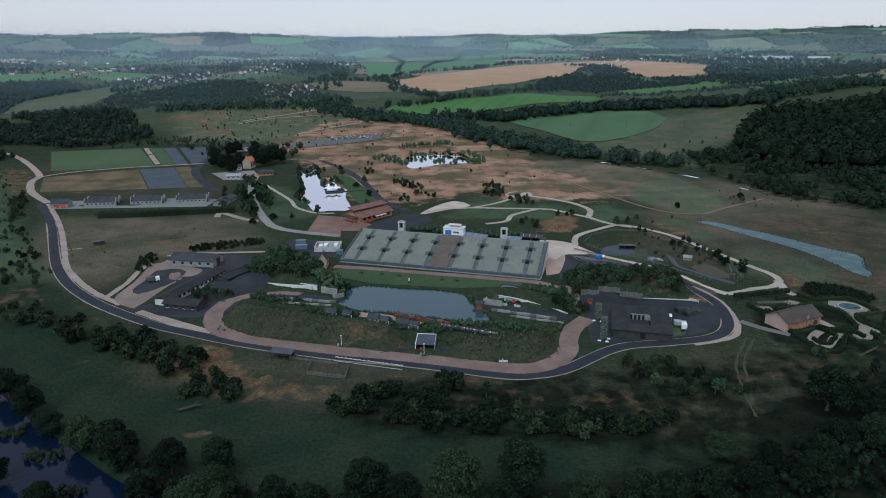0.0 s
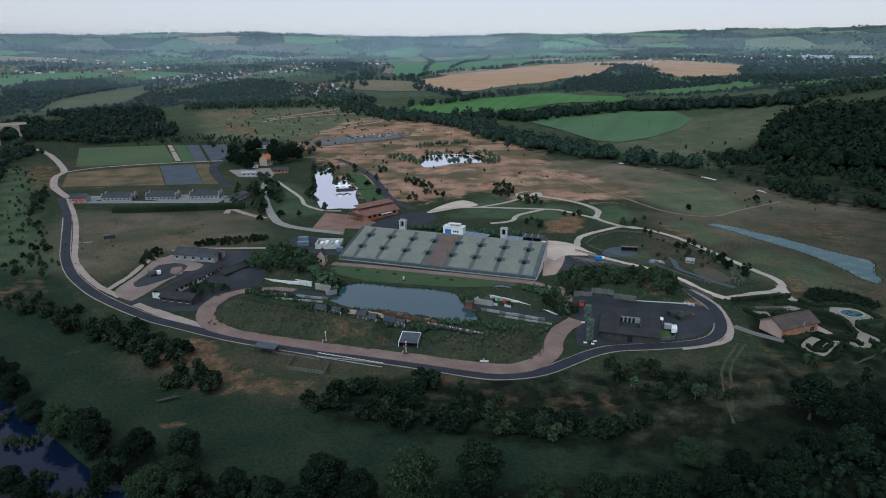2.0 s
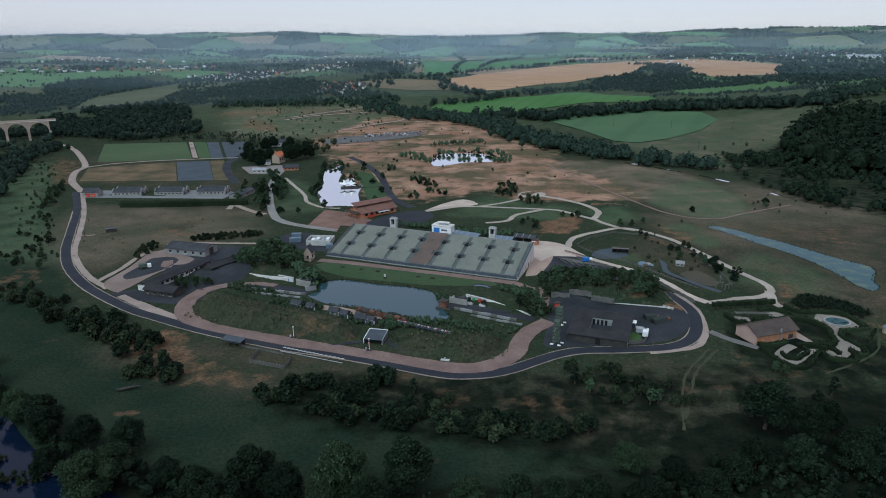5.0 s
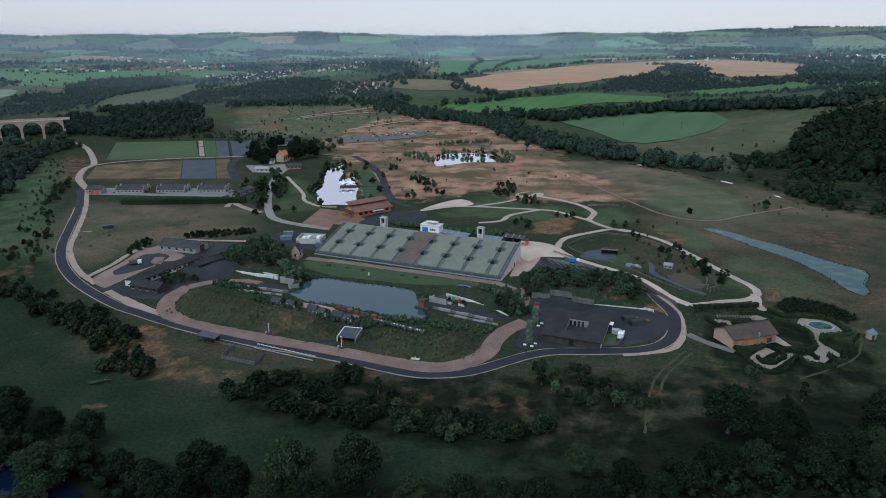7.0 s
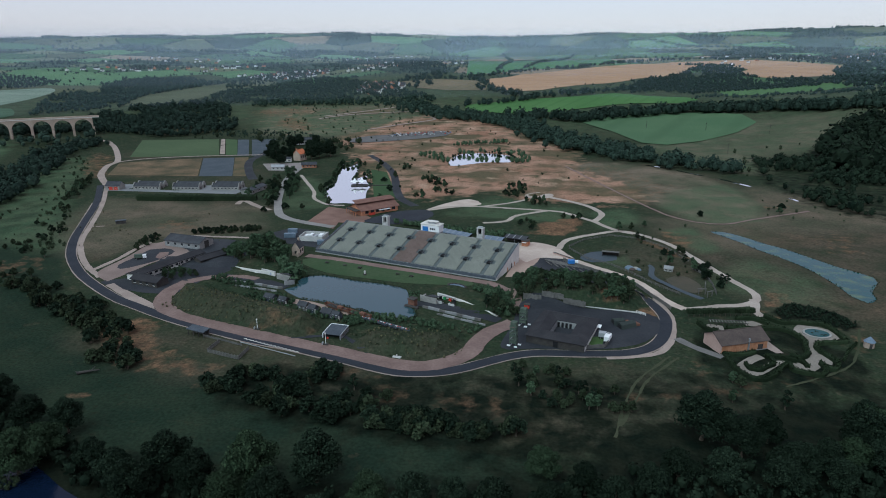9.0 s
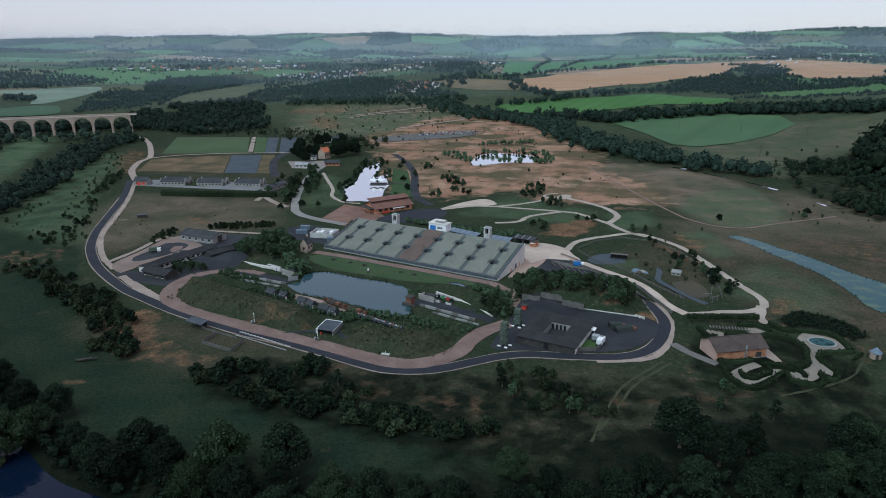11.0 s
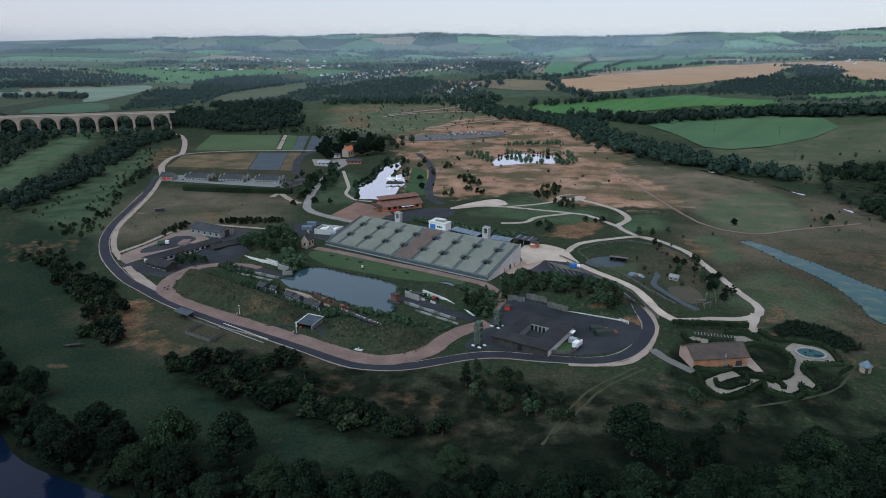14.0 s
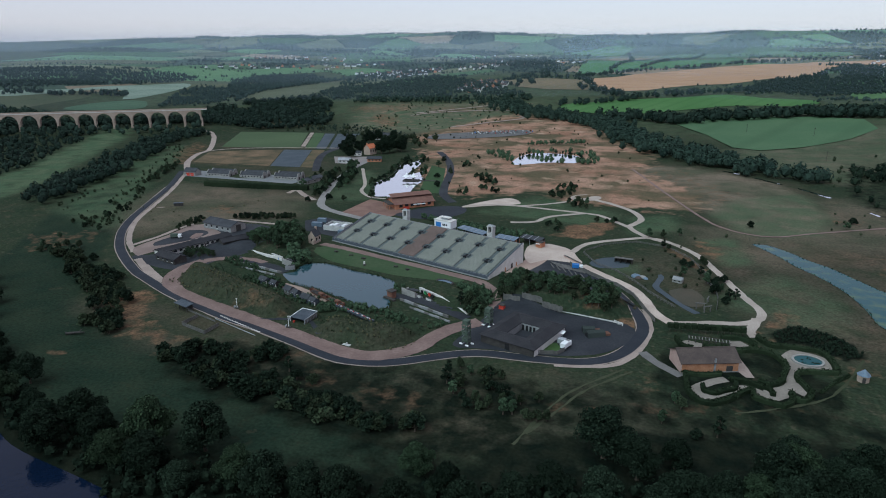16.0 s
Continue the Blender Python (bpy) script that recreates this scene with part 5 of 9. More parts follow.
# row of stable blocks, each of two ranges with curved gables
for x, y in ((-272, 470), (-239, 475), (-206.5, 481)):
    s = thing("stable_block", "grey stone stable block with slate roofs and pale curved gables", "stable", (x, y, 0), 8, "stable blocks in a row")
    for oy in (0.0, 7.2):
        part("range_wall", profile([(oy, 0), (oy + 7, 0), (oy + 7, 3.4), (oy + 3.5, 6.2), (oy, 3.4)], 0, 22), STONE_GREY, s)
        for a, b in ((oy - 0.15, oy + 3.5), (oy + 7.15, oy + 3.5)):
            part("roof_slope", profile([(a, 3.36), (b, 6.26), (b, 6.5), (a, 3.6)], -0.3, 22), SLATE, s)
        for gx in (-0.5, 22.0):
            g = part("curved_gable", profile([(oy - 0.2, 0), (oy + 7.2, 0), (oy + 7.2, 3.6), (oy + 6.3, 4.0), (oy + 6.0, 5.4), (oy + 4.9, 6.7), (oy + 3.5, 7.2), (oy + 2.1, 6.7), (oy + 1.0, 5.4), (oy + 0.7, 4.0), (oy - 0.2, 3.6)], gx, gx + 0.5), STONE_GREY, s, "pale curved gable")
            if gx > 0:
                part("gable_door", blk(gx + 0.5, gx + 0.58, oy + 2.4, oy + 4.6, 0, 2.8), TIMBER_DARK, g)
        part("ridge_cap", blk(0, 22, oy + 3.3, oy + 3.7, 6.4, 6.65), SLATE, s)
    for i in range(7):
        w = part("window", blk(1.6 + i * 3.0, 2.9 + i * 3.0, -0.06, 0.0, 1.2, 2.5), GLASS, s, "dark window")
        part("sill", blk(1.5 + i * 3.0, 3.0 + i * 3.0, -0.12, 0.0, 1.06, 1.2), OFF_WHITE, w)
    s.scale[2] = 0.8
gh = gable_hall("gatehouse", "small grey gatehouse with dark roof and red doors", "gatehouse", (-294, 464, 0), 8, 12, 9, 3.4, 6.2, STONE_GREY, SLATE, 2, over=0.3, doors=((3, 3.2, 2.7, RED_PAINT), (7.2, 3.2, 2.7, RED_PAINT)))
gable_hall("low_barn", "low dark-roofed barn at the end of the stable row", "barn", (-166, 470, 0), 84, 24, 9, 3.0, 4.4, STONE_GREY, SLATE, 3, over=0.4)

# red-roofed house and its outbuildings
rh = gable_hall("old_house", "cream house with a bright orange-red tiled roof among dark trees", "house", (-191, 627, 0), 78, 11, 8.5, 7.0, 11.0, SANDSTONE, TILE_RED, 3, over=0.3)
part("chimney", blk(0.2, 1.2, 3.6, 5.2, 9.5, 12.4), BRICK_RED, rh)
gable_hall("lean_to", "white-walled outbuilding beside the red-roofed house", "outbuilding", (-206, 618, 0), 12, 8, 5, 3.0, 4.6, OFF_WHITE, SLATE, 2, over=0.2)
gable_hall("cafe_block", "low brick pavilion with a dark roof beside the forecourt", "pavilion", (-173, 589, 0), 22, 14, 7, 3.2, 5.0, BRICK_RED, SLATE, 4, over=0.8)
gable_hall("ticket_hut", "small grey hut with shallow roof on the forecourt", "hut", (-198, 574, 0), 12, 12, 7, 3.0, 4.4, CONCRETE, METAL_GREY, 3, over=0.6)
gable_hall("farm_house", "grey-roofed farm buildings behind the dark trees", "farmhouse", (-250, 735, 0), 10, 26, 9, 5, 8, OFF_WHITE, SLATE, 5, over=0.3)

# long low huts of the west yard
wl_ = thing("barrack_range", "long low dark-roofed barrack range with white window band", "barracks", (-128.5, 275, 0), 73)
part("wall_shell", blk(0, 44, 0, 7, 0, 2.9), OFF_WHITE, wl_)
part("roof_slope", profile([(-0.8, 2.7), (3.5, 4.4), (3.5, 4.7), (-0.8, 3.0)], -0.6, 44.6), SLATE_WARM, wl_)
part("roof_slope", profile([(7.8, 2.7), (3.5, 4.4), (3.5, 4.7), (7.8, 3.0)], -0.6, 44.6), SLATE_WARM, wl_)
for i in range(13):
    part("window", blk(1.2 + i * 3.3, 3.0 + i * 3.3, -0.06, 0.0, 1.1, 2.2), GLASS, wl_, "dark window")
    part("door", blk(3.5 + i * 3.3, 4.2 + i * 3.3, -0.05, 0.0, 0, 2.1), TIMBER_DARK, wl_) if i % 3 == 1 else None
gable_hall("barrack_wing", "short dark-roofed wing at the end of the barrack range", "barracks", (-129, 272, 0), -12, 17, 7.5, 2.8, 4.4, TIMBER_DARK, SLATE_WARM, 4, over=0.6)
gable_hall("barrack_wing", "low dark hut facing the barrack court", "barracks", (-110, 304, 0), 62, 16, 7, 2.8, 4.2, TIMBER_DARK, SLATE_WARM, 3, over=0.6)
gable_hall("drill_hall", "big grey drill hall with dark roof and pale gable", "hall", (-151, 333, 0), -8, 25, 12, 3.6, 5.8, CONCRETE_DARK, SLATE, 5, over=0.6)
part("gable_front", profile([(0, 0), (12, 0), (12, 3.6), (6, 6.0), (0, 3.6)], 25.0, 25.3), STONE_GREY, bpy.data.objects["drill_hall"], "pale gable front")
part("gable_door", blk(25.3, 25.4, 4.2, 8.0, 0, 4.0), TIMBER_DARK, bpy.data.objects["drill_hall"], "tall dark gable door")


def fort():
    """Courtyard fort: four dark-roofed ranges round a square court."""
    f = thing("courtyard_fort", "dark-roofed square fort round a small courtyard on tarmac", "fort", (71, 243, 0), -13.5)
    w, d, t = 23.5, 27.0, 7.2
    part("outer_wall", blk(0, w, 0, 0.4, 0, 3.2), TIMBER_DARK, f)
    part("outer_wall", blk(0, w, d - 0.4, d, 0, 3.2), TIMBER_DARK, f)
    part("outer_wall", blk(0, 0.4, 0.4, d - 0.4, 0, 3.2), TIMBER_DARK, f)
    part("outer_wall", blk(w - 0.4, w, 0.4, d - 0.4, 0, 3.2), OFF_WHITE, f, "pale boarded wall")
    for x0, x1, y0, y1 in ((t, w - t, t, t + 0.3), (t, w - t, d - t - 0.3, d - t), (t, t + 0.3, t + 0.3, d - t - 0.3), (w - t - 0.3, w - t, t + 0.3, d - t - 0.3)):
        part("court_wall", blk(x0, x1, y0, y1, 0, 3.0), CONCRETE_DARK, f, "grey court wall")
    o, i_, ei, eo, rz_ = 0.6, t + 0.3, 3.0, 3.2, 4.8
    quad = ((-o, -o), (w + o, -o), (w + o, d + o), (-o, d + o))
    mid = ((t / 2, t / 2), (w - t / 2, t / 2), (w - t / 2, d - t / 2), (t / 2, d - t / 2))
    inn = ((i_, i_), (w - i_, i_), (w - i_, d - i_), (i_, d - i_))
    for k in range(4):
        j = (k + 1) % 4
        for a, za, b, zb in ((quad, eo, mid, rz_), (mid, rz_, inn, ei)):
            bm = bmesh.new()
            lo = [bm.verts.new((*p, z)) for p, z in ((a[k], za), (a[j], za), (b[j], zb), (b[k], zb))]
            hi = [bm.verts.new(v.co + Vector((0, 0, 0.25))) for v in lo]
            bm.faces.new(hi)
            bm.faces.new(lo[::-1])
            for m in range(4):
                q = (m + 1) % 4
                bm.faces.new((lo[m], lo[q], hi[q], hi[m]))
            bmesh.ops.recalc_face_normals(bm, faces=bm.faces[:])
            part("roof_slope", bm, SLATE_WARM, f)
    for k in range(4):
        part("court_door", blk(t + 0.5 + k * 1.7, t + 1.5 + k * 1.7, d - t - 0.4, d - t - 0.3, 0, 2.4), BLACK, f, "dark court opening")
        part("court_door", blk(w - t - 0.4, w - t - 0.3, t + 1.2 + k * 2.4, t + 2.5 + k * 2.4, 0, 2.4), BLACK, f, "dark court opening")
    part("court_floor", blk(t, w - t, t, d - t, 0.0, 0.12), TARMAC_OLD, f)
    part("gate", blk(11, 13, -0.1, 0.0, 0, 2.6), BLACK, f, "dark gate")


fort()


# ---- trees and scrub ----
def leaf_cards(rng, centres, radii, count, size, flat=0.8):
    """Leaf clumps: small bent cards spread over the skins of several lobes."""
    c, r = np.array(centres), np.array(radii)
    which = rng.choice(len(c), count, p=r ** 2 / (r ** 2).sum())
    d = rng.normal(size=(count, 3))
    d /= np.linalg.norm(d, axis=1)[:, None]
    d[:, 2] = np.where(d[:, 2] < -0.35, -d[:, 2], d[:, 2])
    p = c[which] + d * (r[which] * rng.uniform(0.62, 1.10, count))[:, None] * np.array([1, 1, flat])
    nrm = d + rng.normal(scale=0.85, size=(count, 3))
    nrm /= np.linalg.norm(nrm, axis=1)[:, None]
    a = np.cross(nrm, rng.normal(size=(count, 3)))
    a /= np.linalg.norm(a, axis=1)[:, None]
    b = np.cross(nrm, a)
    s = size * rng.uniform(0.6, 1.35, count)[:, None]
    v = np.stack((p - a * s, p + b * s * 0.75 + nrm * s * 0.25, p + a * s, p - b * s * 0.75 + nrm * s * 0.2), 1).reshape(-1, 3)
    f = np.arange(count * 4).reshape(-1, 4)
    return v, f


def tree_thing(name, label, seed, high, wide, leaves, size, leaf, lobes, trunk_part=0.3, category="tree", flat=0.85, core=2):
    rng = np.random.default_rng(seed)
    t = thing(name, label, category)
    bm = bmesh.new()
    base_r = 0.028 * high + 0.05
    fork = high * trunk_part
    rod(bm, (0, 0, -0.5), (0, 0, 0.4), base_r * 1.5, base_r, 7)
    rod(bm, (0, 0, 0.4), (0.1, 0, fork), base_r, base_r * 0.75, 7)
    rod(bm, (0.1, 0, fork), (0.0, 0.2, high * 0.8), base_r * 0.75, base_r * 0.15, 6)
    centres, radii = [], []
    for i in range(lobes):
        a = i * 2.399 + rng.uniform(-0.4, 0.4)
        u = (i + 0.5) / lobes
        z = fork * 0.9 + (high - fork) * (0.12 + 0.74 * u)
        reach = wide * (0.62 * math.sqrt(max(0.05, 1 - (2 * u - 0.8) ** 2)) * rng.uniform(0.55, 1.1))
        r = wide * rng.uniform(0.30, 0.46) * (1.1 - 0.35 * u)
        c = (reach * math.cos(a), reach * math.sin(a), min(z, high - r * 0.8))
        centres.append(c)
        radii.append(r)
        rod(bm, (0.05, 0.05, fork * rng.uniform(0.8, 1.2)), (c[0] * 0.85, c[1] * 0.85, c[2] - r * 0.2), base_r * 0.35, base_r * 0.08, 5)
    part("trunk", bm, BARK, t, "brown trunk and limbs")
    v, f = leaf_cards(rng, centres, radii, leaves, size, flat)
    # inner foliage that closes the crown
    iv, jf = [], []
    for c, r in zip(centres, radii):
        b2 = bmesh.new()
        bmesh.ops.create_icosphere(b2, subdivisions=core, radius=r * 0.66)
        off = len(v) + len(iv)
        b2.verts.ensure_lookup_table()
        for q in b2.verts:
            k = 1 + 0.22 * noise.noise(q.co * (2.2 / max(r, 0.3)) + Vector((seed, c[0], c[1])))
            iv.append((c[0] + q.co.x * k, c[1] + q.co.y * k, c[2] + q.co.z * k * flat))
        jf += [tuple(off + q.index for q in face.verts) for face in b2.faces]
        b2.free()
    me = bpy.data.meshes.new("crown")
    me.from_pydata(np.vstack((v, np.array(iv))).tolist(), [], f.tolist() + jf)
    me.materials.append(leaf)
    cr = new("crown", me)
    cr.parent = t
    tagged(cr, "crown of leaf clumps")
    return t


def far_trees(name, label, spots, heights, seed, leaf, cards=26):
    """Many trees of a distant wood in one mesh: crowns of leaf clumps over rough cores, on thin stems."""
    rng = np.random.default_rng(seed)
    sp, hs = np.array(spots), np.array(heights)
    if "reed" not in name and "willow" not in name:
        for water in (LAKE, POND_FISH, POND_FAR, POND_EAST):
            dry = ~inside(sp[:, 0], sp[:, 1], water)
            sp, hs = sp[dry], hs[dry]
    n = len(sp)
    z0 = land(sp[:, 0], sp[:, 1])
    allv, allf, off = [], [], 0
    ico = bmesh.new()
    bmesh.ops.create_icosphere(ico, subdivisions=1, radius=1.0)
    ico.verts.ensure_lookup_table()
    base = np.array([q.co[:] for q in ico.verts])
    bf = np.array([[q.index for q in face.verts] for face in ico.faces])
    ico.free()
    w = hs * rng.uniform(0.34, 0.48, n)
    core = base[None] * (rng.uniform(0.74, 0.96, (n, len(base), 1))) * np.stack((w, w, hs * 0.46), -1)[:, None]
    core[..., 2] += (z0 + hs * 0.50)[:, None]
    core[..., :2] += sp[:, None, :]
    allv.append(core.reshape(-1, 3))
    tri = (bf[None] + (np.arange(n) * len(base))[:, None, None]).reshape(-1, 3)
    off = n * len(base)
    d = rng.normal(size=(n, cards, 3))
    d /= np.linalg.norm(d, axis=2)[..., None]
    d[..., 2] = np.where(d[..., 2] < -0.5, -d[..., 2], d[..., 2])
    p = d * rng.uniform(0.8, 1.12, (n, cards, 1)) * np.stack((w, w, hs * 0.47), -1)[:, None]
    p[..., 2] += (z0 + hs * 0.52)[:, None]
    p[..., :2] += sp[:, None, :]
    nrm = d + rng.normal(scale=0.5, size=d.shape)
    nrm /= np.linalg.norm(nrm, axis=2)[..., None]
    a = np.cross(nrm, rng.normal(size=d.shape))
    a /= np.linalg.norm(a, axis=2)[..., None]
    b = np.cross(nrm, a)
    s = (hs * min(0.16, 0.52 / math.sqrt(cards)))[:, None, None] * rng.uniform(0.6, 1.4, (n, cards, 1))
    q = np.stack((p - a * s, p + b * s + nrm * s * 0.3, p + a * s, p - b * s), 2).reshape(-1, 3)
    allv.append(q)
    quads = np.arange(n * cards * 4).reshape(-1, 4) + off
    me = bpy.data.meshes.new(name)
    me.from_pydata(np.vstack(allv).tolist(), [], tri.tolist() + quads.tolist())
    me.materials.append(leaf)
    ob = new(name, me)
    return tagged(ob, label, "woodland", kind="stuff")


def fill(poly, apart, seed):
    """Jittered places inside a polygon."""
    rng = np.random.default_rng(seed)
    xs, ys = [p[0] for p in poly], [p[1] for p in poly]
    gx, gy = np.meshgrid(np.arange(min(xs), max(xs), apart), np.arange(min(ys), max(ys), apart))
    gx = gx.ravel() + rng.uniform(-0.45, 0.45, gx.size) * apart
    gy = gy.ravel() + rng.uniform(-0.45, 0.45, gy.size) * apart
    keep = inside(gx, gy, poly)
    return np.stack((gx[keep], gy[keep]), -1)


def along(line, wide, apart, seed):
    rng = np.random.default_rng(seed)
    pts = np.array(curve_through(line, apart))
    k = max(1, int(wide / apart))
    p = np.repeat(pts, k, 0)
    return p + rng.uniform(-0.5, 0.5, p.shape) * wide


# near trees by the river, one by one
BROAD = [tree_thing("broadleaf_tree", "tall dark broadleaf tree by the river meadow", 11, 13.5, 6.6, 6200, 0.29, LEAF_DARK, 17, 0.15, core=1),
         tree_thing("broadleaf_tree", "broad dark green tree by the river meadow", 12, 11.0, 6.2, 5600, 0.29, LEAF_DARK, 15, 0.15, core=1),
         tree_thing("broadleaf_tree", "rounded dark green tree by the river meadow", 13, 10.0, 5.5, 5200, 0.29, LEAF_DARK, 14, 0.15, core=1)]
WILLOW = [tree_thing("willow_tree", "pale green willow by the river meadow", 14, 13.5, 7.4, 7400, 0.27, LEAF_LIGHT, 18, 0.15, core=1),
          tree_thing("willow_tree", "spreading pale green willow by the river", 15, 11.0, 6.5, 6400, 0.27, LEAF_LIGHT, 16, 0.15, core=1)]
BUSH = [tree_thing("bush", "dense dark hawthorn bush in rough grass", 21, 4.2, 2.7, 340, 0.40, LEAF_DARK, 8, 0.12, "bush", core=1),
        tree_thing("bush", "dense olive gorse bush in rough grass", 22, 3.6, 2.8, 340, 0.40, LEAF_OLIVE, 8, 0.1, "bush", core=1),
        tree_thing("bush", "rounded olive-green bush in rough grass", 23, 4.6, 2.6, 340, 0.40, LEAF_OLIVE, 8, 0.14, "bush", core=1)]
YOUNG = [tree_thing("young_tree", "young mid-green tree with a loose crown", 31, 6.2, 2.3, 370, 0.40, LEAF_MID, 9, 0.22, core=1),
         tree_thing("young_tree", "young dark green tree with an upright crown", 32, 7.2, 2.2, 370, 0.40, LEAF_DARK, 9, 0.2, core=1),
         tree_thing("young_tree", "young olive-green tree on the grassy bank", 33, 5.6, 2.4, 370, 0.40, LEAF_OLIVE, 8, 0.2, core=1)]
FAR_TREE = [tree_thing("young_tree", "small dark green tree on the rough grass", 34, 6.2, 2.4, 190, 0.56, LEAF_MID, 7, 0.2, core=1),
            tree_thing("young_tree", "small olive-green tree on the rough grass", 35, 5.4, 2.5, 190, 0.56, LEAF_OLIVE, 7, 0.18, core=1),
            tree_thing("bush", "low dark bush on the rough grass", 24, 4.0, 2.7, 180, 0.56, LEAF_DARK, 6, 0.12, "bush", core=1)]
FIRST = set()
PLANT = random.Random(5)


def plant(kinds, x, y, scale=1.0, group=""):
    """Sets a tree: the first of each kind is the model itself, the rest are copies."""
    if any(inside([x], [y], w)[0] for w in (LAKE, POND_FISH, POND_FAR, POND_EAST)) or off_line([x], [y], RING)[0] < 6.5 or off_line([x], [y], TRACK)[0] < 5.5:
        return None
    if y > 400 and kinds[0] not in BROAD:
        kinds = FAR_TREE
    k = PLANT.choice(kinds)
    s = scale * PLANT.uniform(0.85, 1.18)
    m = pose(x, y, float(land(x, y)) - 0.1, 0, 0, PLANT.uniform(0, 360)) @ Matrix.Diagonal((s, s, s * PLANT.uniform(0.9, 1.12), 1))
    if k.name not in FIRST:
        FIRST.add(k.name)
        k.matrix_basis = m
        ob = k
    else:
        ob = copy_thing(k, m @ Matrix.Diagonal((*[1 / v for v in k.scale], 1)))
    if group:
        ob["group"] = group
    return ob


for x, y, kinds, s in ((4, 142, WILLOW, 1.15), (21, 145, BROAD[:1], 1.15), (-20, 139, BROAD, 1.0), (-61, 141, WILLOW, 0.9), (-63, 152, BROAD[:2], 0.9), (82, 160, WILLOW, 0.95), (93, 154, BROAD[:2], 0.9),
                       (128, 186, BROAD[:1], 1.25), (138, 180, BROAD[:2], 1.05), (153, 174, BROAD[:2], 0.9), (167, 180, WILLOW, 0.95), (60, 139, BROAD, 0.9), (38, 138, WILLOW, 0.8)):
    plant(kinds, x, y, s, "riverside trees")
for x, y in ((-24, 128), (2, 130), (14, 131), (27, 129), (50, 135), (70, 139), (-92, 156), (-108, 164), (-123, 172), (-77, 153), (-98, 162), (-135, 182), (-150, 194), (-45, 140), (-34, 136), (-10, 136), (110, 158), (118, 165),
             (147, 188), (177, 190), (187, 196), (195, 203), (207, 206), (160, 168), (175, 176), (192, 184), (215, 196), (230, 210), (130, 166), (100, 146), (84, 142), (-62, 132), (-80, 140), (-168, 205), (-182, 214), (-200, 222), (145, 165), (205, 190)):
    plant(BROAD + BROAD[:2] + BROAD[:2] + WILLOW[:1], x, y, 0.92, "riverside trees")
for x, y, k, s in ((172, 186, 0, 1.15), (160, 178, 1, 1.0), (180, 178, 0, 1.2), (190, 188, 1, 1.1), (200, 196, 0, 1.1), (176, 196, 1, 0.95), (150, 172, 2, 1.0), (212, 204, 0, 1.1)):
    plant(BROAD[k:k + 1], x, y, s, "riverside trees")
SCRUB = [(-183, 257), (-167, 251), (-148, 239), (-138, 234), (-154, 242), (-131, 229), (-121, 224), (-122, 234), (-110, 222), (-108, 229), (-96, 219), (-98, 212), (-84, 204), (-78, 195), (-86, 198), (-118, 242), (-134, 242)]
SCRUB_S = [(-26, 194), (-18, 194), (-27, 187), (-1, 196), (3, 202), (-7, 190), (-15, 180), (-10, 183), (-1, 176), (8, 176), (15, 176), (21, 180), (28, 176), (35, 175), (44, 173), (51, 176), (56, 173), (63, 175), (71, 178), (38, 178), (47, 178), (-32, 186), (13, 184), (-4, 186)]
SCRUB_E = [(95, 206), (88, 215), (78, 215), (74, 210), (78, 204), (69, 218), (81, 220), (86, 213), (100, 205), (92, 195), (85, 199), (94, 205), (99, 194), (81, 197), (106, 200)]
for x, y in SCRUB:
    for _ in range(4):
        plant(BUSH, x + PLANT.uniform(-6, 6), y + PLANT.uniform(-4, 4), 1.3, "scrub along the meadow")
for x, y in SCRUB_S:
    for _ in range(4):
        plant(BUSH[:1] + BUSH[:1] + BUSH[:2], x + PLANT.uniform(-4.5, 4.5), y + PLANT.uniform(-3, 3), 1.25, "scrub below the ring road")
for x, y in SCRUB_E:
    for _ in range(2):
        plant(YOUNG + BUSH, x + PLANT.uniform(-4, 4), y + PLANT.uniform(-4, 4), 0.85, "scrub below the ring road")
for x, y in ((142, 210), (152, 206), (158, 209), (147, 221), (145, 224), (15, 194), (28, 190), (21, 190), (-187, 271), (-186, 260), (-192, 257), (-146, 245), (-205, 300), (-215, 330), (-230, 340), (-228, 325), (-225, 308), (-223, 304), (-232, 345),
             (-240, 352), (-259, 378), (-275, 400), (-296, 421), (-307, 444), (-319, 469), (-334, 495), (-300, 430), (-340, 505), (-285, 405), (-218, 318), (-196, 270), (-205, 262), (-215, 280), (-176, 262), (-160, 258)):
    plant(BUSH + YOUNG, x, y, 0.9, "scattered scrub in the rough grass")
for poly, apart, kinds, s, g in (([(-108, 322), (-96, 352), (-78, 340), (-64, 314), (-72, 305), (-88, 306)], 4.8, YOUNG[:1] + YOUNG[:1] + YOUNG[2:], 1.25, "trees beside the lake"),
                                 ([(62, 288), (61, 307), (73, 312), (88, 312), (106, 307), (119, 293), (112, 284), (103, 288), (98, 299), (94, 290), (80, 287)], 3.5, YOUNG[:1] + YOUNG[:1] + YOUNG[2:], 0.98, "trees on the fort's bank"),
                                 ([(50, 270), (56, 284), (62, 280), (66, 268), (58, 262)], 4.6, YOUNG, 0.95, "trees by the stage ruin"),
                                 ([(-55, 285), (-52, 298), (-44, 300), (-47, 286)], 4.5, YOUNG, 0.9, "trees on the lake's shore"),
                                 ([(-154, 358), (-147, 367), (-118, 381), (-106, 376), (-113, 370), (-141, 359)], 3.0, BUSH, 0.62, "hedge behind the drill hall")):
    for x, y in fill(poly, apart, 7):
        plant(kinds, float(x), float(y), s, g)
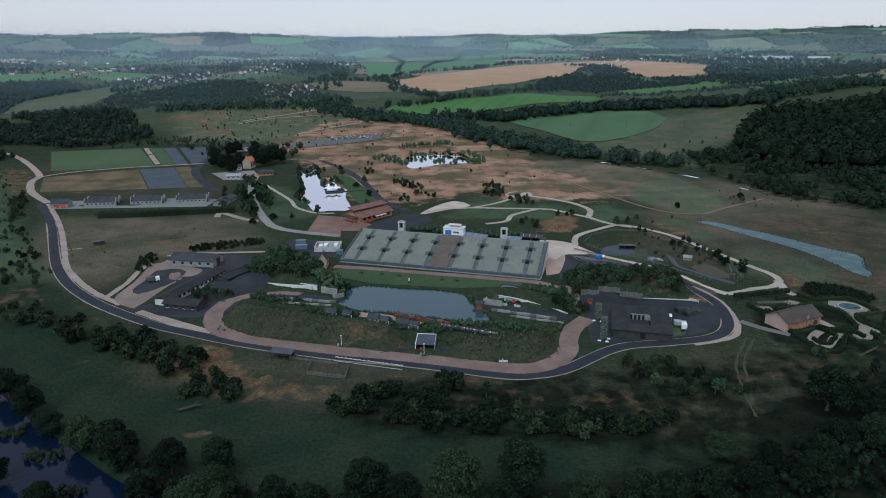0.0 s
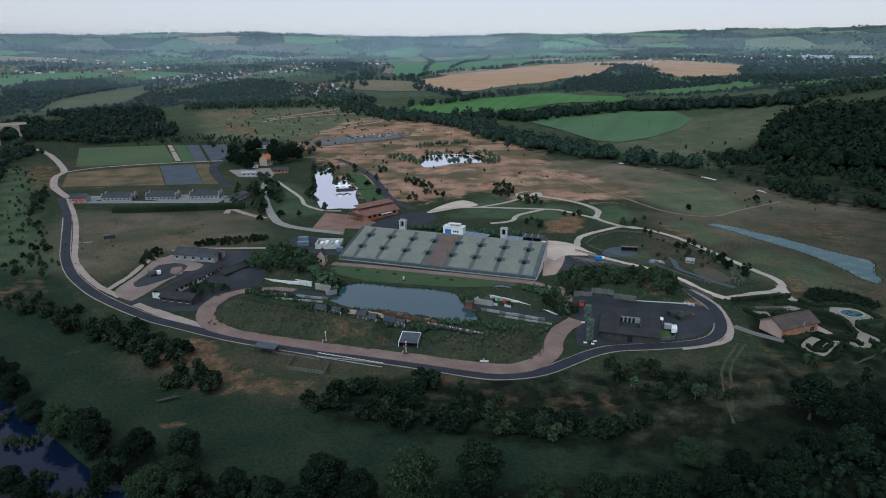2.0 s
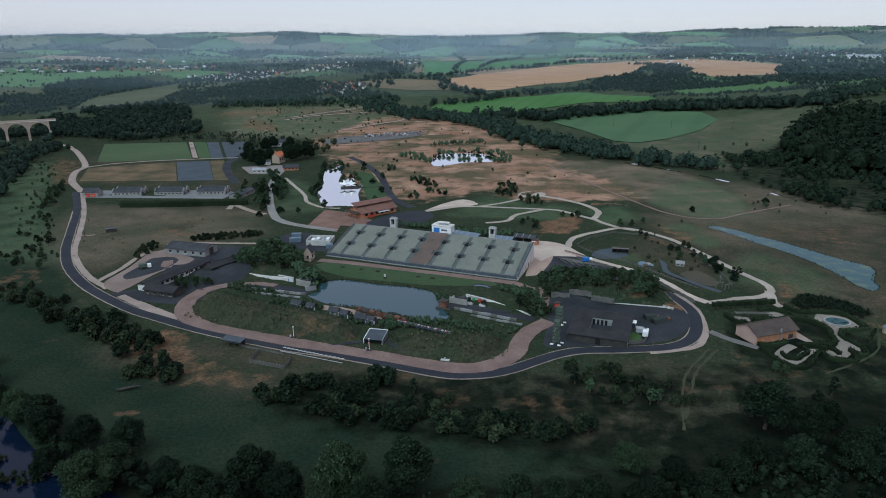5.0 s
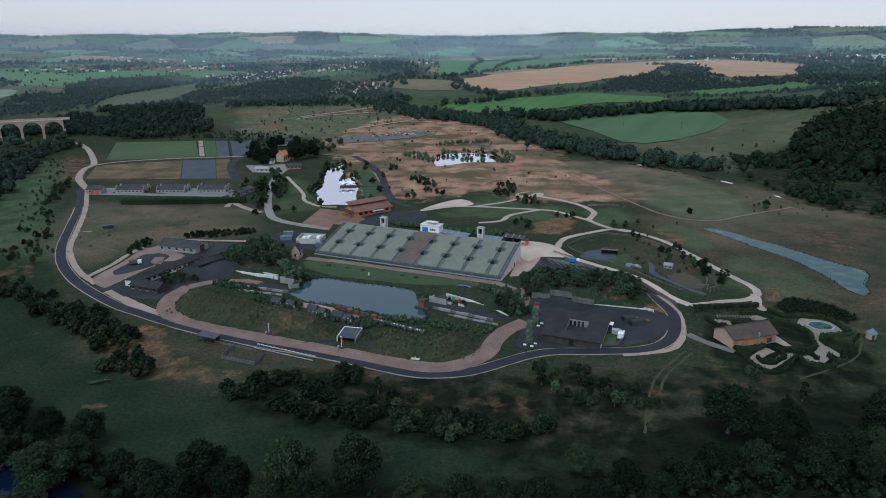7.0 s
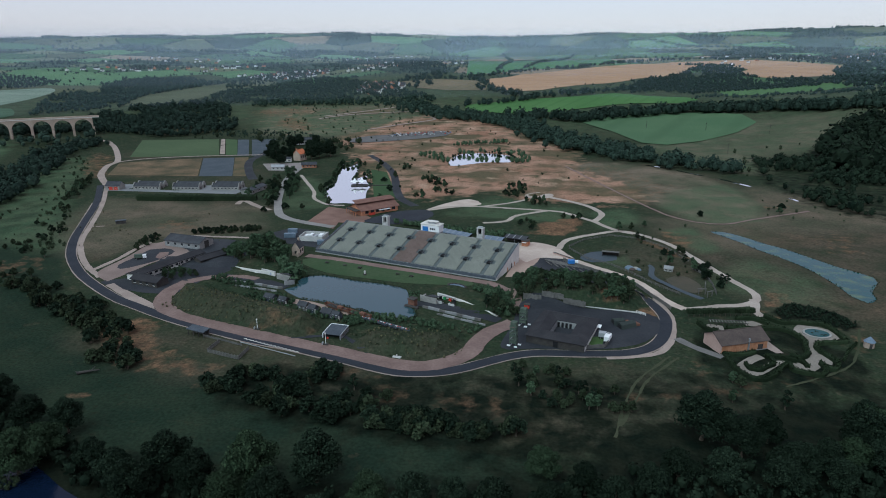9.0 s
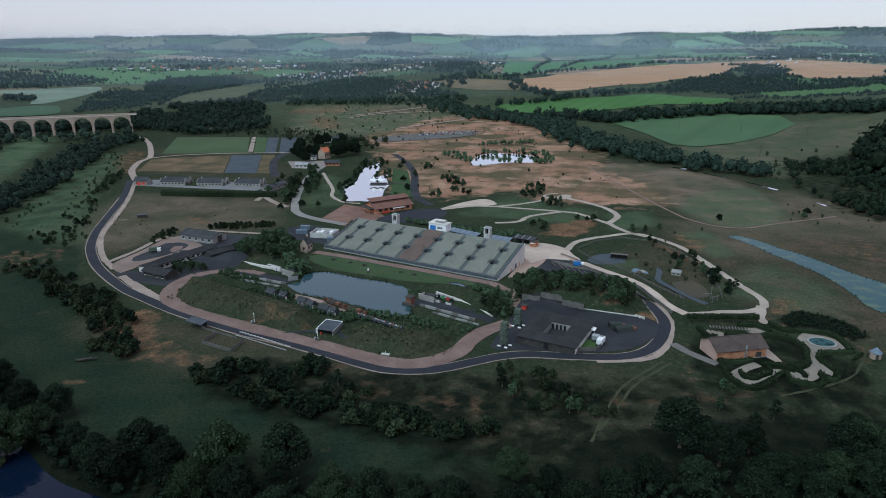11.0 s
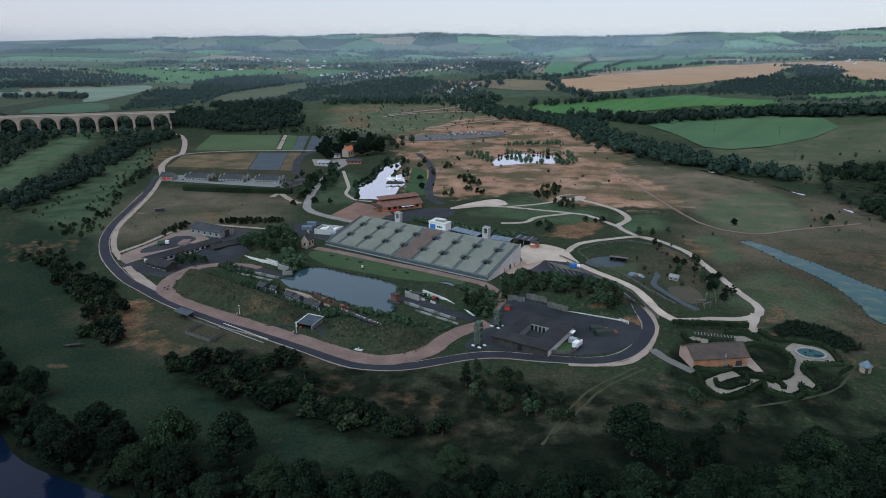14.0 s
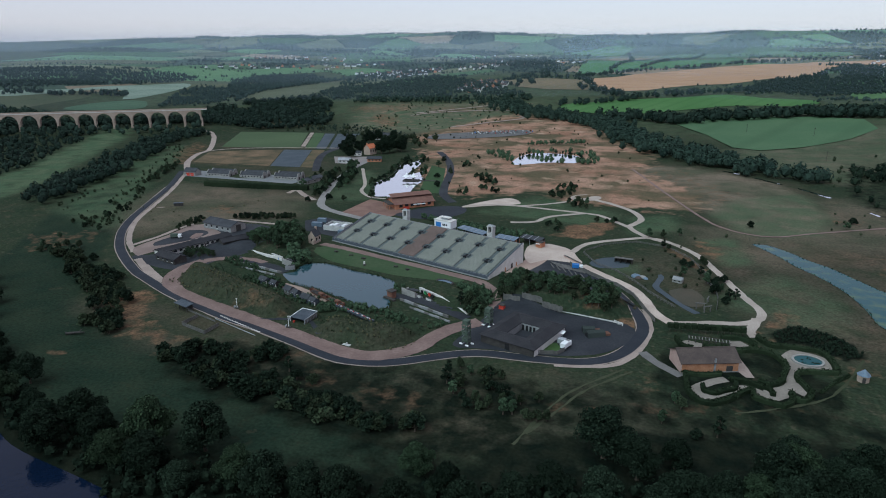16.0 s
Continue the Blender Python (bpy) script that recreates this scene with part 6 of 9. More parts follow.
for poly, apart, kinds, s in (([(-119, 280), (-123, 291), (-113, 296), (-101, 288), (-104, 280)], 3.6, YOUNG[:1] + YOUNG[2:], 0.7), ([(-170, 326), (-174, 344), (-168, 354), (-161, 340), (-162, 322)], 4.0, BUSH, 0.6),
                              ([(-301, 427), (-329, 472), (-341, 503), (-322, 480), (-296, 426)], 5.5, BUSH + YOUNG, 0.8)):
    for x, y in fill(poly, apart, 17):
        plant(kinds, float(x), float(y), s, "shrubs along the ring road")
for x, y in ((-277, 398), (-265, 360), (-258, 358), (-247, 352), (-244, 359), (-240, 346), (-239, 333), (-233, 331), (-239, 308), (-243, 318), (-238, 317), (-228, 311), (-237, 323), (-202, 258), (-202, 263), (-201, 268), (-199, 272), (-184, 261), (-187, 267), (-175, 259), (-299, 439), (-256, 389)):
    plant(BUSH[:1] + BUSH, x, y, 0.8, "scattered scrub in the rough grass")
for x, y in ((131, 397), (128, 399), (140, 371), (149, 378), (151, 374), (153, 356), (155, 345), (160, 352), (157, 349), (165, 329), (159, 337), (156, 340)):
    plant(YOUNG + BUSH[:1], x, y, 0.8, "trees in the animal enclosure")
for x, y in ((162, 328), (149, 356), (144, 369), (141, 353), (161, 322), (156, 333), (152, 345), (176, 466), (-73, 602), (-70, 606), (118, 418), (126, 420), (135, 430), (232, 482), (238, 498)):
    plant(YOUNG + BUSH[:1], x, y, 0.95, "scattered trees on the heath")
for poly in ([(-45.8, 557.7), (-38.0, 571.7), (-17.3, 537.7), (-16.9, 524.9), (-38.7, 539.0)], [(-34.5, 484.2), (-29.3, 505.0), (-20.3, 484.4), (-30.2, 478.1)], [(-24.2, 512.0), (-19.3, 520.0), (-5.4, 509.2), (-6.1, 501.1), (-19.5, 500.6)], [(34.4, 506.9), (32.9, 538.5), (39.6, 553.3), (51.2, 543.5), (49.8, 500.0), (39.6, 493.6)], [(51.7, 485.0), (54.4, 501.3), (72.4, 493.5), (73.6, 479.0), (65.4, 471.6), (52.4, 479.8)], [(-72.3, 594.1), (-79.2, 631.0), (-65.2, 605.0)], [(81.6, 450.5), (94.2, 449.4), (94.6, 439.5), (82.4, 440.5)], [(51.1, 425.4), (55.0, 437.4), (64.9, 423.8), (67.9, 409.4), (58.4, 411.8)]):
    for x, y in fill(poly, 5.2, 75):
        plant(YOUNG[:1] + YOUNG + BUSH[2:], float(x), float(y), 0.74, "clumps of trees on the heath")
for x, y in ((-130, 464), (-137, 486), (-146, 509), (-144, 470), (-119, 432), (-147, 457), (-169, 529), (-130, 420), (-106, 432), (-160, 540), (-150, 525), (-140, 500), (-152, 494), (-91, 448), (-120, 560), (-128, 580), (-132, 600), (-95, 590), (-75, 540), (-70, 560), (-60, 505),
             (-176, 500), (-168, 480), (-180, 515), (-165, 465), (-172, 492), (-58, 470), (-108, 540), (-115, 610), (-100, 615), (-140, 610)):
    plant(YOUNG + BUSH, x, y, 1.1, "trees round the misty pond")
for x, y in ((-216, 623), (-243, 675), (-203, 608), (-206, 640), (-235, 705), (-184, 640), (-206, 690), (-179, 650), (-178, 667), (-185, 694), (-236, 729), (-216, 733), (-229, 638), (-222, 655), (-170, 660), (-192, 672)):
    plant(BROAD[:2], x, y, 1.1, "dark trees round the old house")
for poly in (TREES_DRIVE, TREES_PATH):
    for x, y in fill(poly, 7.2, 71):
        plant(YOUNG + BUSH, float(x), float(y), 1.1, "trees beside the drive")
edge = curve_through(POND_FISH, 4.0, True)
for i, (x, y) in enumerate(edge):
    cx, cy = -100, 535
    if (y > 540 or x < -100) and i % 2 == 0:
        d = math.hypot(x - cx, y - cy)
        plant(YOUNG, x + (x - cx) / d * 3.0, y + (y - cy) / d * 3.0, 0.95, "trees round the misty pond")
sc = along([(-50, 764), (-23, 779), (6, 794)], 8, 3, 72)
far_trees("heath_hedge", "line of dark scrub on the dry heath", sc, np.random.default_rng(73).uniform(2.5, 6, len(sc)), 74, LEAF_MID, 30)
sp = np.vstack((along(L_BELT, 38, 8, 1), along(L_BELT[:9], 60, 10, 2)))
far_trees("river_belt", "belt of dark trees along the far river", sp, np.random.default_rng(3).uniform(7, 15, len(sp)), 4, LEAF_WOOD, 40)
V_BANK = [(-529 + 12, 745 - 16), (-745 + 12, 575 - 16), (-790, 520), (-700, 540), (-560, 640), (-470, 690)]
V_BACK = [(-540, 765), (-750, 600), (-800, 640), (-600, 810)]
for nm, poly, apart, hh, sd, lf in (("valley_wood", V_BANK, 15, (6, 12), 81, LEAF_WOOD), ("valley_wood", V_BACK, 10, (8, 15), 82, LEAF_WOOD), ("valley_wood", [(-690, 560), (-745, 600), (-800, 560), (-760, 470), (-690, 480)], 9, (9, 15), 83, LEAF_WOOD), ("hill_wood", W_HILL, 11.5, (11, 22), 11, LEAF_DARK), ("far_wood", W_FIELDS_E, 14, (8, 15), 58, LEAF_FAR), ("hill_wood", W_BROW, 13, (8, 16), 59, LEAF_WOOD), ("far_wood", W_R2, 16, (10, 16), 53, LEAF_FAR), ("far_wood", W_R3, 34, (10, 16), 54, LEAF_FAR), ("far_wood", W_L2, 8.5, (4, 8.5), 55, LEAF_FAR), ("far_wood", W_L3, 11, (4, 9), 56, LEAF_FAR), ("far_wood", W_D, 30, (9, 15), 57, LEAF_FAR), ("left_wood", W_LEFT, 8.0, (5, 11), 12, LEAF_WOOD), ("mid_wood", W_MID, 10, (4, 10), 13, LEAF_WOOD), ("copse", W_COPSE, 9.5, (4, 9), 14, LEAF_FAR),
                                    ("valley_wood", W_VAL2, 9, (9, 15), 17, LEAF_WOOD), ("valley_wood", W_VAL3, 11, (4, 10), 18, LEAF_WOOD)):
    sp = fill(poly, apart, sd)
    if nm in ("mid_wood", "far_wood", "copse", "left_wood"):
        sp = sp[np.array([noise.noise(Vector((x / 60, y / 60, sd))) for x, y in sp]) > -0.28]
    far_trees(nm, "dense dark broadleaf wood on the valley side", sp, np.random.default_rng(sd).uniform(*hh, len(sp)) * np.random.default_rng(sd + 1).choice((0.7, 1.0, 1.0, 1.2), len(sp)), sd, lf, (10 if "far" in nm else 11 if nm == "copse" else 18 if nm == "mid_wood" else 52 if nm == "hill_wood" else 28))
sp = along(L_VALLEY, 34, 6.5, 66)
far_trees("valley_trees", "loose belt of dark trees through the valley", sp, np.random.default_rng(67).uniform(5, 12, len(sp)), 68, LEAF_WOOD, 34)
sp = along(curve_through(POND_EAST, 6.0, True), 1.6, 1.2, 69)
far_trees("pond_reeds", "dark reeds along the pond's bank", sp, np.random.default_rng(70).uniform(0.3, 0.7, len(sp)), 71, LEAF_OLIVE, 14)
sp = along(L_BELT2, 34, 8, 5)
far_trees("tree_belt", "line of dark trees between green fields", sp, np.random.default_rng(6).uniform(9, 18, len(sp)), 7, LEAF_WOOD, 30)
for x, y in ((112, 290), (104, 288), (116, 296), (98, 290), (108, 302), (90, 292)):
    plant(YOUNG, x, y, 0.9, "trees on the fort's bank")
thicket = np.vstack((fill([(-190, 214), (-130, 178), (-90, 158), (-60, 148), (-30, 140), (10, 137), (50, 144), (80, 150), (110, 168), (140, 178), (175, 182), (215, 200), (260, 215), (260, 100), (20, 96), (14, 118), (2, 123), (-28, 126), (-44, 130), (-62, 138), (-90, 150), (-115, 167), (-140, 185), (-172, 207)], 3.8, 41),))
far_trees("riverside_thicket", "dense dark undergrowth of bramble and alder along the river", thicket, np.random.default_rng(42).uniform(1.8, 5.0, len(thicket)), 43, LEAF_DARK, 20)
far_bank = fill([(-120, 138), (-84, 118), (-40, 102), (0, 98), (-10, 92), (-60, 90), (-120, 120)], 4.0, 44)
far_trees("riverside_thicket", "dark bushes on the near bank of the river", far_bank, np.random.default_rng(45).uniform(3, 7, len(far_bank)), 46, LEAF_MID, 60)
pond_ring = np.array([(-73, 676), (-61, 664), (-50, 655), (-42, 644), (-8, 651), (-4, 655), (27, 656), (33, 654), (38, 661), (39, 676), (17, 706), (24, 718), (8, 651), (-24, 697), (-35, 703), (-14, 716), (2, 716), (34, 690), (30, 704), (-66, 688), (-56, 678)])
far_trees("pond_willows", "low willows round the heath pond", np.vstack((pond_ring, pond_ring + 4, pond_ring + (5, -2))), np.random.default_rng(9).uniform(3.5, 7, 3 * len(pond_ring)), 47, LEAF_MID, 50)
scrub = along(curve_through(POND_FAR, 6.0, True), 2.6, 3.5, 171)
scrub = scrub[scrub[:, 1] > 668]
far_trees("pond_scrub", "dense dark willow scrub behind the heath pond", scrub, np.random.default_rng(172).uniform(1.6, 4.2, len(scrub)), 173, LEAF_DARK, 24)
reeds = np.vstack([along(LAKE[i:j], 1.8, 0.8, 60 + i) for i, j in ((1, 8), (8, 14))])
far_trees("lake_reeds", "fringe of dark reeds and low scrub round the lake", reeds, np.random.default_rng(61).uniform(0.25, 0.9, len(reeds)), 62, LEAF_OLIVE, 12)
# gorse and low scrub on the heath and rough pasture
rg = np.random.default_rng(77)
for nm, poly, apart, keep, hh in (("hill_scrub", W_HILL_LOW, 6.5, 1.3, (3, 10)), ("heath_scrub", HEATH, 11, 0.14, (0.8, 3.6)), ("heath_scrub", HEATH_W, 11, 0.3, (1.0, 4.5)), ("pasture_scrub", [(130, 400), (160, 470), (215, 560), (270, 500), (290, 440), (250, 420)], 12, 0.25, (0.8, 2.5)),
                                  ("rough_scrub", [(-160, 760), (-420, 850), (-420, 760), (-250, 690), (-130, 690)], 14, 0.5, (3, 9)), ("bank_scrub", [(200, 640), (260, 760), (420, 880), (420, 700), (290, 600)], 14, 0.35, (2, 6)),
                                  ("bank_tufts", [(-98, 262), (-60, 252), (-24, 242), (-20, 234), (-58, 238), (-96, 248)], 2.4, 0.5, (0.4, 1.3)), ("bank_tufts", [(6, 232), (42, 237), (50, 232), (42, 222), (12, 222)], 2.4, 0.5, (0.4, 1.4)), ("meadow_tufts", [(-200, 300), (-120, 350), (-150, 430), (-270, 430)], 7, 0.25, (0.4, 1.5)), ("garden_scrub", [(177.4, 293.6), (186.5, 305.4), (196, 303.8), (204.7, 295.6), (209.3, 285.6), (203.1, 280.3), (196.2, 284), (189.1, 289.7), (181, 287.7)], 1.7, 1.0, (0.9, 1.9)), ("enclosure_scrub", [(100, 350), (125, 400), (150, 380), (165, 330), (140, 310), (120, 330)], 6, 0.4, (1, 3))):
    sp = fill(poly, apart, 31)
    clump = np.array([noise.noise(Vector((x / 45, y / 45, 1.5))) for x, y in sp])
    sp = sp[rg.uniform(size=len(sp)) < keep * np.clip(0.55 + 1.9 * clump, 0, 2) + (apart < 3)]
    far_trees(nm, "low dark gorse and hawthorn scrub scattered over rough ground", sp, rg.uniform(*hh, len(sp)), 32, GRASS_TUFT if "tuft" in nm else LEAF_DARK if nm in ("hill_scrub", "garden_scrub") else LEAF_OLIVE, 30)
sp = fill([(-31.6, 405.7), (-18.5, 407.8), (-3.9, 405.4), (16.9, 398.9), (32.5, 397.7), (51.4, 395.3), (52.3, 387.8), (36.5, 384.8), (28.0, 388.5), (1.2, 392.5), (-15.8, 401.6)], 2.6, 95)
far_trees("stand_scrub", "band of green scrub behind the grandstand", sp, np.random.default_rng(96).uniform(1.5, 4.5, len(sp)), 97, LEAF_MID, 30)
sp = fill([(-540, 750), (-400, 790), (-330, 775), (-230, 740), (-190, 780), (-300, 850), (-420, 860)], 9, 98)
far_trees("valley_scrub", "low scrub between the wood and the plots", sp, np.random.default_rng(99).uniform(1.0, 4.5, len(sp)), 94, LEAF_WOOD, 20)
sp = along(V_GREEN3[1:9], 18, 5, 89)
sp = sp[np.random.default_rng(88).uniform(size=len(sp)) < 0.45]
far_trees("meadow_scrub", "scrub along the edge of the valley meadow", sp, np.random.default_rng(87).uniform(1.0, 3.5, len(sp)), 86, LEAF_OLIVE, 30)
# scrub round the lake and its terraces, and over the earth banks
for nm, poly, apart, hh, lf in (("terrace_scrub", [(-40, 250), (-10, 246), (25, 246), (55, 246), (50, 252), (15, 254), (-15, 257), (-38, 258)], 2.6, (0.8, 2.4), LEAF_MID), ("terrace_scrub", [(40, 296), (46, 298), (56, 290), (50, 286), (42, 291)], 2.2, (0.8, 2.2), LEAF_MID), ("terrace_scrub", [(-94.7, 285.3), (-93.2, 292.0), (-75.1, 285.1), (-60.6, 277.9), (-61.1, 274.1), (-80.3, 279.6)], 1.7, (0.8, 2.5), LEAF_MID), ("terrace_scrub", [(-65.5, 265.7), (-62.5, 271.9), (-44.9, 270.0), (-38.2, 265.3), (-37.7, 257.4), (-52.9, 261.0)], 1.7, (0.8, 2.7), LEAF_MID), ("terrace_scrub", [(0.4, 255.6), (10.9, 258.7), (23.9, 255.0), (33.3, 253.7), (32.7, 248.7), (20.7, 251.3), (6.4, 252.6)], 1.7, (0.8, 2.7), LEAF_MID), ("terrace_scrub", [(11.4, 283.2), (16.3, 287.4), (18.7, 280.4), (14.7, 277.6)], 1.7, (1.0, 2.9), LEAF_MID),
                                ("lakeside_trees", [(-72.7, 313.3), (-51.7, 308.4), (-45.4, 297.7), (-49.3, 287.6), (-61.5, 299.2)], 2.6, (2.0, 5.0), LEAF_MID), ("terrace_scrub", [(48.5, 254.2), (55.1, 253.5), (55.7, 246.9), (49.4, 246.8)], 1.7, (1.0, 3.3), LEAF_MID), ("lakeside_trees", [(39.5, 293.2), (51.4, 300.1), (63.5, 287.2), (64.6, 269.7), (59.2, 264.0), (51.3, 279.0)], 3.0, (1.5, 4.0), LEAF_MID), ("terrace_scrub", [(-8.8, 249.5), (-4.2, 255.2), (1.3, 245.6), (-3.5, 243.3)], 1.7, (1.2, 3.7), LEAF_MID), ("terrace_scrub", [(-22.0, 258.9), (-14.6, 256.5), (-12.5, 249.8), (-18.7, 252.4)], 1.7, (1.0, 3.1), LEAF_MID),
                                ("bank_tussocks", [(-94.8, 281.3), (-69.5, 269.8), (-34.0, 250.8), (-18.6, 245.2), (-16.3, 236.4), (-26.8, 228.1), (-47.5, 232.5), (-64.5, 238.9)], 2.0, (0.3, 0.9), LEAF_OLIVE), ("bank_tussocks", [(-4.7, 241.1), (9.9, 244.1), (30.5, 242.5), (44.5, 245.4), (52.0, 239.2), (49.7, 227.3), (36.2, 220.1), (21.4, 216.8), (10.7, 222.4)], 2.0, (0.3, 0.9), LEAF_OLIVE)):
    sp = fill(poly, apart, 91)
    sp = sp[(off_line(sp[:, 0], sp[:, 1], TRACK) > 5) & (off_line(sp[:, 0], sp[:, 1], RING) > 5)]
    far_trees(nm, "low green scrub and tussocks round the lake and its banks", sp, np.random.default_rng(92).uniform(*hh, len(sp)), 93, lf, 26)
for cx, cy, rx, ry in ((-118, 160, 6, 3), (-100, 145, 5, 2.5), (-86, 137, 7, 3), (-134, 172, 5, 3), (-64, 127, 6, 3)):
    sp = fill([(cx + rx * math.cos(k * math.tau / 10), cy + ry * math.sin(k * math.tau / 10)) for k in range(10)], 1.6, 85)
    far_trees("river_island_scrub", "dark scrub on a low stony island in the river", sp, np.random.default_rng(84).uniform(0.8, 2.6, len(sp)), 83, LEAF_OLIVE, 40)
for x, y in ((-104, 137), (-124, 148), (-92, 128), (-76, 118), (-146, 160), (-60, 110)):
    plant(BROAD, x, y, 0.8, "riverside trees")


# fallen trunk bleaching on the river meadow
lg = thing("fallen_trunk", "dark fallen tree trunk lying on the river meadow", "log", (-84.5, 186.5, 0.2), 28)
bm = bmesh.new()
rod(bm, (-3.6, 0, 0.35), (0.4, 0.2, 0.5), 0.55, 0.45, 8)
rod(bm, (0.4, 0.2, 0.5), (4.0, -0.3, 0.7), 0.45, 0.2, 8)
part("trunk", bm, TIMBER_DARK, lg)
for a, b in (((1.0, 0.1, 0.6), (2.6, 1.8, 1.5)), ((2.0, 0, 0.7), (3.6, -1.8, 1.3)), ((-0.6, 0, 0.6), (0.6, -1.6, 1.2)), ((-3.4, 0, 0.4), (-4.3, 0.9, 0.9))):
    bm = bmesh.new()
    rod(bm, a, b, 0.2, 0.06, 6)
    part("limb", bm, TIMBER_DARK, lg)


# ---- farmland, hedges and villages towards the horizon ----
def farmland():
    """Fields of a cellular plan beyond the valley, with trees along their hedges."""
    rng = np.random.default_rng(42)
    seeds = []
    for y, gap in ((1750, 170), (1910, 170), (2080, 180), (2260, 190), (2450, 200), (2650, 210), (2870, 220), (3100, 240), (3350, 260), (3620, 270), (3900, 280), (4190, 300), (4500, 310), (4800, 320)):
        for x in np.arange(-0.95 * y, 0.85 * y, gap * 1.05):
            seeds.append((x + rng.uniform(-0.5, 0.5) * gap, y + rng.uniform(-0.38, 0.38) * gap))
    for x in np.arange(-1500, -700, 190):
        for y in np.arange(700, 1700, 200):
            if x < -0.75 * y:
                seeds.append((x + rng.uniform(-70, 70), y + rng.uniform(-70, 70)))
    for x in np.arange(620, 1500, 200):
        for y in np.arange(900, 1700, 190):
            seeds.append((x + rng.uniform(-70, 70), y + rng.uniform(-70, 70)))
    sd = np.array(seeds)
    known = [W_COPSE, W_LEFT, W_MID, W_HILL, W_HILL_LOW]
    tones = [field_material("far_field_green", (0.072, 0.135, 0.066), (0.098, 0.165, 0.080), spread=0.35), field_material("far_field_olive", (0.092, 0.112, 0.066), (0.125, 0.135, 0.082), spread=0.35),
             field_material("far_field_straw", (0.19, 0.155, 0.105), (0.25, 0.205, 0.145), spread=0.25), field_material("far_field_dark", (0.036, 0.058, 0.042), (0.050, 0.074, 0.052), spread=0.3)]
    crops = [F_STUBBLE, F_GREEN_C, F_GREEN_D, F_TAN_A, F_TAN_C, F_TAN_B, F_OLIVE, V_MISTFIELD, F_GREEN_E, F_GREEN_A, F_GREEN_B]
    hedge, wood = [], []
    for k, (cx, cy) in enumerate(seeds):
        poly = [(cx - 420, cy - 420), (cx + 420, cy - 420), (cx + 420, cy + 420), (cx - 420, cy + 420)]
        near = np.argsort(np.hypot(*(sd - (cx, cy)).T))[1:14]
        for j in near:
            ox, oy = sd[j]
            mx, my, dx, dy = (cx + ox) / 2, (cy + oy) / 2, ox - cx, oy - cy
            out = []
            for (ax, ay), (bx, by) in zip(poly, poly[1:] + poly[:1]):
                a, b = (ax - mx) * dx + (ay - my) * dy, (bx - mx) * dx + (by - my) * dy
                if a <= 0:
                    out.append((ax, ay))
                if (a < 0) != (b < 0):
                    u = a / (a - b)
                    out.append((ax + u * (bx - ax), ay + u * (by - ay)))
            poly = out
            if len(poly) < 3:
                break
        if len(poly) < 3 or max(math.hypot(*p) for p in poly) > 4980:
            continue
        if not any(inside([cx], [cy], q).any() for q in known) and not any(math.hypot(*p) < 1150 or (p[1] < 1330 and -950 < p[0] < 720) for p in poly):
            wooded = rng.uniform() < (0.2 if cy < 2700 else 0.36)
            tone = tones[3 if wooded else rng.choice(4, p=(0.36, 0.32, 0.12, 0.20))]
            patch("field", poly, 0.45 if cy < 2700 else 3.0, tone, "distant hedged field on rising farmland", "field", False, 55.0)
            if wooded and cy < 4900 and not any(inside([cx], [cy], q).any() for q in crops):
                c = np.array(poly).mean(0)
                wood.append(fill([tuple(c + (np.array(p) - c) * rng.uniform(0.35, 0.95)) for p in poly], 13 + cy / 260, k))
        for a, b in zip(poly, poly[1:] + poly[:1]):
            m = math.hypot(b[0] - a[0], b[1] - a[1])
            if a < b and m > 20:
                step = 6.5 + cy / 300
                dense = rng.choice((0.25, 0.5, 0.8, 1.0))
                for i in range(int(m / step)):
                    if rng.uniform() < dense:
                        u = (i + rng.uniform()) * step / m
                        hedge.append((a[0] + u * (b[0] - a[0]) + rng.uniform(-4, 4), a[1] + u * (b[1] - a[1]) + rng.uniform(-4, 4)))
    for _ in range(1100):
        y = 1250 + 3450 * rng.uniform() ** 1.15
        x = rng.uniform(-0.85, 0.75) * y
        for _ in range(rng.integers(1, 5)):
            hedge.append((x + rng.uniform(-22, 22), y + rng.uniform(-14, 14)))
    hd = np.array(hedge)
    hd = hd[(hd[:, 1] > 1000) & (np.hypot(hd[:, 0], hd[:, 1]) > 1150) & ~((hd[:, 1] < 1340) & (hd[:, 0] > -560) & (hd[:, 0] < 720))]
    for q in (F_STUBBLE, F_TAN_A, F_TAN_C, F_GREEN_C, F_OLIVE, F_TAN_B, F_GREEN_A, F_GREEN_B, F_GREEN_D, F_GREEN_E, V_MISTFIELD):
        hd = hd[~inside(hd[:, 0], hd[:, 1], q)]
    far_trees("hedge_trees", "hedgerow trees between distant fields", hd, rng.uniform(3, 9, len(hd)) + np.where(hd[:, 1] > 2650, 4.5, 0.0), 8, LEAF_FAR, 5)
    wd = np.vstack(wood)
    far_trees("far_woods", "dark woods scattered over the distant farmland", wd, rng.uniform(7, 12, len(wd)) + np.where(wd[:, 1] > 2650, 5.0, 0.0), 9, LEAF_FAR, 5)


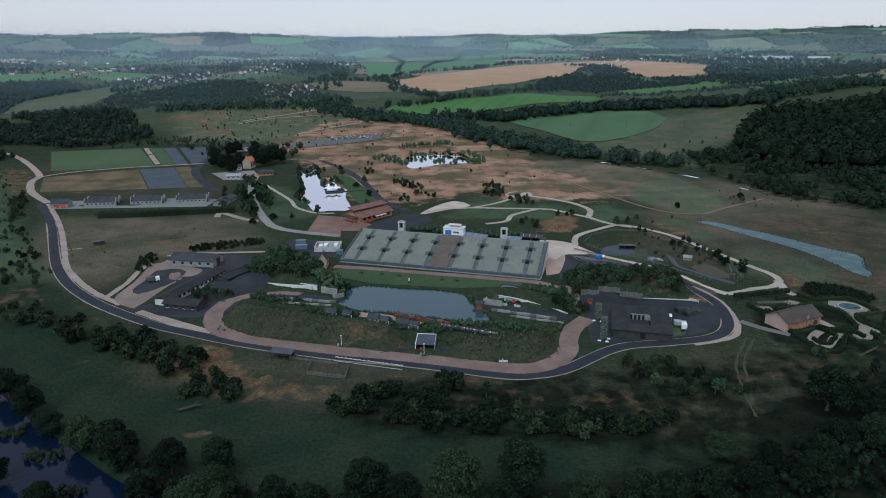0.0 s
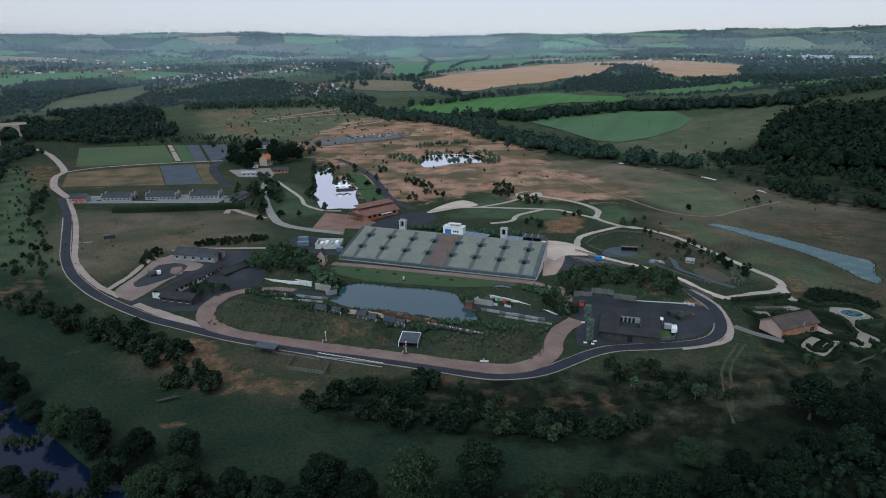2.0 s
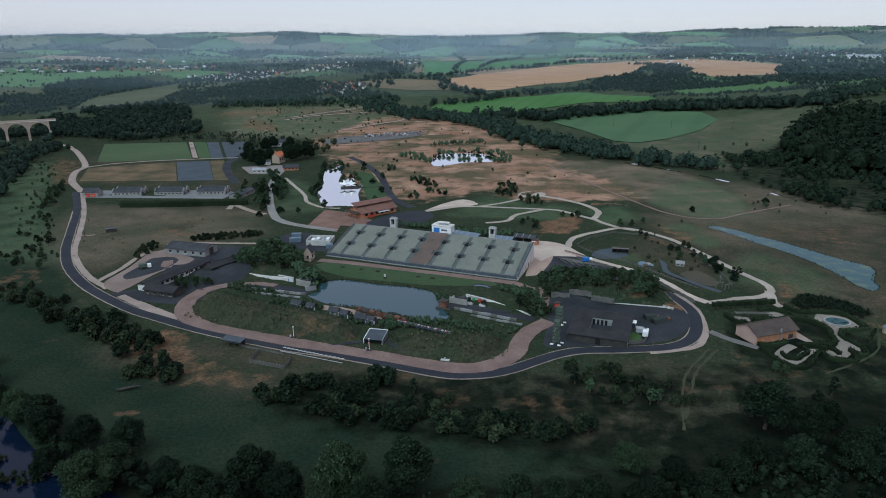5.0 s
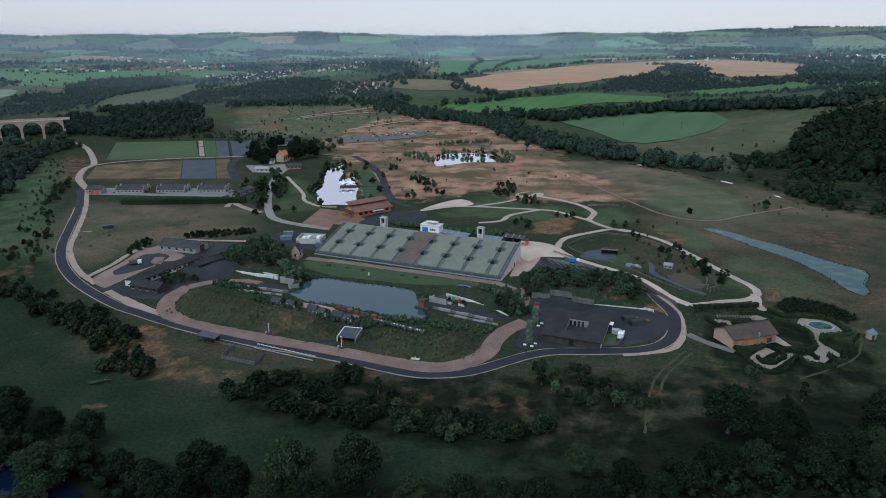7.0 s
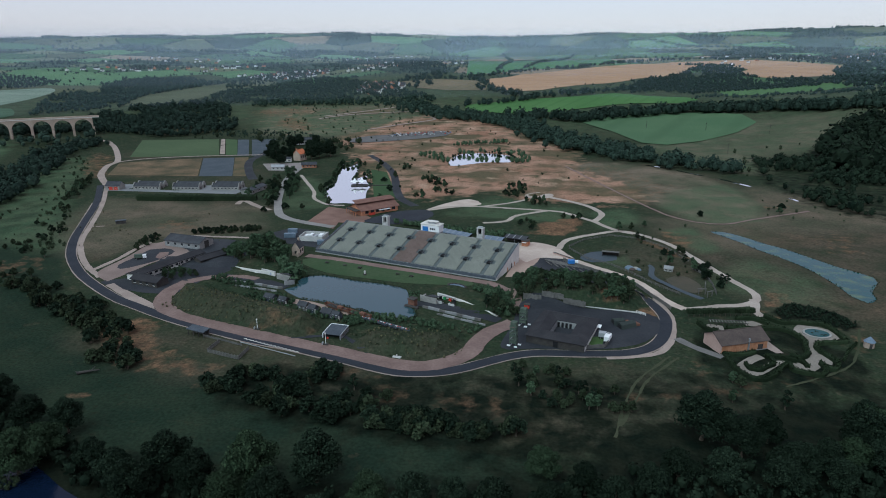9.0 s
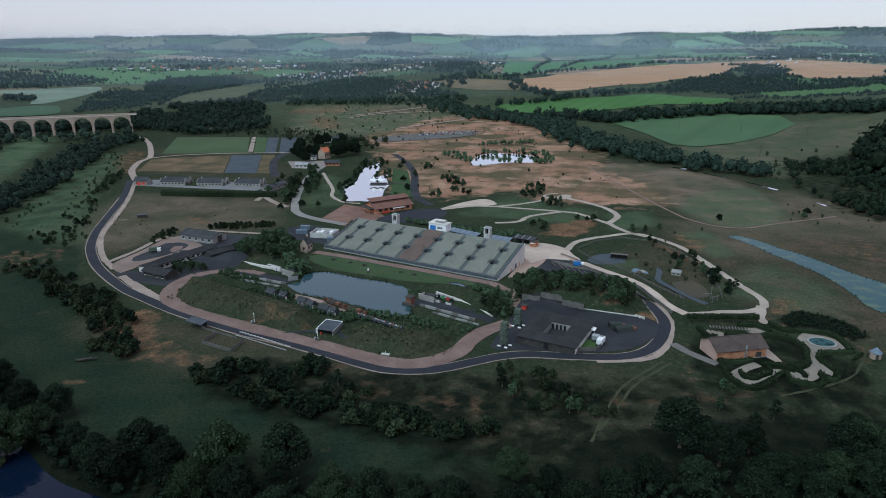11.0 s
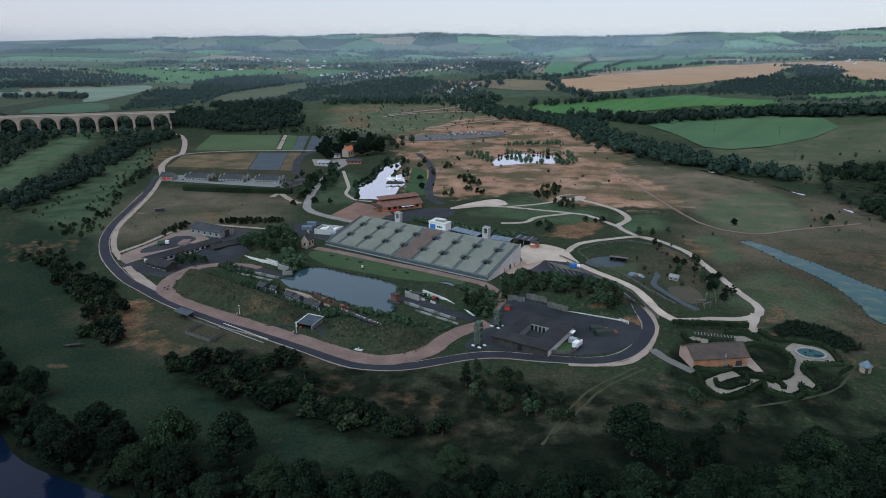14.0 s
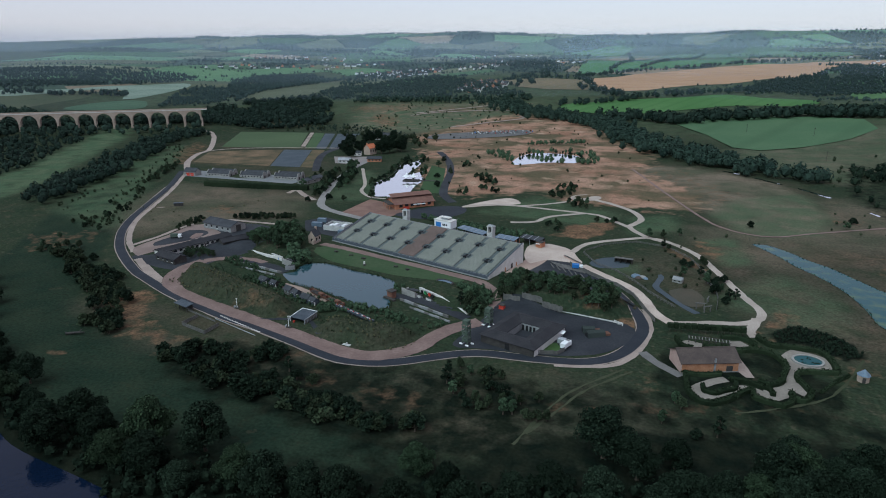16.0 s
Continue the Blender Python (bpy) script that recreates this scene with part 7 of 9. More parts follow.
farmland()
for line, wide, ap in ((L_STUB, 24, 9), (L_GD, 18, 10), (L_TOP, 40, 14), (L_TOP2, 36, 12), (L_VAL, 26, 9), (L_VF, 40, 9), ([(-104, 1340), (-70, 1320), (-40, 1290), (-20, 1260)], 30, 9), (F_OLIVE[0:5], 16, 10), (F_TAN_B[0:4], 14, 10),
                       ([(79, 3192), (40, 2700), (-20, 2350), (-60, 2000)], 10, 16), ([(-275, 3400), (-200, 2900), (-150, 2500), (-130, 1900)], 10, 18)):
    sp = along(list(line), wide, ap, 21)
    far_trees("field_hedge", "dark hedge and trees along a field's edge", sp, np.random.default_rng(22).uniform(6, 14, len(sp)), 23, LEAF_FAR, 24)


sp = along(L_CB, 30, 9, 25)
far_trees("field_hedge", "low hedge and young trees along a green field", sp, np.random.default_rng(26).uniform(3, 7.5, len(sp)), 27, LEAF_FAR, 20)
sp = along(L_BELT2[5:], 34, 9, 28)
far_trees("tree_belt", "line of tall dark trees below the green strip", sp, np.random.default_rng(29).uniform(11, 19, len(sp)), 30, LEAF_WOOD, 30)

# ---- distant hills ----


def ridge(far, share, col, glow, label):
    """A long rounded hill on the horizon, its height by the compass, its haze a pale tint and a glow."""
    bm = bmesh.new()
    rows = []
    for i in range(261):
        deg = -66 + i * 0.44
        a = radians(deg)
        e = np.interp(deg, SKY_DEG, SKY_UP)
        top = 115 + far * math.tan(radians(float(e))) * share + 10 * noise.noise(Vector((a * 9, far, 0))) + 4 * noise.noise(Vector((a * 40, far, 3)))
        row = []
        for back, part_ in ((-420, 0.0), (-260, 0.45), (-120, 0.85), (0, 1.0), (60, 0.9), (110, 0.0)):
            r = far + back
            row.append(bm.verts.new((75 + r * math.sin(a), 13 + r * math.cos(a), 60 + (top - 60) * part_)))
        rows.append(row)
    for p, q in zip(rows, rows[1:]):
        for k in range(5):
            bm.faces.new((p[k], q[k], q[k + 1], p[k + 1]))
    bmesh.ops.recalc_face_normals(bm, faces=bm.faces[:])
    m = surface("moorland_haze_glow", tuple(v * 0.65 for v in col), tuple(v * 1.15 for v in col), 0.006, 0.03, 1.0, bump=0.0, spec=0.0)
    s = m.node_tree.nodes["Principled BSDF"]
    # emission imitates airlight in front of the ridge, which is no lamp
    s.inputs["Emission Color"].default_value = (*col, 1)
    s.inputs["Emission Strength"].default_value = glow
    return solo("backdrop", bm, m, label, "hills", kind="structure")


ridge(4760, 0.97, (0.22, 0.27, 0.31), 0.62, "moorland ridge on the skyline, its haze put in as pale tint and glow")


# ---- haze, as upright translucent sheets ----
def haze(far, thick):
    """One upright see-through sheet standing in for evening haze across the valley, thicker over the river side and
    thinning upwards.
    """
    m = bpy.data.materials.new("haze_sheet_blue")
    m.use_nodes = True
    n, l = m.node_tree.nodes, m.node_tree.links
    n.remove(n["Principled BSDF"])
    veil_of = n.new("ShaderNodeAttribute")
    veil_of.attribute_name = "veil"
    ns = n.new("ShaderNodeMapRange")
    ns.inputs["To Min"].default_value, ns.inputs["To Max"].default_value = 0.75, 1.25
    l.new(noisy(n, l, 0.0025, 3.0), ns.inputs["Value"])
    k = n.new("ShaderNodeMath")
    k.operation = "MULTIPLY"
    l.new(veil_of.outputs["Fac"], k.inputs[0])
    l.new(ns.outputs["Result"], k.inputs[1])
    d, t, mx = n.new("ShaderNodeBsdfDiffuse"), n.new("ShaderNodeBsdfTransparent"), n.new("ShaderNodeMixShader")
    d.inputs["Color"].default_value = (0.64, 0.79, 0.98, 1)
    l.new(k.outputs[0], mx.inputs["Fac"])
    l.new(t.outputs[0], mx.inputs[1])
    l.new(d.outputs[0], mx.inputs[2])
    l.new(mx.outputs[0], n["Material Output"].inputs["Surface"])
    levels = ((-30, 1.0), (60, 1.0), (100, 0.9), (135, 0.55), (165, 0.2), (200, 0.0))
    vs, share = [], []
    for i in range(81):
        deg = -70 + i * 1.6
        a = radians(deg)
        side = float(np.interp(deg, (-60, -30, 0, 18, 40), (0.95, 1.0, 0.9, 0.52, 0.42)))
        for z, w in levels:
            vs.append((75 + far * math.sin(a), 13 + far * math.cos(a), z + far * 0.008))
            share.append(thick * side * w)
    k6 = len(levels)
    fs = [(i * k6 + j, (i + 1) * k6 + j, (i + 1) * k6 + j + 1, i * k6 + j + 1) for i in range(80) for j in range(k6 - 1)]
    me = bpy.data.meshes.new("haze_sheet")
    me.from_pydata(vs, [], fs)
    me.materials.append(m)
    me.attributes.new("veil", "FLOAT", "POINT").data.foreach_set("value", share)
    return tagged(new("haze_sheet", me), "upright translucent sheet imitating thin blue evening haze over the far valley", "haze", kind="stuff")


# seven added sheets, one behind another, imitate the air's haze with distance
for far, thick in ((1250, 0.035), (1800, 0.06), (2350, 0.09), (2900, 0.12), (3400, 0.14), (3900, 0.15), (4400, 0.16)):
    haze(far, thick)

# ---- villages ----
def small_house(seed, walls, roof):
    r = random.Random(seed)
    l, w, e = r.uniform(10, 15), r.uniform(7, 8.5), r.uniform(4.5, 5.6)
    h = thing("village_house", "small pale house with a pitched roof in a distant village", "house", group="village houses")
    part("wall_shell", profile([(0, -2), (w, -2), (w, e), (w / 2, e + 2.8), (0, e)], 0, l), walls, h)
    slope = 2.8 / (w / 2)
    for a, b in ((-0.3, w / 2), (w + 0.3, w / 2)):
        za = e - slope * 0.3
        part("roof_slope", profile([(a, za + 0.04), (b, e + 2.84), (b, e + 3.1), (a, za + 0.24)], -0.3, l + 0.3), roof, h)
    part("chimney", blk(0.3, 1.2, w / 2 - 0.5, w / 2 + 0.5, e + 2, e + 4.2), BRICK_RED, h)
    for x in (0.27, 0.73):
        part("window", blk(l * x - 0.9, l * x + 0.9, -0.06, 0.0, e * 0.35, e * 0.7), GLASS, h, "dark window")
    return h


HOUSES = [small_house(1, OFF_WHITE, SLATE), small_house(2, WHITE_PAINT, SLATE_WARM), small_house(3, BRICK_RED, TILE_BROWN), small_house(4, OFF_WHITE, TILE_BROWN)]
rv = random.Random(9)
used = set()
for poly, apart in ((VILL_A, 26), ([(-640, 1950), (-560, 2020), (-470, 2330), (-430, 2300), (-470, 2050), (-540, 1880)], 34), ([(-1420, 1650), (-1200, 1760), (-1130, 1900), (-1350, 1850)], 42), ([(-1700, 2200), (-1300, 2350), (-1200, 2600), (-1650, 2500)], 62), ([(-900, 2750), (-600, 2850), (-620, 3150), (-980, 3050)], 62), ([(560, 2350), (800, 2500), (760, 2650), (600, 2560)], 60), ([(1050, 2500), (1400, 2650), (1350, 2900), (1000, 2800)], 66), (VILL_C, 20), ([(-1250, 1700), (-1000, 1900), (-900, 2200), (-1100, 2100)], 60), ([(500, 2700), (900, 2900), (1200, 2800), (900, 2600)], 60), ([(-760, 2500), (-500, 2700), (-300, 2600), (-600, 2350)], 60)):
    for x, y in fill(poly, apart, 3):
        if rv.random() < 0.8:
            k = rv.choice(HOUSES)
            m = pose(float(x), float(y), float(land(x, y)) - 0.3, 0, 0, rv.choice((15, 105, 30, 120)))
            if k.name in used:
                copy_thing(k, m)
            else:
                used.add(k.name)
                k.matrix_basis = m
sp = np.vstack([fill(p, a, 5) for p, a in ((VILL_A, 30), (VILL_C, 24))])
far_trees("village_trees", "garden trees among the village houses", sp, np.random.default_rng(5).uniform(5, 9, len(sp)), 5, LEAF_FAR, 16)


for x, y, l, w, hh, rz, roof, label in ((429, 1049, 34, 16, 5.5, -40, METAL_GREY, "pale long farm shed below a tree belt"), (452, 1030, 24, 12, 5.0, -40, OFF_WHITE, "pale farm shed below a tree belt"), (1290, 2672, 110, 30, 7, -14, METAL_GREY, "long white industrial shed among far woods"), (1450, 2640, 80, 26, 6, -14, METAL_GREY, "pale grey industrial shed among far woods"), (523, 807, 18, 9, 5.5, -30, TILE_RED, "red-roofed farmhouse on the wooded hill")):
    fs = thing("farm_shed", label, "shed", (x, y, float(land(x, y)) - 1.0), rz)
    part("wall_shell", profile([(0, 0), (w, 0), (w, hh), (w / 2, hh + w * 0.14), (0, hh)], 0, l), OFF_WHITE, fs)
    for a, b in ((-0.5, w / 2), (w + 0.5, w / 2)):
        part("roof_slope", profile([(a, hh - 0.1), (b, hh + w * 0.14 + 0.1), (b, hh + w * 0.14 + 0.5), (a, hh + 0.3)], -0.5, l + 0.5), roof, fs)
    part("door", blk(l * 0.4, l * 0.6, -0.12, -0.02, 0, hh * 0.7), METAL_GREY, fs, "wide grey door")


# ---- viaduct ----
def viaduct():
    ax, ay, bx, by = -529.0, 745.0, -745.0, 575.0
    long = math.hypot(bx - ax, by - ay)
    v = thing("viaduct", "long buff stone railway viaduct with round arches over the valley", "viaduct", (ax, ay, 0), math.degrees(math.atan2(by - ay, bx - ax)))
    n = 12
    span = long / n
    zs, top, w, rad = 14.6, 26.5, 4.0, span / 2 - 1.3
    for i in range(n):
        x0, x1, c = i * span, (i + 1) * span, (i + 0.5) * span
        bm = bmesh.new()
        arc = [(c - rad * math.cos(k * math.pi / 14), zs + rad * math.sin(k * math.pi / 14)) for k in range(15)]
        for y in (-w, w):
            up = [bm.verts.new((x, y, top)) for x, z in [(x0, 0)] + arc + [(x1, 0)]]
            dn = [bm.verts.new((x, y, z)) for x, z in [(x0, zs)] + arc + [(x1, zs)]]
            for k in range(16):
                bm.faces.new((dn[k], dn[k + 1], up[k + 1], up[k]) if y < 0 else (up[k], up[k + 1], dn[k + 1], dn[k]))
        for (xa, za), (xb, zb) in zip(arc, arc[1:]):
            bm.faces.new([bm.verts.new(p) for p in ((xa, -w, za), (xa, w, za), (xb, w, zb), (xb, -w, zb))])
        part("arch", bm, SANDSTONE, v)
    for i in range(n + 1):
        bm = bmesh.new()
        x = i * span
        lo = [bm.verts.new(p) for p in ((x - 1.7, -w - 0.7, -12), (x + 1.7, -w - 0.7, -12), (x + 1.7, w + 0.7, -12), (x - 1.7, w + 0.7, -12))]
        hi = [bm.verts.new(p) for p in ((x - 1.2, -w, zs), (x + 1.2, -w, zs), (x + 1.2, w, zs), (x - 1.2, w, zs))]
        for k in range(4):
            j = (k + 1) % 4
            bm.faces.new((lo[k], lo[j], hi[j], hi[k]))
        bm.faces.new(hi)
        part("pier", bm, SANDSTONE, v)
        part("impost", blk(x - 1.5, x + 1.5, -w - 0.35, w + 0.35, zs - 0.7, zs), SANDSTONE, v)
    part("deck", blk(-8, long, -w - 0.4, w + 0.4, top, top + 0.8), OFF_WHITE, v, "pale deck course")
    part("parapet", blk(-8, long, -w - 0.3, -w + 0.2, top + 0.8, top + 2.0), SANDSTONE, v)
    part("parapet", blk(-8, long, w - 0.2, w + 0.3, top + 0.8, top + 2.0), SANDSTONE, v)


viaduct()


# ---- hedge garden beside the barn ----
GARDEN_PATH = surface("cream_garden_gravel", (0.21, 0.185, 0.158), (0.28, 0.25, 0.215), 0.15, 1.5)
HEDGE = leaf_material("clipped_hedge_leaves", (0.010, 0.017, 0.010), (0.028, 0.041, 0.021))


def hedge(line, wide, high, label, name="clipped_hedge", step=0.8):
    """A clipped hedge: a solid core with ragged leafy skin."""
    rng = np.random.default_rng(int(abs(line[0][0] * 7 + line[0][1])))
    pts = curve_through(line, step)
    h = thing(name, label, "hedge")
    bm, rows = bmesh.new(), []
    for i, (x, y) in enumerate(pts):
        a, b = pts[max(i - 1, 0)], pts[min(i + 1, len(pts) - 1)]
        d = Vector((b[0] - a[0], b[1] - a[1]))
        d = d.normalized() if d.length else Vector((1, 0))
        z = float(land(x, y)) - 0.1
        row = []
        for k, zz in ((-0.5, 0), (-0.48, 0.85), (-0.3, 1.0), (0.3, 1.0), (0.48, 0.85), (0.5, 0)):
            w = k * wide * rng.uniform(0.88, 1.1)
            row.append(bm.verts.new((x - d.y * w, y + d.x * w, z + zz * high * rng.uniform(0.93, 1.06))))
        rows.append(row)
    for p, q in zip(rows, rows[1:]):
        for k in range(5):
            bm.faces.new((p[k], q[k], q[k + 1], p[k + 1]))
    bm.faces.new(rows[0])
    bm.faces.new(rows[-1][::-1])
    bmesh.ops.recalc_face_normals(bm, faces=bm.faces[:])
    part("core", bm, HEDGE, h)
    n = int(len(pts) * step * 16)
    at = np.array(pts)[rng.integers(0, len(pts), n)] + rng.uniform(-0.52, 0.52, (n, 2)) * wide
    p = np.column_stack((at, land(at[:, 0], at[:, 1]) + high * rng.choice((0.3, 0.6, 0.85, 1.0, 1.0), n) * rng.uniform(0.95, 1.1, n)))
    a, b = rng.normal(size=(n, 3)) * 0.2, rng.normal(size=(n, 3)) * 0.2
    v = np.stack((p - a, p + b, p + a, p - b), 1).reshape(-1, 3)
    me = bpy.data.meshes.new("leafage")
    me.from_pydata(v.tolist(), [], np.arange(n * 4).reshape(-1, 4).tolist())
    me.materials.append(HEDGE)
    ob = tagged(new("leafage", me), kind="stuff")
    ob.parent = h
    return h


ribbon("maze_path", [(160.6, 247.7), (156.7, 244.4), (152.2, 239.1), (150.9, 235.5), (153.9, 232.3), (158.6, 236.3), (163.3, 241.7), (167.4, 243.6), (171.5, 242), (174.8, 240.5), (177.9, 244.6)], 3.6, 0.10, GARDEN_PATH, "winding cream gravel path between clipped hedges", "path", 1.5, 0.1)
ribbon("maze_path", [(177.2, 242.5), (180.4, 251), (181.8, 260.9), (184.4, 270.6)], 4.0, 0.12, GARDEN_PATH, "broad cream gravel walk up to the fountain", "path", 1.5, 0.1)
patch("maze_bay", [(172.1, 244.2), (175.3, 248.3), (178.5, 253.5), (181, 255.5), (183.8, 253.8), (185.8, 247.8), (184.6, 244.8), (181, 247.6), (179.7, 242), (176.3, 238.2), (172.9, 238.6)], 0.16, GARDEN_PATH, "wide cream gravel bay where the maze paths meet", "paving")
patch("fountain_court", [(179.8, 274.6), (181.7, 278.7), (183.8, 281.8), (187, 281.3), (191.4, 280.6), (194.9, 278.7), (196.9, 272.8), (195.7, 268.6), (191.6, 267.2), (186.8, 266.8), (184.3, 262.8), (181.1, 263.3)], 0.20, GARDEN_PATH, "cream gravel court round an oval fountain", "paving")
patch("barn_apron", [(164, 265.3), (165.6, 266.1), (168.2, 258.3), (169.9, 252.3), (167.1, 251.6), (164.7, 255.1), (163.8, 256.4)], 0.08, GRAVEL, "pinkish paved apron beside the barn", "paving", False)
patch("garden_bay", [(144.3, 273.5), (146.6, 275.7), (152.2, 274.6), (152, 270.3), (148.3, 270.3)], 0.08, GARDEN_PATH, "cream gravel bay in the hedge garden", "paving")
patch("garden_bay", [(161.9, 280.7), (166, 282.6), (169.2, 279.2), (165.9, 277.1), (162.1, 276.3)], 0.08, GARDEN_PATH, "small cream gravel bay in the hedge garden", "paving")
ribbon("garden_entry", [(173, 309), (171.6, 301), (169.8, 294.2), (171.6, 288.3)], 4.2, 0.10, WHITE_PATH, "pale limestone path into the hedge garden", "path")
ribbon("barn_drive", [(131, 258), (136, 252), (142, 247), (146, 244)], 3.8, 0.07, surface("grey_drive_gravel", (0.13, 0.125, 0.12), (0.19, 0.18, 0.17)), "pale drive from the ring road to the barn", "drive")
for line, w, hh in (([(147.3, 244.2), (148.7, 233.9), (152.1, 228.3), (156.7, 228), (161.9, 233.4), (166.1, 239.7), (168.7, 241.7), (169.4, 237.1), (173.8, 235.5), (177.8, 235), (181, 240.2), (180.5, 244.8)], 1.7, 1.7),
                    ([(153, 239.6), (153.7, 236), (156.7, 234.8), (160.2, 238.1), (163.4, 241.2), (163.7, 245.5)], 1.5, 1.5),
                    ([(162, 247), (166.3, 247.6), (170.9, 246.1), (174.3, 244.5), (175, 240.9)], 1.6, 1.6),
                    ([(166.9, 273.2), (172.9, 274.7), (176.7, 273.3), (179.6, 269.5), (180.8, 263.9), (179.4, 257.4), (178.3, 251.9), (174.5, 247.9), (171.1, 249.4)], 1.9, 1.8),
                    ([(172.2, 287.9), (176.6, 282.1), (181.8, 282.4), (187, 282.8), (193.4, 282.8), (196.3, 276.7), (197.4, 267.6)], 1.9, 1.8),
                    ([(197.3, 266.5), (193.1, 265), (188.1, 263.8), (184.3, 261.1), (183.6, 256.6), (185.9, 250.6), (186.8, 245.8), (184.1, 240.8), (181.1, 241.2)], 1.7, 1.7),
                    ([(159, 282.4), (165.2, 284.3), (169.9, 281.7), (171, 277.2), (165.6, 272.1), (160.3, 272.4), (152.9, 270.7)], 1.7, 1.7),
                    ([(142.3, 275.2), (144.8, 268.6), (148.6, 267.5)], 1.7, 1.7),
                    ([(146.3, 246.2), (152.9, 247.1), (158.8, 250.2)], 1.8, 1.4)):
    hedge(line, w, hh, "dark green clipped hedge winding through the garden maze")
hedge([(190.1, 249.6), (195.2, 258.5), (200.9, 266.5)], 1.0, 0.9, "thin low dark hedge running to the summerhouse")
hedge([(-244, 437), (-217.7, 440.5), (-187.0, 446.8), (-153, 454.5)], 5.0, 4.2, "long thick dark hedge before the stable row", step=1.6)
for i in range(13):
    x, y = 139.5 + i * 2.28, 281.9 + i * 0.52
    pl = thing("pleached_tree", "clipped tree with a square crown in a row", "tree", (x, y, 0), 13, "row of clipped trees")
    bm = bmesh.new()
    rod(bm, (0, 0, -0.2), (0, 0, 2.0), 0.12, 0.09)
    part("trunk", bm, BARK, pl)
    rr = np.random.default_rng(i)
    bm = blk(-1.1, 1.1, -0.9, 0.9, 1.7, 3.9, 0.25)
    for v in bm.verts:
        v.co += Vector(rr.uniform(-0.18, 0.18, 3))
    part("crown", bm, HEDGE, pl)
    v, f = leaf_cards(rr, [(-0.5, 0, 2.8), (0.5, 0, 2.9)], [1.1, 1.1], 130, 0.26, 0.95)
    me = bpy.data.meshes.new("leafage")
    me.from_pydata(v.tolist(), [], f.tolist())
    me.materials.append(LEAF_OLIVE)
    lf = new("leafage", me)
    lf.parent = pl
pg = thing("pergola", "long timber pergola with pale slats in the hedge garden", "pergola", (147.0, 273.9, 0), 4.0)
for i in range(13):
    part("slat", blk(i * 1.24, i * 1.24 + 0.2, -0.2, 2.2, 1.9, 2.05), STONE_GREY, pg, "pale slat")
for i in range(7):
    for y in (0.0, 2.6):
        part("post", blk(i * 2.48, i * 2.48 + 0.22, y, y + 0.22, 0, 1.7), TIMBER_DARK, pg)
part("beam", blk(-0.2, 15.4, 0.0, 0.2, 1.7, 1.9), TIMBER_DARK, pg)
part("beam", blk(-0.2, 15.4, 2.6, 2.8, 1.7, 1.9), TIMBER_DARK, pg)
ft = thing("fountain", "oval stone-rimmed fountain pool in a gravel court", "fountain", (188.6, 273.2, 0.2), 8)
bm = bmesh.new()
rings = []
for r, z in ((1.10, 0.0), (1.10, 0.55), (0.94, 0.55), (0.94, 0.1)):
    rings.append([bm.verts.new((5.0 * r * math.cos(k * math.tau / 40), 4.3 * r * math.sin(k * math.tau / 40), z)) for k in range(40)])
for a, b in zip(rings, rings[1:]):
    for k in range(40):
        bm.faces.new((a[k], a[(k + 1) % 40], b[(k + 1) % 40], b[k]))
part("rim", bm, STONE_GREY, ft, "grey stone rim")
bm = bmesh.new()
bm.faces.new([bm.verts.new((4.75 * math.cos(k * math.tau / 40), 4.08 * math.sin(k * math.tau / 40), 0.36)) for k in range(40)])
part("water", bm, WATER_POND, ft, "teal water")
rr = random.Random(4)
for i in range(14):
    a, q = rr.uniform(0, math.tau), rr.uniform(0.4, 0.9)
    bm = bmesh.new()
    bmesh.ops.create_icosphere(bm, subdivisions=1, radius=rr.uniform(0.25, 0.5))
    for v in bm.verts:
        v.co = Vector((v.co.x + 4.4 * q * math.cos(a), v.co.y + 3.8 * q * math.sin(a), 0.4 + v.co.z * 0.4))
    part("water_plant", bm, HEDGE, ft, "dark water plant")
oc = thing("summerhouse", "tiny octagonal summerhouse with a slate-blue pointed roof", "summerhouse", (204.6, 264.6, 0))
ring8 = [(1.9 * math.cos(k * math.tau / 8 + 0.39), 1.9 * math.sin(k * math.tau / 8 + 0.39)) for k in range(8)]
part("wall_shell", prism(ring8, 0, 2.5), SANDSTONE, oc)
bm = bmesh.new()
tip = bm.verts.new((0, 0, 4.6))
lo = [bm.verts.new((x * 1.2, y * 1.2, 2.45)) for x, y in ring8]
for k in range(8):
    bm.faces.new((lo[k], lo[(k + 1) % 8], tip))
bm.faces.new(lo[::-1])
part("roof", bm, METAL_BLUE, oc, "slate-blue pointed roof")
part("door", blk(-0.5, 0.5, -1.86, -1.76, 0, 2.0), TIMBER_DARK, oc, "dark door")


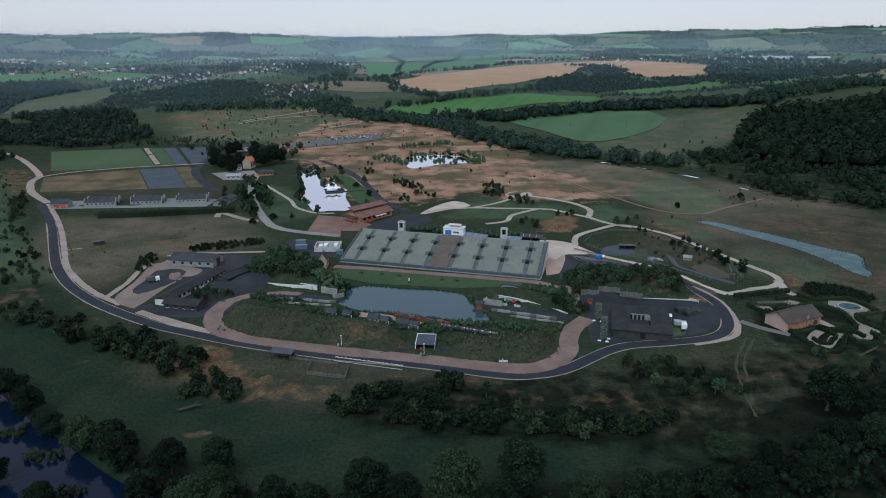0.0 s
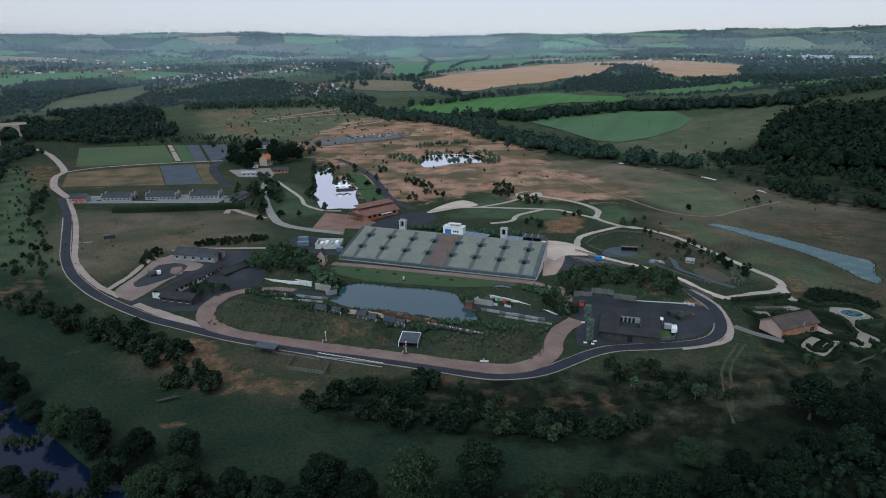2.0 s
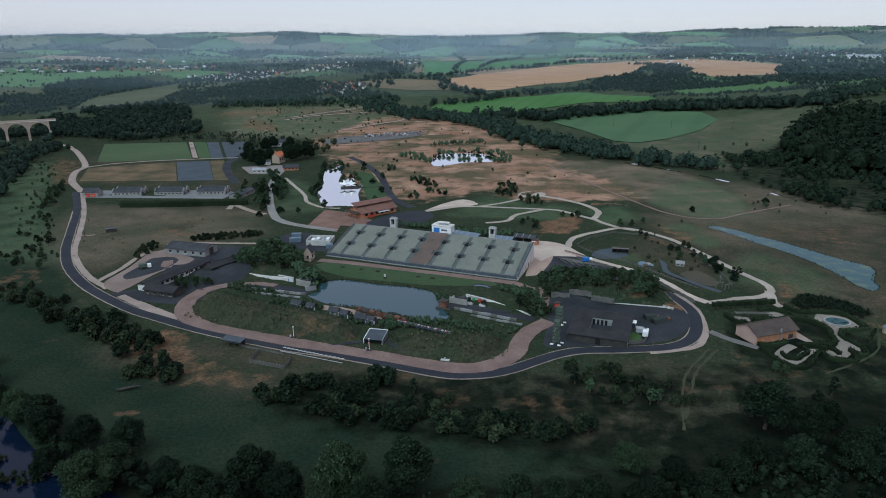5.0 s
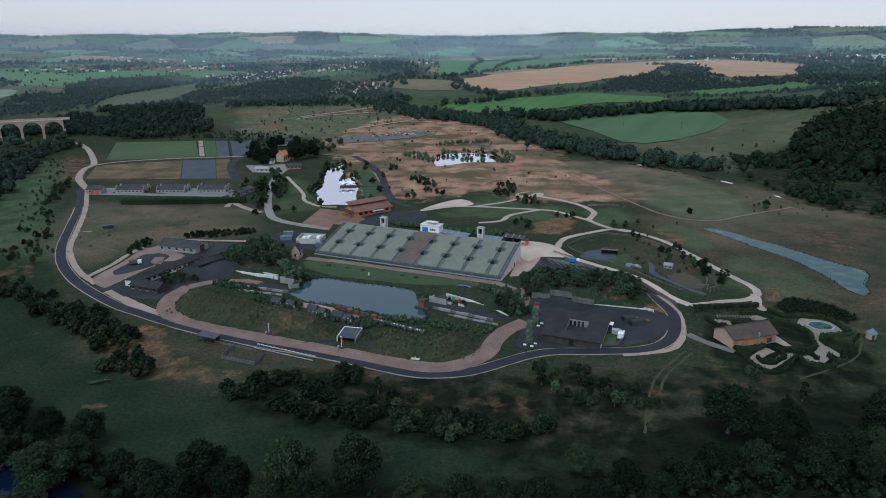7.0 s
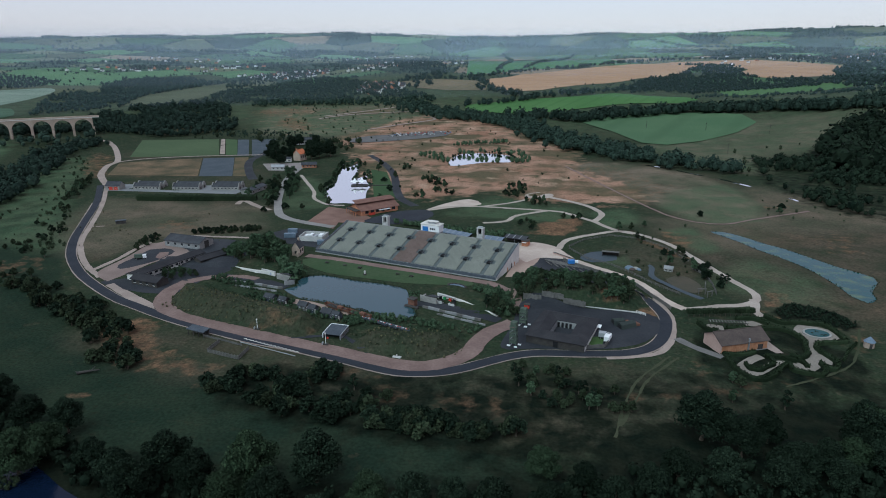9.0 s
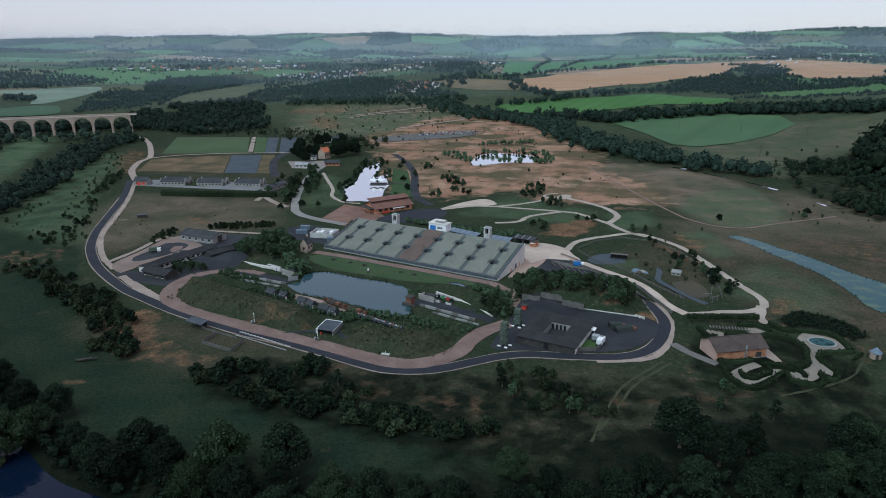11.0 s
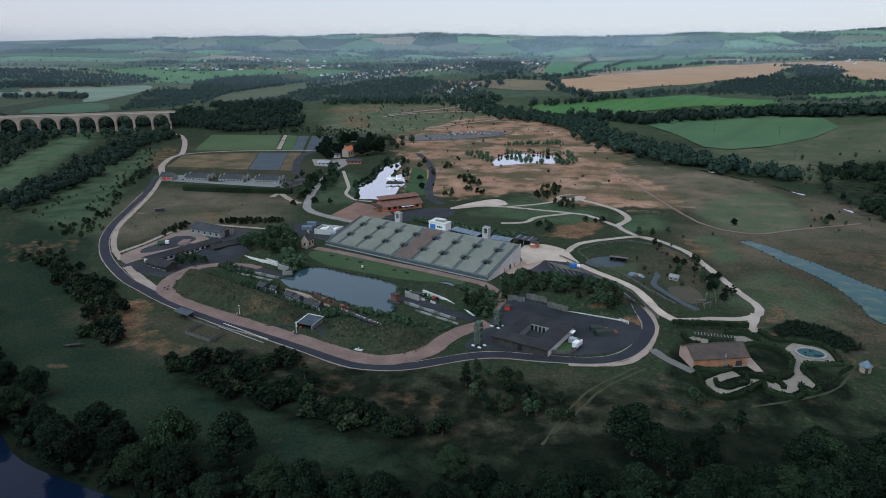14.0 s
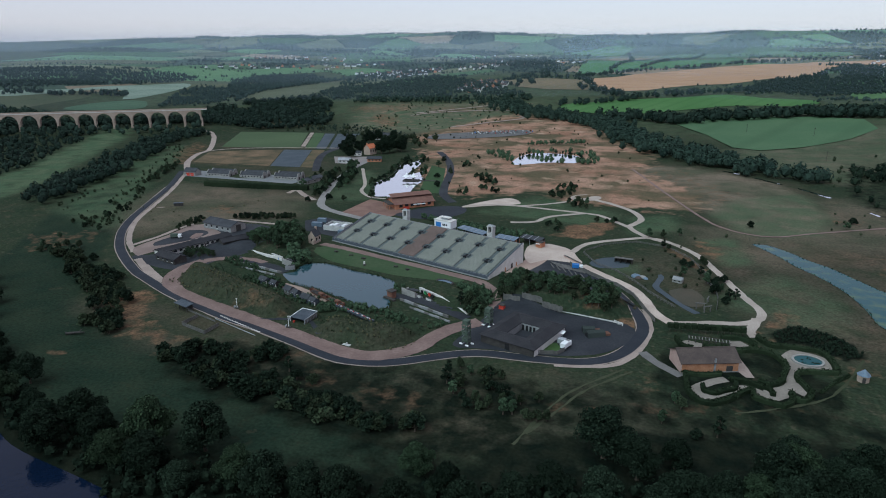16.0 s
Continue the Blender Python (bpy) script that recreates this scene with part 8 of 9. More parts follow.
# ---- stage village and terraces by the lake ----
def taper_wall(x0, y0, x1, y1, h0, h1, thick, label, material):
    """A wall that runs down from one end to the other."""
    w = thing("retaining_wall", label, "wall", (x0, y0, 0), math.degrees(math.atan2(y1 - y0, x1 - x0)))
    long = math.hypot(x1 - x0, y1 - y0)
    n = 10
    bm = bmesh.new()
    rows = []
    for i in range(n + 1):
        u = i / n
        h = h0 + (h1 - h0) * (u ** 1.3)
        bow = 1.6 * math.sin(u * math.pi)
        rows.append([bm.verts.new((u * long, bow + y, z)) for y, z in ((0, 0), (thick, 0), (thick, h), (0, h))])
    for a, b in zip(rows, rows[1:]):
        for k in range(4):
            bm.faces.new((a[k], a[(k + 1) % 4], b[(k + 1) % 4], b[k]))
    bm.faces.new(rows[0])
    bm.faces.new(rows[-1][::-1])
    bmesh.ops.recalc_face_normals(bm, faces=bm.faces[:])
    part("wall_face", bm, material, w)
    part("coping", blk(-0.1, long * 0.3, -0.15, thick + 0.15, h0 - 0.05, h0 + 0.15), CONCRETE, w)
    return w


wa = taper_wall(-62.5, 296.4, -92.5, 306.5, 2.3, 0.4, 0.8, "white plastered wall running down into turf", OFF_WHITE)
for x in (2.2, 5.0, 9.0):
    part("opening", blk(x, x + 1.2, 0.85, 1.2, 0, 1.7), BLACK if x > 3 else BLUE_PAINT, wa, "doorway")
wb = taper_wall(26.5, 281.5, 56.5, 266.0, 2.7, 0.3, 0.8, "white plastered wall running down into a turf bank", OFF_WHITE)
for x, m in ((1.2, BLACK), (3.6, surface("green_paint", (0.06, 0.28, 0.10), (0.08, 0.34, 0.13))), (6.8, RED_PAINT), (9.2, BLACK)):
    part("opening", blk(x, x + 1.3, -0.12, 0.5, 0, 1.9), m, wb, "doorway")
ribbon("terrace", [(-90, 291), (-76, 288), (-62, 286), (-50, 281)], 6.5, 0.10, TARMAC_OLD, "grey stone terrace above the lake", "terrace")
ribbon("terrace", [(17, 274), (30, 273), (44, 268), (58, 262)], 6.0, 0.10, TARMAC_OLD, "grey stone terrace above the lake", "terrace")
for x0, y0, x1, y1, hh in ((-80, 283.5, -50, 278.5, 1.1), (-76, 278.5, -50, 274.5, 0.7), (22, 269.5, 52, 258.5, 1.1), (30, 263, 54, 254.5, 0.7)):
    tw = thing("quay_wall", "low pale stone quay wall with worn coping", "wall", (x0, y0, 0), math.degrees(math.atan2(y1 - y0, x1 - x0)))
    long = math.hypot(x1 - x0, y1 - y0)
    for i in range(int(long / 3)):
        part("stone_block", blk(i * 3, i * 3 + 2.94, 0, 0.7 + 0.05 * (i % 3), 0, hh + 0.06 * ((i * 7) % 4), 0.05), CONCRETE_DARK if i % 3 else TIMBER_GREY, tw)
for x, y, rz, l, w, hh, m in ((-60, 292, -18, 9, 4, 3.2, STONE_GREY), (-52, 284, 30, 5, 3, 2.4, CONCRETE_DARK), (19, 277.5, -20, 9, 4.5, 3.0, STONE_GREY), (27, 276.2, -20, 3, 2, 1.4, CONCRETE), (33, 274.4, -20, 3, 2, 1.2, CONCRETE)):
    ru = thing("stage_ruin", "broken grey stone stage ruin by the lake", "ruin", (x, y, 0), rz)
    part("wall_piece", blk(0, l, 0, 0.6, 0, hh, 0.08), m, ru)
    part("wall_piece", blk(0, 0.6, 0.7, w, 0, hh * 0.7, 0.08), m, ru)
    part("floor_slab", blk(0.7, l, 0.7, w, 0, 0.4, 0.05), CONCRETE_DARK, ru)
    part("lintel", blk(l * 0.3, l, 0.1, 0.5, hh, hh + 0.35), TIMBER_DARK, ru)
    part("roof_flap", profile([(0.2, hh + 0.4), (w, hh * 0.75), (w, hh * 0.75 + 0.2), (0.2, hh + 0.6)], l * 0.45, l), SLATE, ru, "sagging dark roof")
qt = thing("quay_turret", "weathered brown timber turret on the lake's edge", "turret", (15, 270.5, 0), -20)
part("body", blk(0, 3.2, 0, 3, 0, 3.4, 0.1), RUST, qt)
part("roof", blk(-0.3, 3.5, -0.3, 3.3, 3.4, 3.7), TIMBER_DARK, qt)
part("stage_deck", blk(-1, 6, -1.6, 0, 0, 0.8), TIMBER_DARK, qt)
bs = thing("shell_basin", "small dark-rimmed oval basin beside the lawn", "basin", (33, 297.5, 0), -20)
bm = bmesh.new()
rings = []
for r, z in ((1.0, 0.0), (0.96, 1.2), (0.80, 1.3), (0.76, 0.3)):
    rings.append([bm.verts.new((5.4 * r * math.cos(k * math.tau / 28), 3.2 * r * math.sin(k * math.tau / 28), z * (1 + 0.15 * math.sin(3 * k)))) for k in range(28)])
for a, b in zip(rings, rings[1:]):
    for k in range(28):
        bm.faces.new((a[k], a[(k + 1) % 28], b[(k + 1) % 28], b[k]))
part("rim", bm, TIMBER_DARK, bs)
bm = bmesh.new()
bm.faces.new([bm.verts.new((4.25 * math.cos(k * math.tau / 28), 2.5 * math.sin(k * math.tau / 28), 0.85)) for k in range(28)])
part("cover", bm, METAL_BLUE, bs, "pale blue sheet")

# sandy landing, rusted hull and facades on the south shore
ribbon("sandy_strip", [(-42, 266.5), (-30, 263.5), (-16, 259.5), (-8, 257)], 5.0, 0.16, surface("pink_sand", (0.27, 0.20, 0.165), (0.34, 0.26, 0.215)), "pinkish sandy landing on the lake's shore", "shore")


def hull(x, y, rz, long, wide, high):
    h = thing("wrecked_boat", "long rusty brown wrecked boat on the lake shore", "boat", (x, y, 0.1), rz)
    bm, rows = bmesh.new(), []
    for i in range(11):
        u = i / 10
        w = wide / 2 * math.sin(math.pi * min(0.98, 0.12 + u * 0.80)) ** 0.6
        rise = high * (1 + 0.5 * (2 * u - 1) ** 2)
        rows.append([bm.verts.new((u * long, k * w, z)) for k, z in ((-1, rise), (-0.75, rise * 0.3), (0, 0), (0.75, rise * 0.3), (1, rise))])
    for a, b in zip(rows, rows[1:]):
        for k in range(4):
            bm.faces.new((a[k], b[k], b[k + 1], a[k + 1]))
    bm.faces.new(rows[0])
    bm.faces.new(rows[-1][::-1])
    part("hull", bm, RUST, h)
    part("deck", blk(long * 0.12, long * 0.88, -wide * 0.36, wide * 0.36, high * 0.7, high * 0.8), TIMBER_DARK, h)
    part("cabin", blk(long * 0.55, long * 0.75, -wide * 0.25, wide * 0.25, high * 0.8, high * 1.6, 0.08), RUST, h)
    for i in range(5):
        part("rib", blk(long * (0.15 + 0.09 * i), long * (0.16 + 0.09 * i), -wide * 0.45, wide * 0.45, high * 0.8, high * 1.15), TIMBER_GREY, h)


hull(-22, 263, -24, 14, 3.4, 1.3)
hull(-9, 256.5, -22, 13, 3.6, 1.6)
rr = random.Random(17)
for x, y, l, hh in ((-53, 263.5, 5, 2.0), (-45, 261.4, 4, 1.8), (-33, 256.5, 4.5, 2.4), (-27.5, 254.6, 3.5, 2.0), (-20, 251.5, 5, 2.2), (-14.5, 249.6, 3.5, 1.8)):
    fc = thing("facade_hut", "small grey plank facade hut with a dark roof", "hut", (x, y, 0), -16, "stage village huts")
    part("wall_shell", profile([(0, 0), (3.6, 0), (3.6, hh), (1.8, hh + 1.4), (0, hh)], 0, l), (TIMBER_GREY, PARAPET, TIMBER_DARK)[int(l * 2) % 3], fc)
    part("roof_slope", profile([(-0.4, hh - 0.2), (1.8, hh + 1.45), (1.8, hh + 1.65), (-0.4, hh)], -0.3, l + 0.3), SLATE, fc)
    part("roof_slope", profile([(4.0, hh - 0.2), (1.8, hh + 1.45), (1.8, hh + 1.65), (4.0, hh)], -0.3, l + 0.3), SLATE, fc)
    for k in range(2):
        part("window", blk(0.7 + k * l * 0.5, 1.6 + k * l * 0.5, -0.06, 0.0, 1.2, 2.3), METAL_GREY, fc, "pale shutter")
    part("brace", blk(l, l + 0.5, 0.4, 0.8, 0, hh * 0.9), OFF_WHITE, fc, "pale timber brace")
for i in range(9):
    u = i / 9
    wg = thing("parade_wagon", "low dark wagon trimmed with white and red pennants", "wagon", (-1 + 24 * u, 251.0 - 9.6 * u, 0), -21.8, "row of parade wagons")
    part("bed", blk(0, 2.5, 0, 1.7, 0.5, 1.5, 0.06), PARAPET, wg)
    for k in range(4):
        part("pennant", profile([(0.3, 1.5), (1.1, 1.5), (0.7, 1.85)], 0.2 + k * 0.58, 0.45 + k * 0.58), (OFF_WHITE, RED_PAINT, PARAPET, METAL_GREY)[(i * 3 + k * 5) % 4], wg, "bright pennant")
    for wx in (0.5, 2.0):
        for wy in (-0.1, 1.7):
            bm = bmesh.new()
            rod(bm, (wx, wy, 0.45), (wx, wy + 0.1, 0.45), 0.45, 0.45, 12)
            part("wheel", bm, RUBBER, wg)

# open-fronted shelter in the bank
sh = thing("stage_shelter", "low flat-roofed shelter with a white frame in the bank", "shelter", (-11.2, 231.0, 0), -4)
part("roof", profile([(0.2, 2.45), (10.6, 3.3), (10.6, 3.5), (0.2, 2.65)], 0.3, 9.4), PARAPET, sh, "grey-blue roof sheet")
for k in range(7):
    part("roof_rib", profile([(0.2, 2.65), (10.6, 3.5), (10.6, 3.58), (0.2, 2.73)], 0.9 + k * 1.3, 1.0 + k * 1.3), PARAPET, sh)
part("side_fascia", profile([(0, 2.3), (10.8, 3.2), (10.8, 3.75), (0, 2.85)], 0, 0.3), WHITE_PAINT, sh, "white side fascia")
part("back_fascia", blk(0, 9.7, 10.6, 10.9, 3.1, 3.75), WHITE_PAINT, sh, "white back fascia")
part("side_fascia", profile([(0, 2.3), (10.8, 3.2), (10.8, 3.6), (0, 2.75)], 9.4, 9.7), METAL_GREY, sh, "grey side fascia")
part("portal_post", blk(0, 0.35, 0, 0.4, 0, 2.3), WHITE_PAINT, sh, "white portal post")
part("portal_post", blk(9.35, 9.7, 0, 0.4, 0, 2.3), METAL_GREY, sh)
for x0 in (0.05, 9.45):
    part("side_wall", profile([(0.5, 0), (10.6, 0), (10.6, 3.1), (0.5, 2.25)], x0, x0 + 0.2), TIMBER_GREY, sh)
for k in range(8):
    part("batten", blk(9.7, 9.78, 0.9 + k * 1.25, 1.05 + k * 1.25, 0, 2.2), METAL_GREY, sh)
part("back_wall", blk(0.3, 9.4, 10.3, 10.6, 0, 3.1), TIMBER_DARK, sh)
part("inner_bench", blk(1.2, 8.6, 7.4, 8.6, 0, 1.0), TIMBER_DARK, sh)
part("stage_prop", blk(2.6, 3.5, -0.9, 0.0, 0, 1.1, 0.15), RED_PAINT, sh, "red box")
sh.scale = (0.82, 0.82, 0.72)
ribbon("shelter_path", [(-27, 226.5), (-17, 230.5), (-8, 234), (-3, 234), (4, 228), (11, 221)], 2.0, 0.13, TARMAC_OLD, "grey path forking before the shelter", "path")


def mast(x, y, hh):
    m = thing("loudspeaker_mast", "white mast with a small head on a dark base", "mast", (x, y, float(land(x, y))))
    part("base", blk(-1.0, 1.0, -0.6, 0.6, 0, 0.7, 0.05), TIMBER_DARK, m)
    part("cabinet", blk(-1.6, -1.05, -0.4, 0.4, 0, 1.2, 0.05), METAL_GREY, m, "grey cabinet")
    bm = bmesh.new()
    rod(bm, (0, 0, 0.7), (0, 0, hh), 0.13, 0.10, 8)
    part("pole", bm, WHITE_PAINT, m, "white pole")
    part("head", blk(-0.3, 0.3, -0.22, 0.22, hh, hh + 0.35, 0.06), OFF_WHITE, m)


mast(-41, 233.2, 4.6)
mast(-7.4, 225.0, 5.0)
sl = thing("marker_slab", "pale concrete slab with a small marker on the grass", "slab", (21.4, 219.8, float(land(22, 220.5))), -8)
part("slab", blk(0, 3.4, 0, 1.7, -0.3, 0.15, 0.05), CONCRETE, sl)
part("marker", blk(1.3, 1.7, 1.0, 1.4, 0.15, 0.9, 0.05), CONCRETE, sl)
rd = thing("roadside_shelter", "dark green open roadside shelter beside the ring road", "shelter", (-67, 223.2, 0), -14)
part("roof", profile([(-0.4, 2.6), (3.4, 3.1), (3.4, 3.3), (-0.4, 2.8)], -0.4, 9.0), PARAPET, rd)
part("back_wall", blk(0, 8.6, 2.9, 3.1, 0, 2.9), TIMBER_DARK, rd)
for i in range(4):
    part("post", blk(i * 2.8, i * 2.8 + 0.2, 0, 0.2, 0, 2.6), TIMBER_DARK, rd)
part("bench", blk(0.3, 8.2, 2.2, 2.8, 0.4, 0.5), TIMBER_GREY, rd)
for a, b in (((-50.4, 210), (-35.5, 206.6)), ((-35.5, 206.6), (-35.7, 215.5)), ((-50.4, 210), (-50.4, 218.9))):
    pn = thing("pen_fence", "silvered timber pen fence by the road", "fence", (*a, 0), math.degrees(math.atan2(b[1] - a[1], b[0] - a[0])), "sides of the pen")
    long = math.hypot(b[0] - a[0], b[1] - a[1])
    for i in range(int(long / 1.5) + 1):
        part("post", blk(i * 1.5, i * 1.5 + 0.15, -0.1, 0.1, 0, 1.9), TIMBER_GREY, pn)
    for z in (0.2, 0.75, 1.3):
        part("rail", blk(0, long, -0.16, -0.1, z, z + 0.42), TIMBER_GREY, pn)
for i in range(15):
    u = i / 14
    x, y = -41.2 + 25.4 * u, 223.6 - 6.9 * u
    bb = thing("white_barrier", "white angled barrier block in a row on the road", "barrier", (x, y, 0.2), -15, "barriers along the road")
    part("wing", blk(-0.9, 0.05, -0.12, 0.12, 0, 0.28, 0.03), OFF_WHITE, bb).matrix_basis = pose(0, 0, 0, 0, 0, 38)
    part("wing", blk(-0.05, 0.9, -0.12, 0.12, 0, 0.28, 0.03), OFF_WHITE, bb).matrix_basis = pose(0.15, 0, 0, 0, 0, -38)
wr = thing("white_rail", "long low white kerb rail beside the road", "rail", (-42, 220.1, 0), -15)
for i in range(9):
    part("rail_section", blk(i * 3.1, i * 3.1 + 3.0, 0, 0.25, 0.25, 0.5, 0.04), METAL_GREY, wr)
wr = thing("edge_fence", "low silvered fence along the outer road edge", "fence", (-60, 223.0, 0), -14.5)
for i in range(16):
    part("panel", blk(i * 1.3, i * 1.3 + 1.2, 0, 0.1, 0, 0.9), TIMBER_GREY, wr)
dh = thing("field_hut", "small dark blue-grey field hut in rough grass", "hut", (-212, 369, 0), 35)
part("wall_shell", blk(0, 6.2, 0, 2.6, 0, 2.3), TIMBER_DARK, dh)
part("roof", blk(-0.3, 6.5, -0.3, 2.9, 2.3, 2.6, 0.05), PARAPET, dh, "dark metal roof")
stt = thing("stage_marker", "small pale stone figure base on the lawn", "marker", (-17.4, 306.6, 0.06))
part("base", blk(-0.7, 0.7, -0.7, 0.7, 0, 0.7, 0.1), TIMBER_DARK, stt)
part("block", blk(-0.4, 0.4, -0.4, 0.4, 0.7, 2.2, 0.15), OFF_WHITE, stt)

for x, y, rz in ((-43.8, 321, -10), (-32.7, 318.5, 20), (-23.3, 316, -14), (-0.7, 310.5, 5), (7.1, 308.6, -25)):
    pt = thing("picnic_table", "dark weathered picnic table on the mown lawn", "table", (x, y, 0.06), rz, "picnic tables on the lawn")
    part("tabletop", blk(-1.0, 1.0, -0.4, 0.4, 0.7, 0.78, 0.02), TIMBER_DARK, pt)
    for side in (-1, 1):
        part("seat", blk(-1.0, 1.0, side * 0.85 - 0.14, side * 0.85 + 0.14, 0.42, 0.48), TIMBER_DARK, pt)
        part("leg_frame", blk(side * 0.7 - 0.05, side * 0.7 + 0.05, -0.9, 0.9, 0, 0.42), TIMBER_DARK, pt)
        part("leg", blk(side * 0.7 - 0.05, side * 0.7 + 0.05, -0.1, 0.1, 0.42, 0.7), TIMBER_DARK, pt)


# ---- fort yard ----
def scaffold(x, y, hh, w, label):
    t = thing("watch_tower", label, "tower", (x, y, 0), -12)
    for px in (-w, w):
        for py in (-w, w):
            part("leg", blk(px - 0.12, px + 0.12, py - 0.12, py + 0.12, 0, hh), CAMO, t)
    n = int(hh / 2.6)
    for i in range(1, n + 1):
        z = i * hh / n
        part("platform", blk(-w - 0.3, w + 0.3, -w - 0.3, w + 0.3, z - 0.25, z, 0.04), CAMO, t)
        part("screen", blk(-w, w, -w - 0.16, -w - 0.06, z - 1.6, z - 0.6), CAMO, t)
        part("screen", blk(w + 0.06, w + 0.16, -w, w, z - 1.9, z - 0.8), CAMO, t)
        bm = bmesh.new()
        rod(bm, (-w, -w, z - hh / n), (w, -w, z - 0.2), 0.07, 0.07)
        part("brace", bm, METAL_GREY, t)
    part("cabin", blk(-w, w, -w, w, hh, hh + 1.6, 0.1), CAMO, t)
    for px, py in ((-w - 1.0, -w - 0.6), (w - 0.4, -w - 1.0), (w + 0.4, w - 0.6)):
        part("ballast", blk(px, px + 1.3, py, py + 0.6, 0, 0.5, 0.05), WHITE_PAINT, t, "white ballast block")


scaffold(66.2, 239.4, 8.6, 1.2, "tall olive scaffold watch tower on white ballast blocks")
scaffold(68.6, 259.5, 6.2, 1.3, "shorter olive scaffold tower beside the track")
rx = thing("red_hut", "small bright red hut at the yard's corner", "hut", (67.6, 276.5, 0), -10)
part("body", blk(0, 2.3, 0, 2, 0, 2.3, 0.05), RED_PAINT, rx)
part("roof", blk(-0.2, 2.5, -0.2, 2.2, 2.3, 2.5), TIMBER_DARK, rx)


def fence(pts, hh, label, material, gap=2.0, slats=True, name="timber_fence"):
    for a, b in zip(pts, pts[1:]):
        long = math.hypot(b[0] - a[0], b[1] - a[1])
        f = thing(name, label, "fence", (*a, float(land(*a))), math.degrees(math.atan2(b[1] - a[1], b[0] - a[0])))
        k = max(1, round(long / gap))
        for i in range(k):
            part("post", blk(i * long / k, i * long / k + 0.16, -0.12, 0.12, -0.3, hh), material, f)
            if slats:
                part("panel", blk(i * long / k + 0.2, (i + 1) * long / k - 0.04, -0.05, 0.05, 0.1, hh * (0.9 + 0.05 * (i % 3))), material, f)
        if not slats:
            for z in (0.35, 0.75, 1.1):
                part("rail", blk(0, long, -0.05, 0.05, hh * z / 1.2, hh * z / 1.2 + 0.12), material, f)


fence([(66.5, 286.5), (75, 284.8)], 3.6, "tall weathered timber palisade behind the fort yard", TIMBER_GREY, 1.4)
fence([(75, 287.8), (85, 285.2), (95, 281.8)], 3.0, "weathered timber palisade under the bank", TIMBER_GREY, 1.4)
fence([(84, 350), (88.6, 343.8), (95.5, 338.6), (103.3, 332.1), (112.5, 325.8), (120.8, 315.9), (126.0, 303.5), (130.2, 295.0), (133.0, 288.5)], 1.9, "weathered timber fence along the pale path", TIMBER_GREY, 1.8)
fence([(152, 349), (156, 340), (157.5, 326), (157, 312)], 1.7, "rough timber enclosure fence", TIMBER_GREY, 1.8)
fence([(87, 372), (97, 355), (108, 348), (118, 337), (128, 322), (140, 308)], 1.3, "low rail fence round the animal enclosure", TIMBER_GREY, 2.6, False)
fence([(87, 376), (96, 392), (112, 404), (130, 400), (143, 384), (152, 360)], 1.3, "low rail fence round the animal enclosure", TIMBER_GREY, 2.6, False)
fence([(92.5, 240.6), (101.5, 243.5), (103.5, 247.5)], 1.8, "silvered timber fence round a small green court", TIMBER_GREY, 1.4)
kb = thing("yard_kerb", "long pale concrete kerb behind the fort yard", "kerb", (76, 286, 0), -6)
for i in range(15):
    part("kerb_stone", blk(i * 3.0, i * 3.0 + 2.96, 0, 0.7, 0, 0.55, 0.04), CONCRETE, kb)
patch("court_lawn", [(93.5, 244), (100.8, 244.6), (102.4, 254), (96.5, 256.5)], 0.10, field_material("court_grass", (0.055, 0.095, 0.035), (0.07, 0.115, 0.045)), "small green grass court beside the fort", "lawn", False)


def lorry(x, y, rz, body, long=5.6, label="small white lorry parked in the yard"):
    v = thing("lorry", label, "lorry", (x, y, 0.05), rz)
    part("cargo_box", blk(0, long * 0.66, -1.1, 1.1, 0.9, 2.9, 0.08), body, v)
    part("cab", profile([(-1.05, 0.7), (1.05, 0.7), (1.05, 2.2), (0.9, 2.5), (-0.9, 2.5), (-1.05, 2.2)], long * 0.69, long), WHITE_PAINT, v)
    part("windscreen", blk(long, long + 0.03, -0.9, 0.9, 1.5, 2.2), GLASS, v)
    part("chassis", blk(0, long, -0.9, 0.9, 0.55, 0.9), RUBBER, v)
    for px in (0.9, long * 0.84):
        for py in (-1.05, 0.85):
            bm = bmesh.new()
            rod(bm, (px, py, 0.45), (px, py + 0.22, 0.45), 0.45, 0.45, 14)
            w = part("wheel", bm, RUBBER, v)
            bm = bmesh.new()
            rod(bm, (px, py - 0.02, 0.45), (px, py + 0.24, 0.45), 0.22, 0.22, 10)
            part("rim", bm, METAL_GREY, w)


lorry(102.6, 247.6, 75, WHITE_PAINT)
lorry(99.8, 252.6, -8, METAL_GREY, 4.6, "grey flat van beside the green court")
lorry(86.5, 343.0, 10, BLUE_PAINT, 5.4, "blue and white lorry parked by the timber stacks")
lorry(-139.5, 337, -60, WHITE_PAINT, 5.0, "white van parked before the drill hall")
lorry(-124, 276, -10, WHITE_PAINT, 5.0, "white van beside the barrack wing")
lorry(-152, 306, 30, CAMO, 6.2, "dark olive lorry on the parade ground")
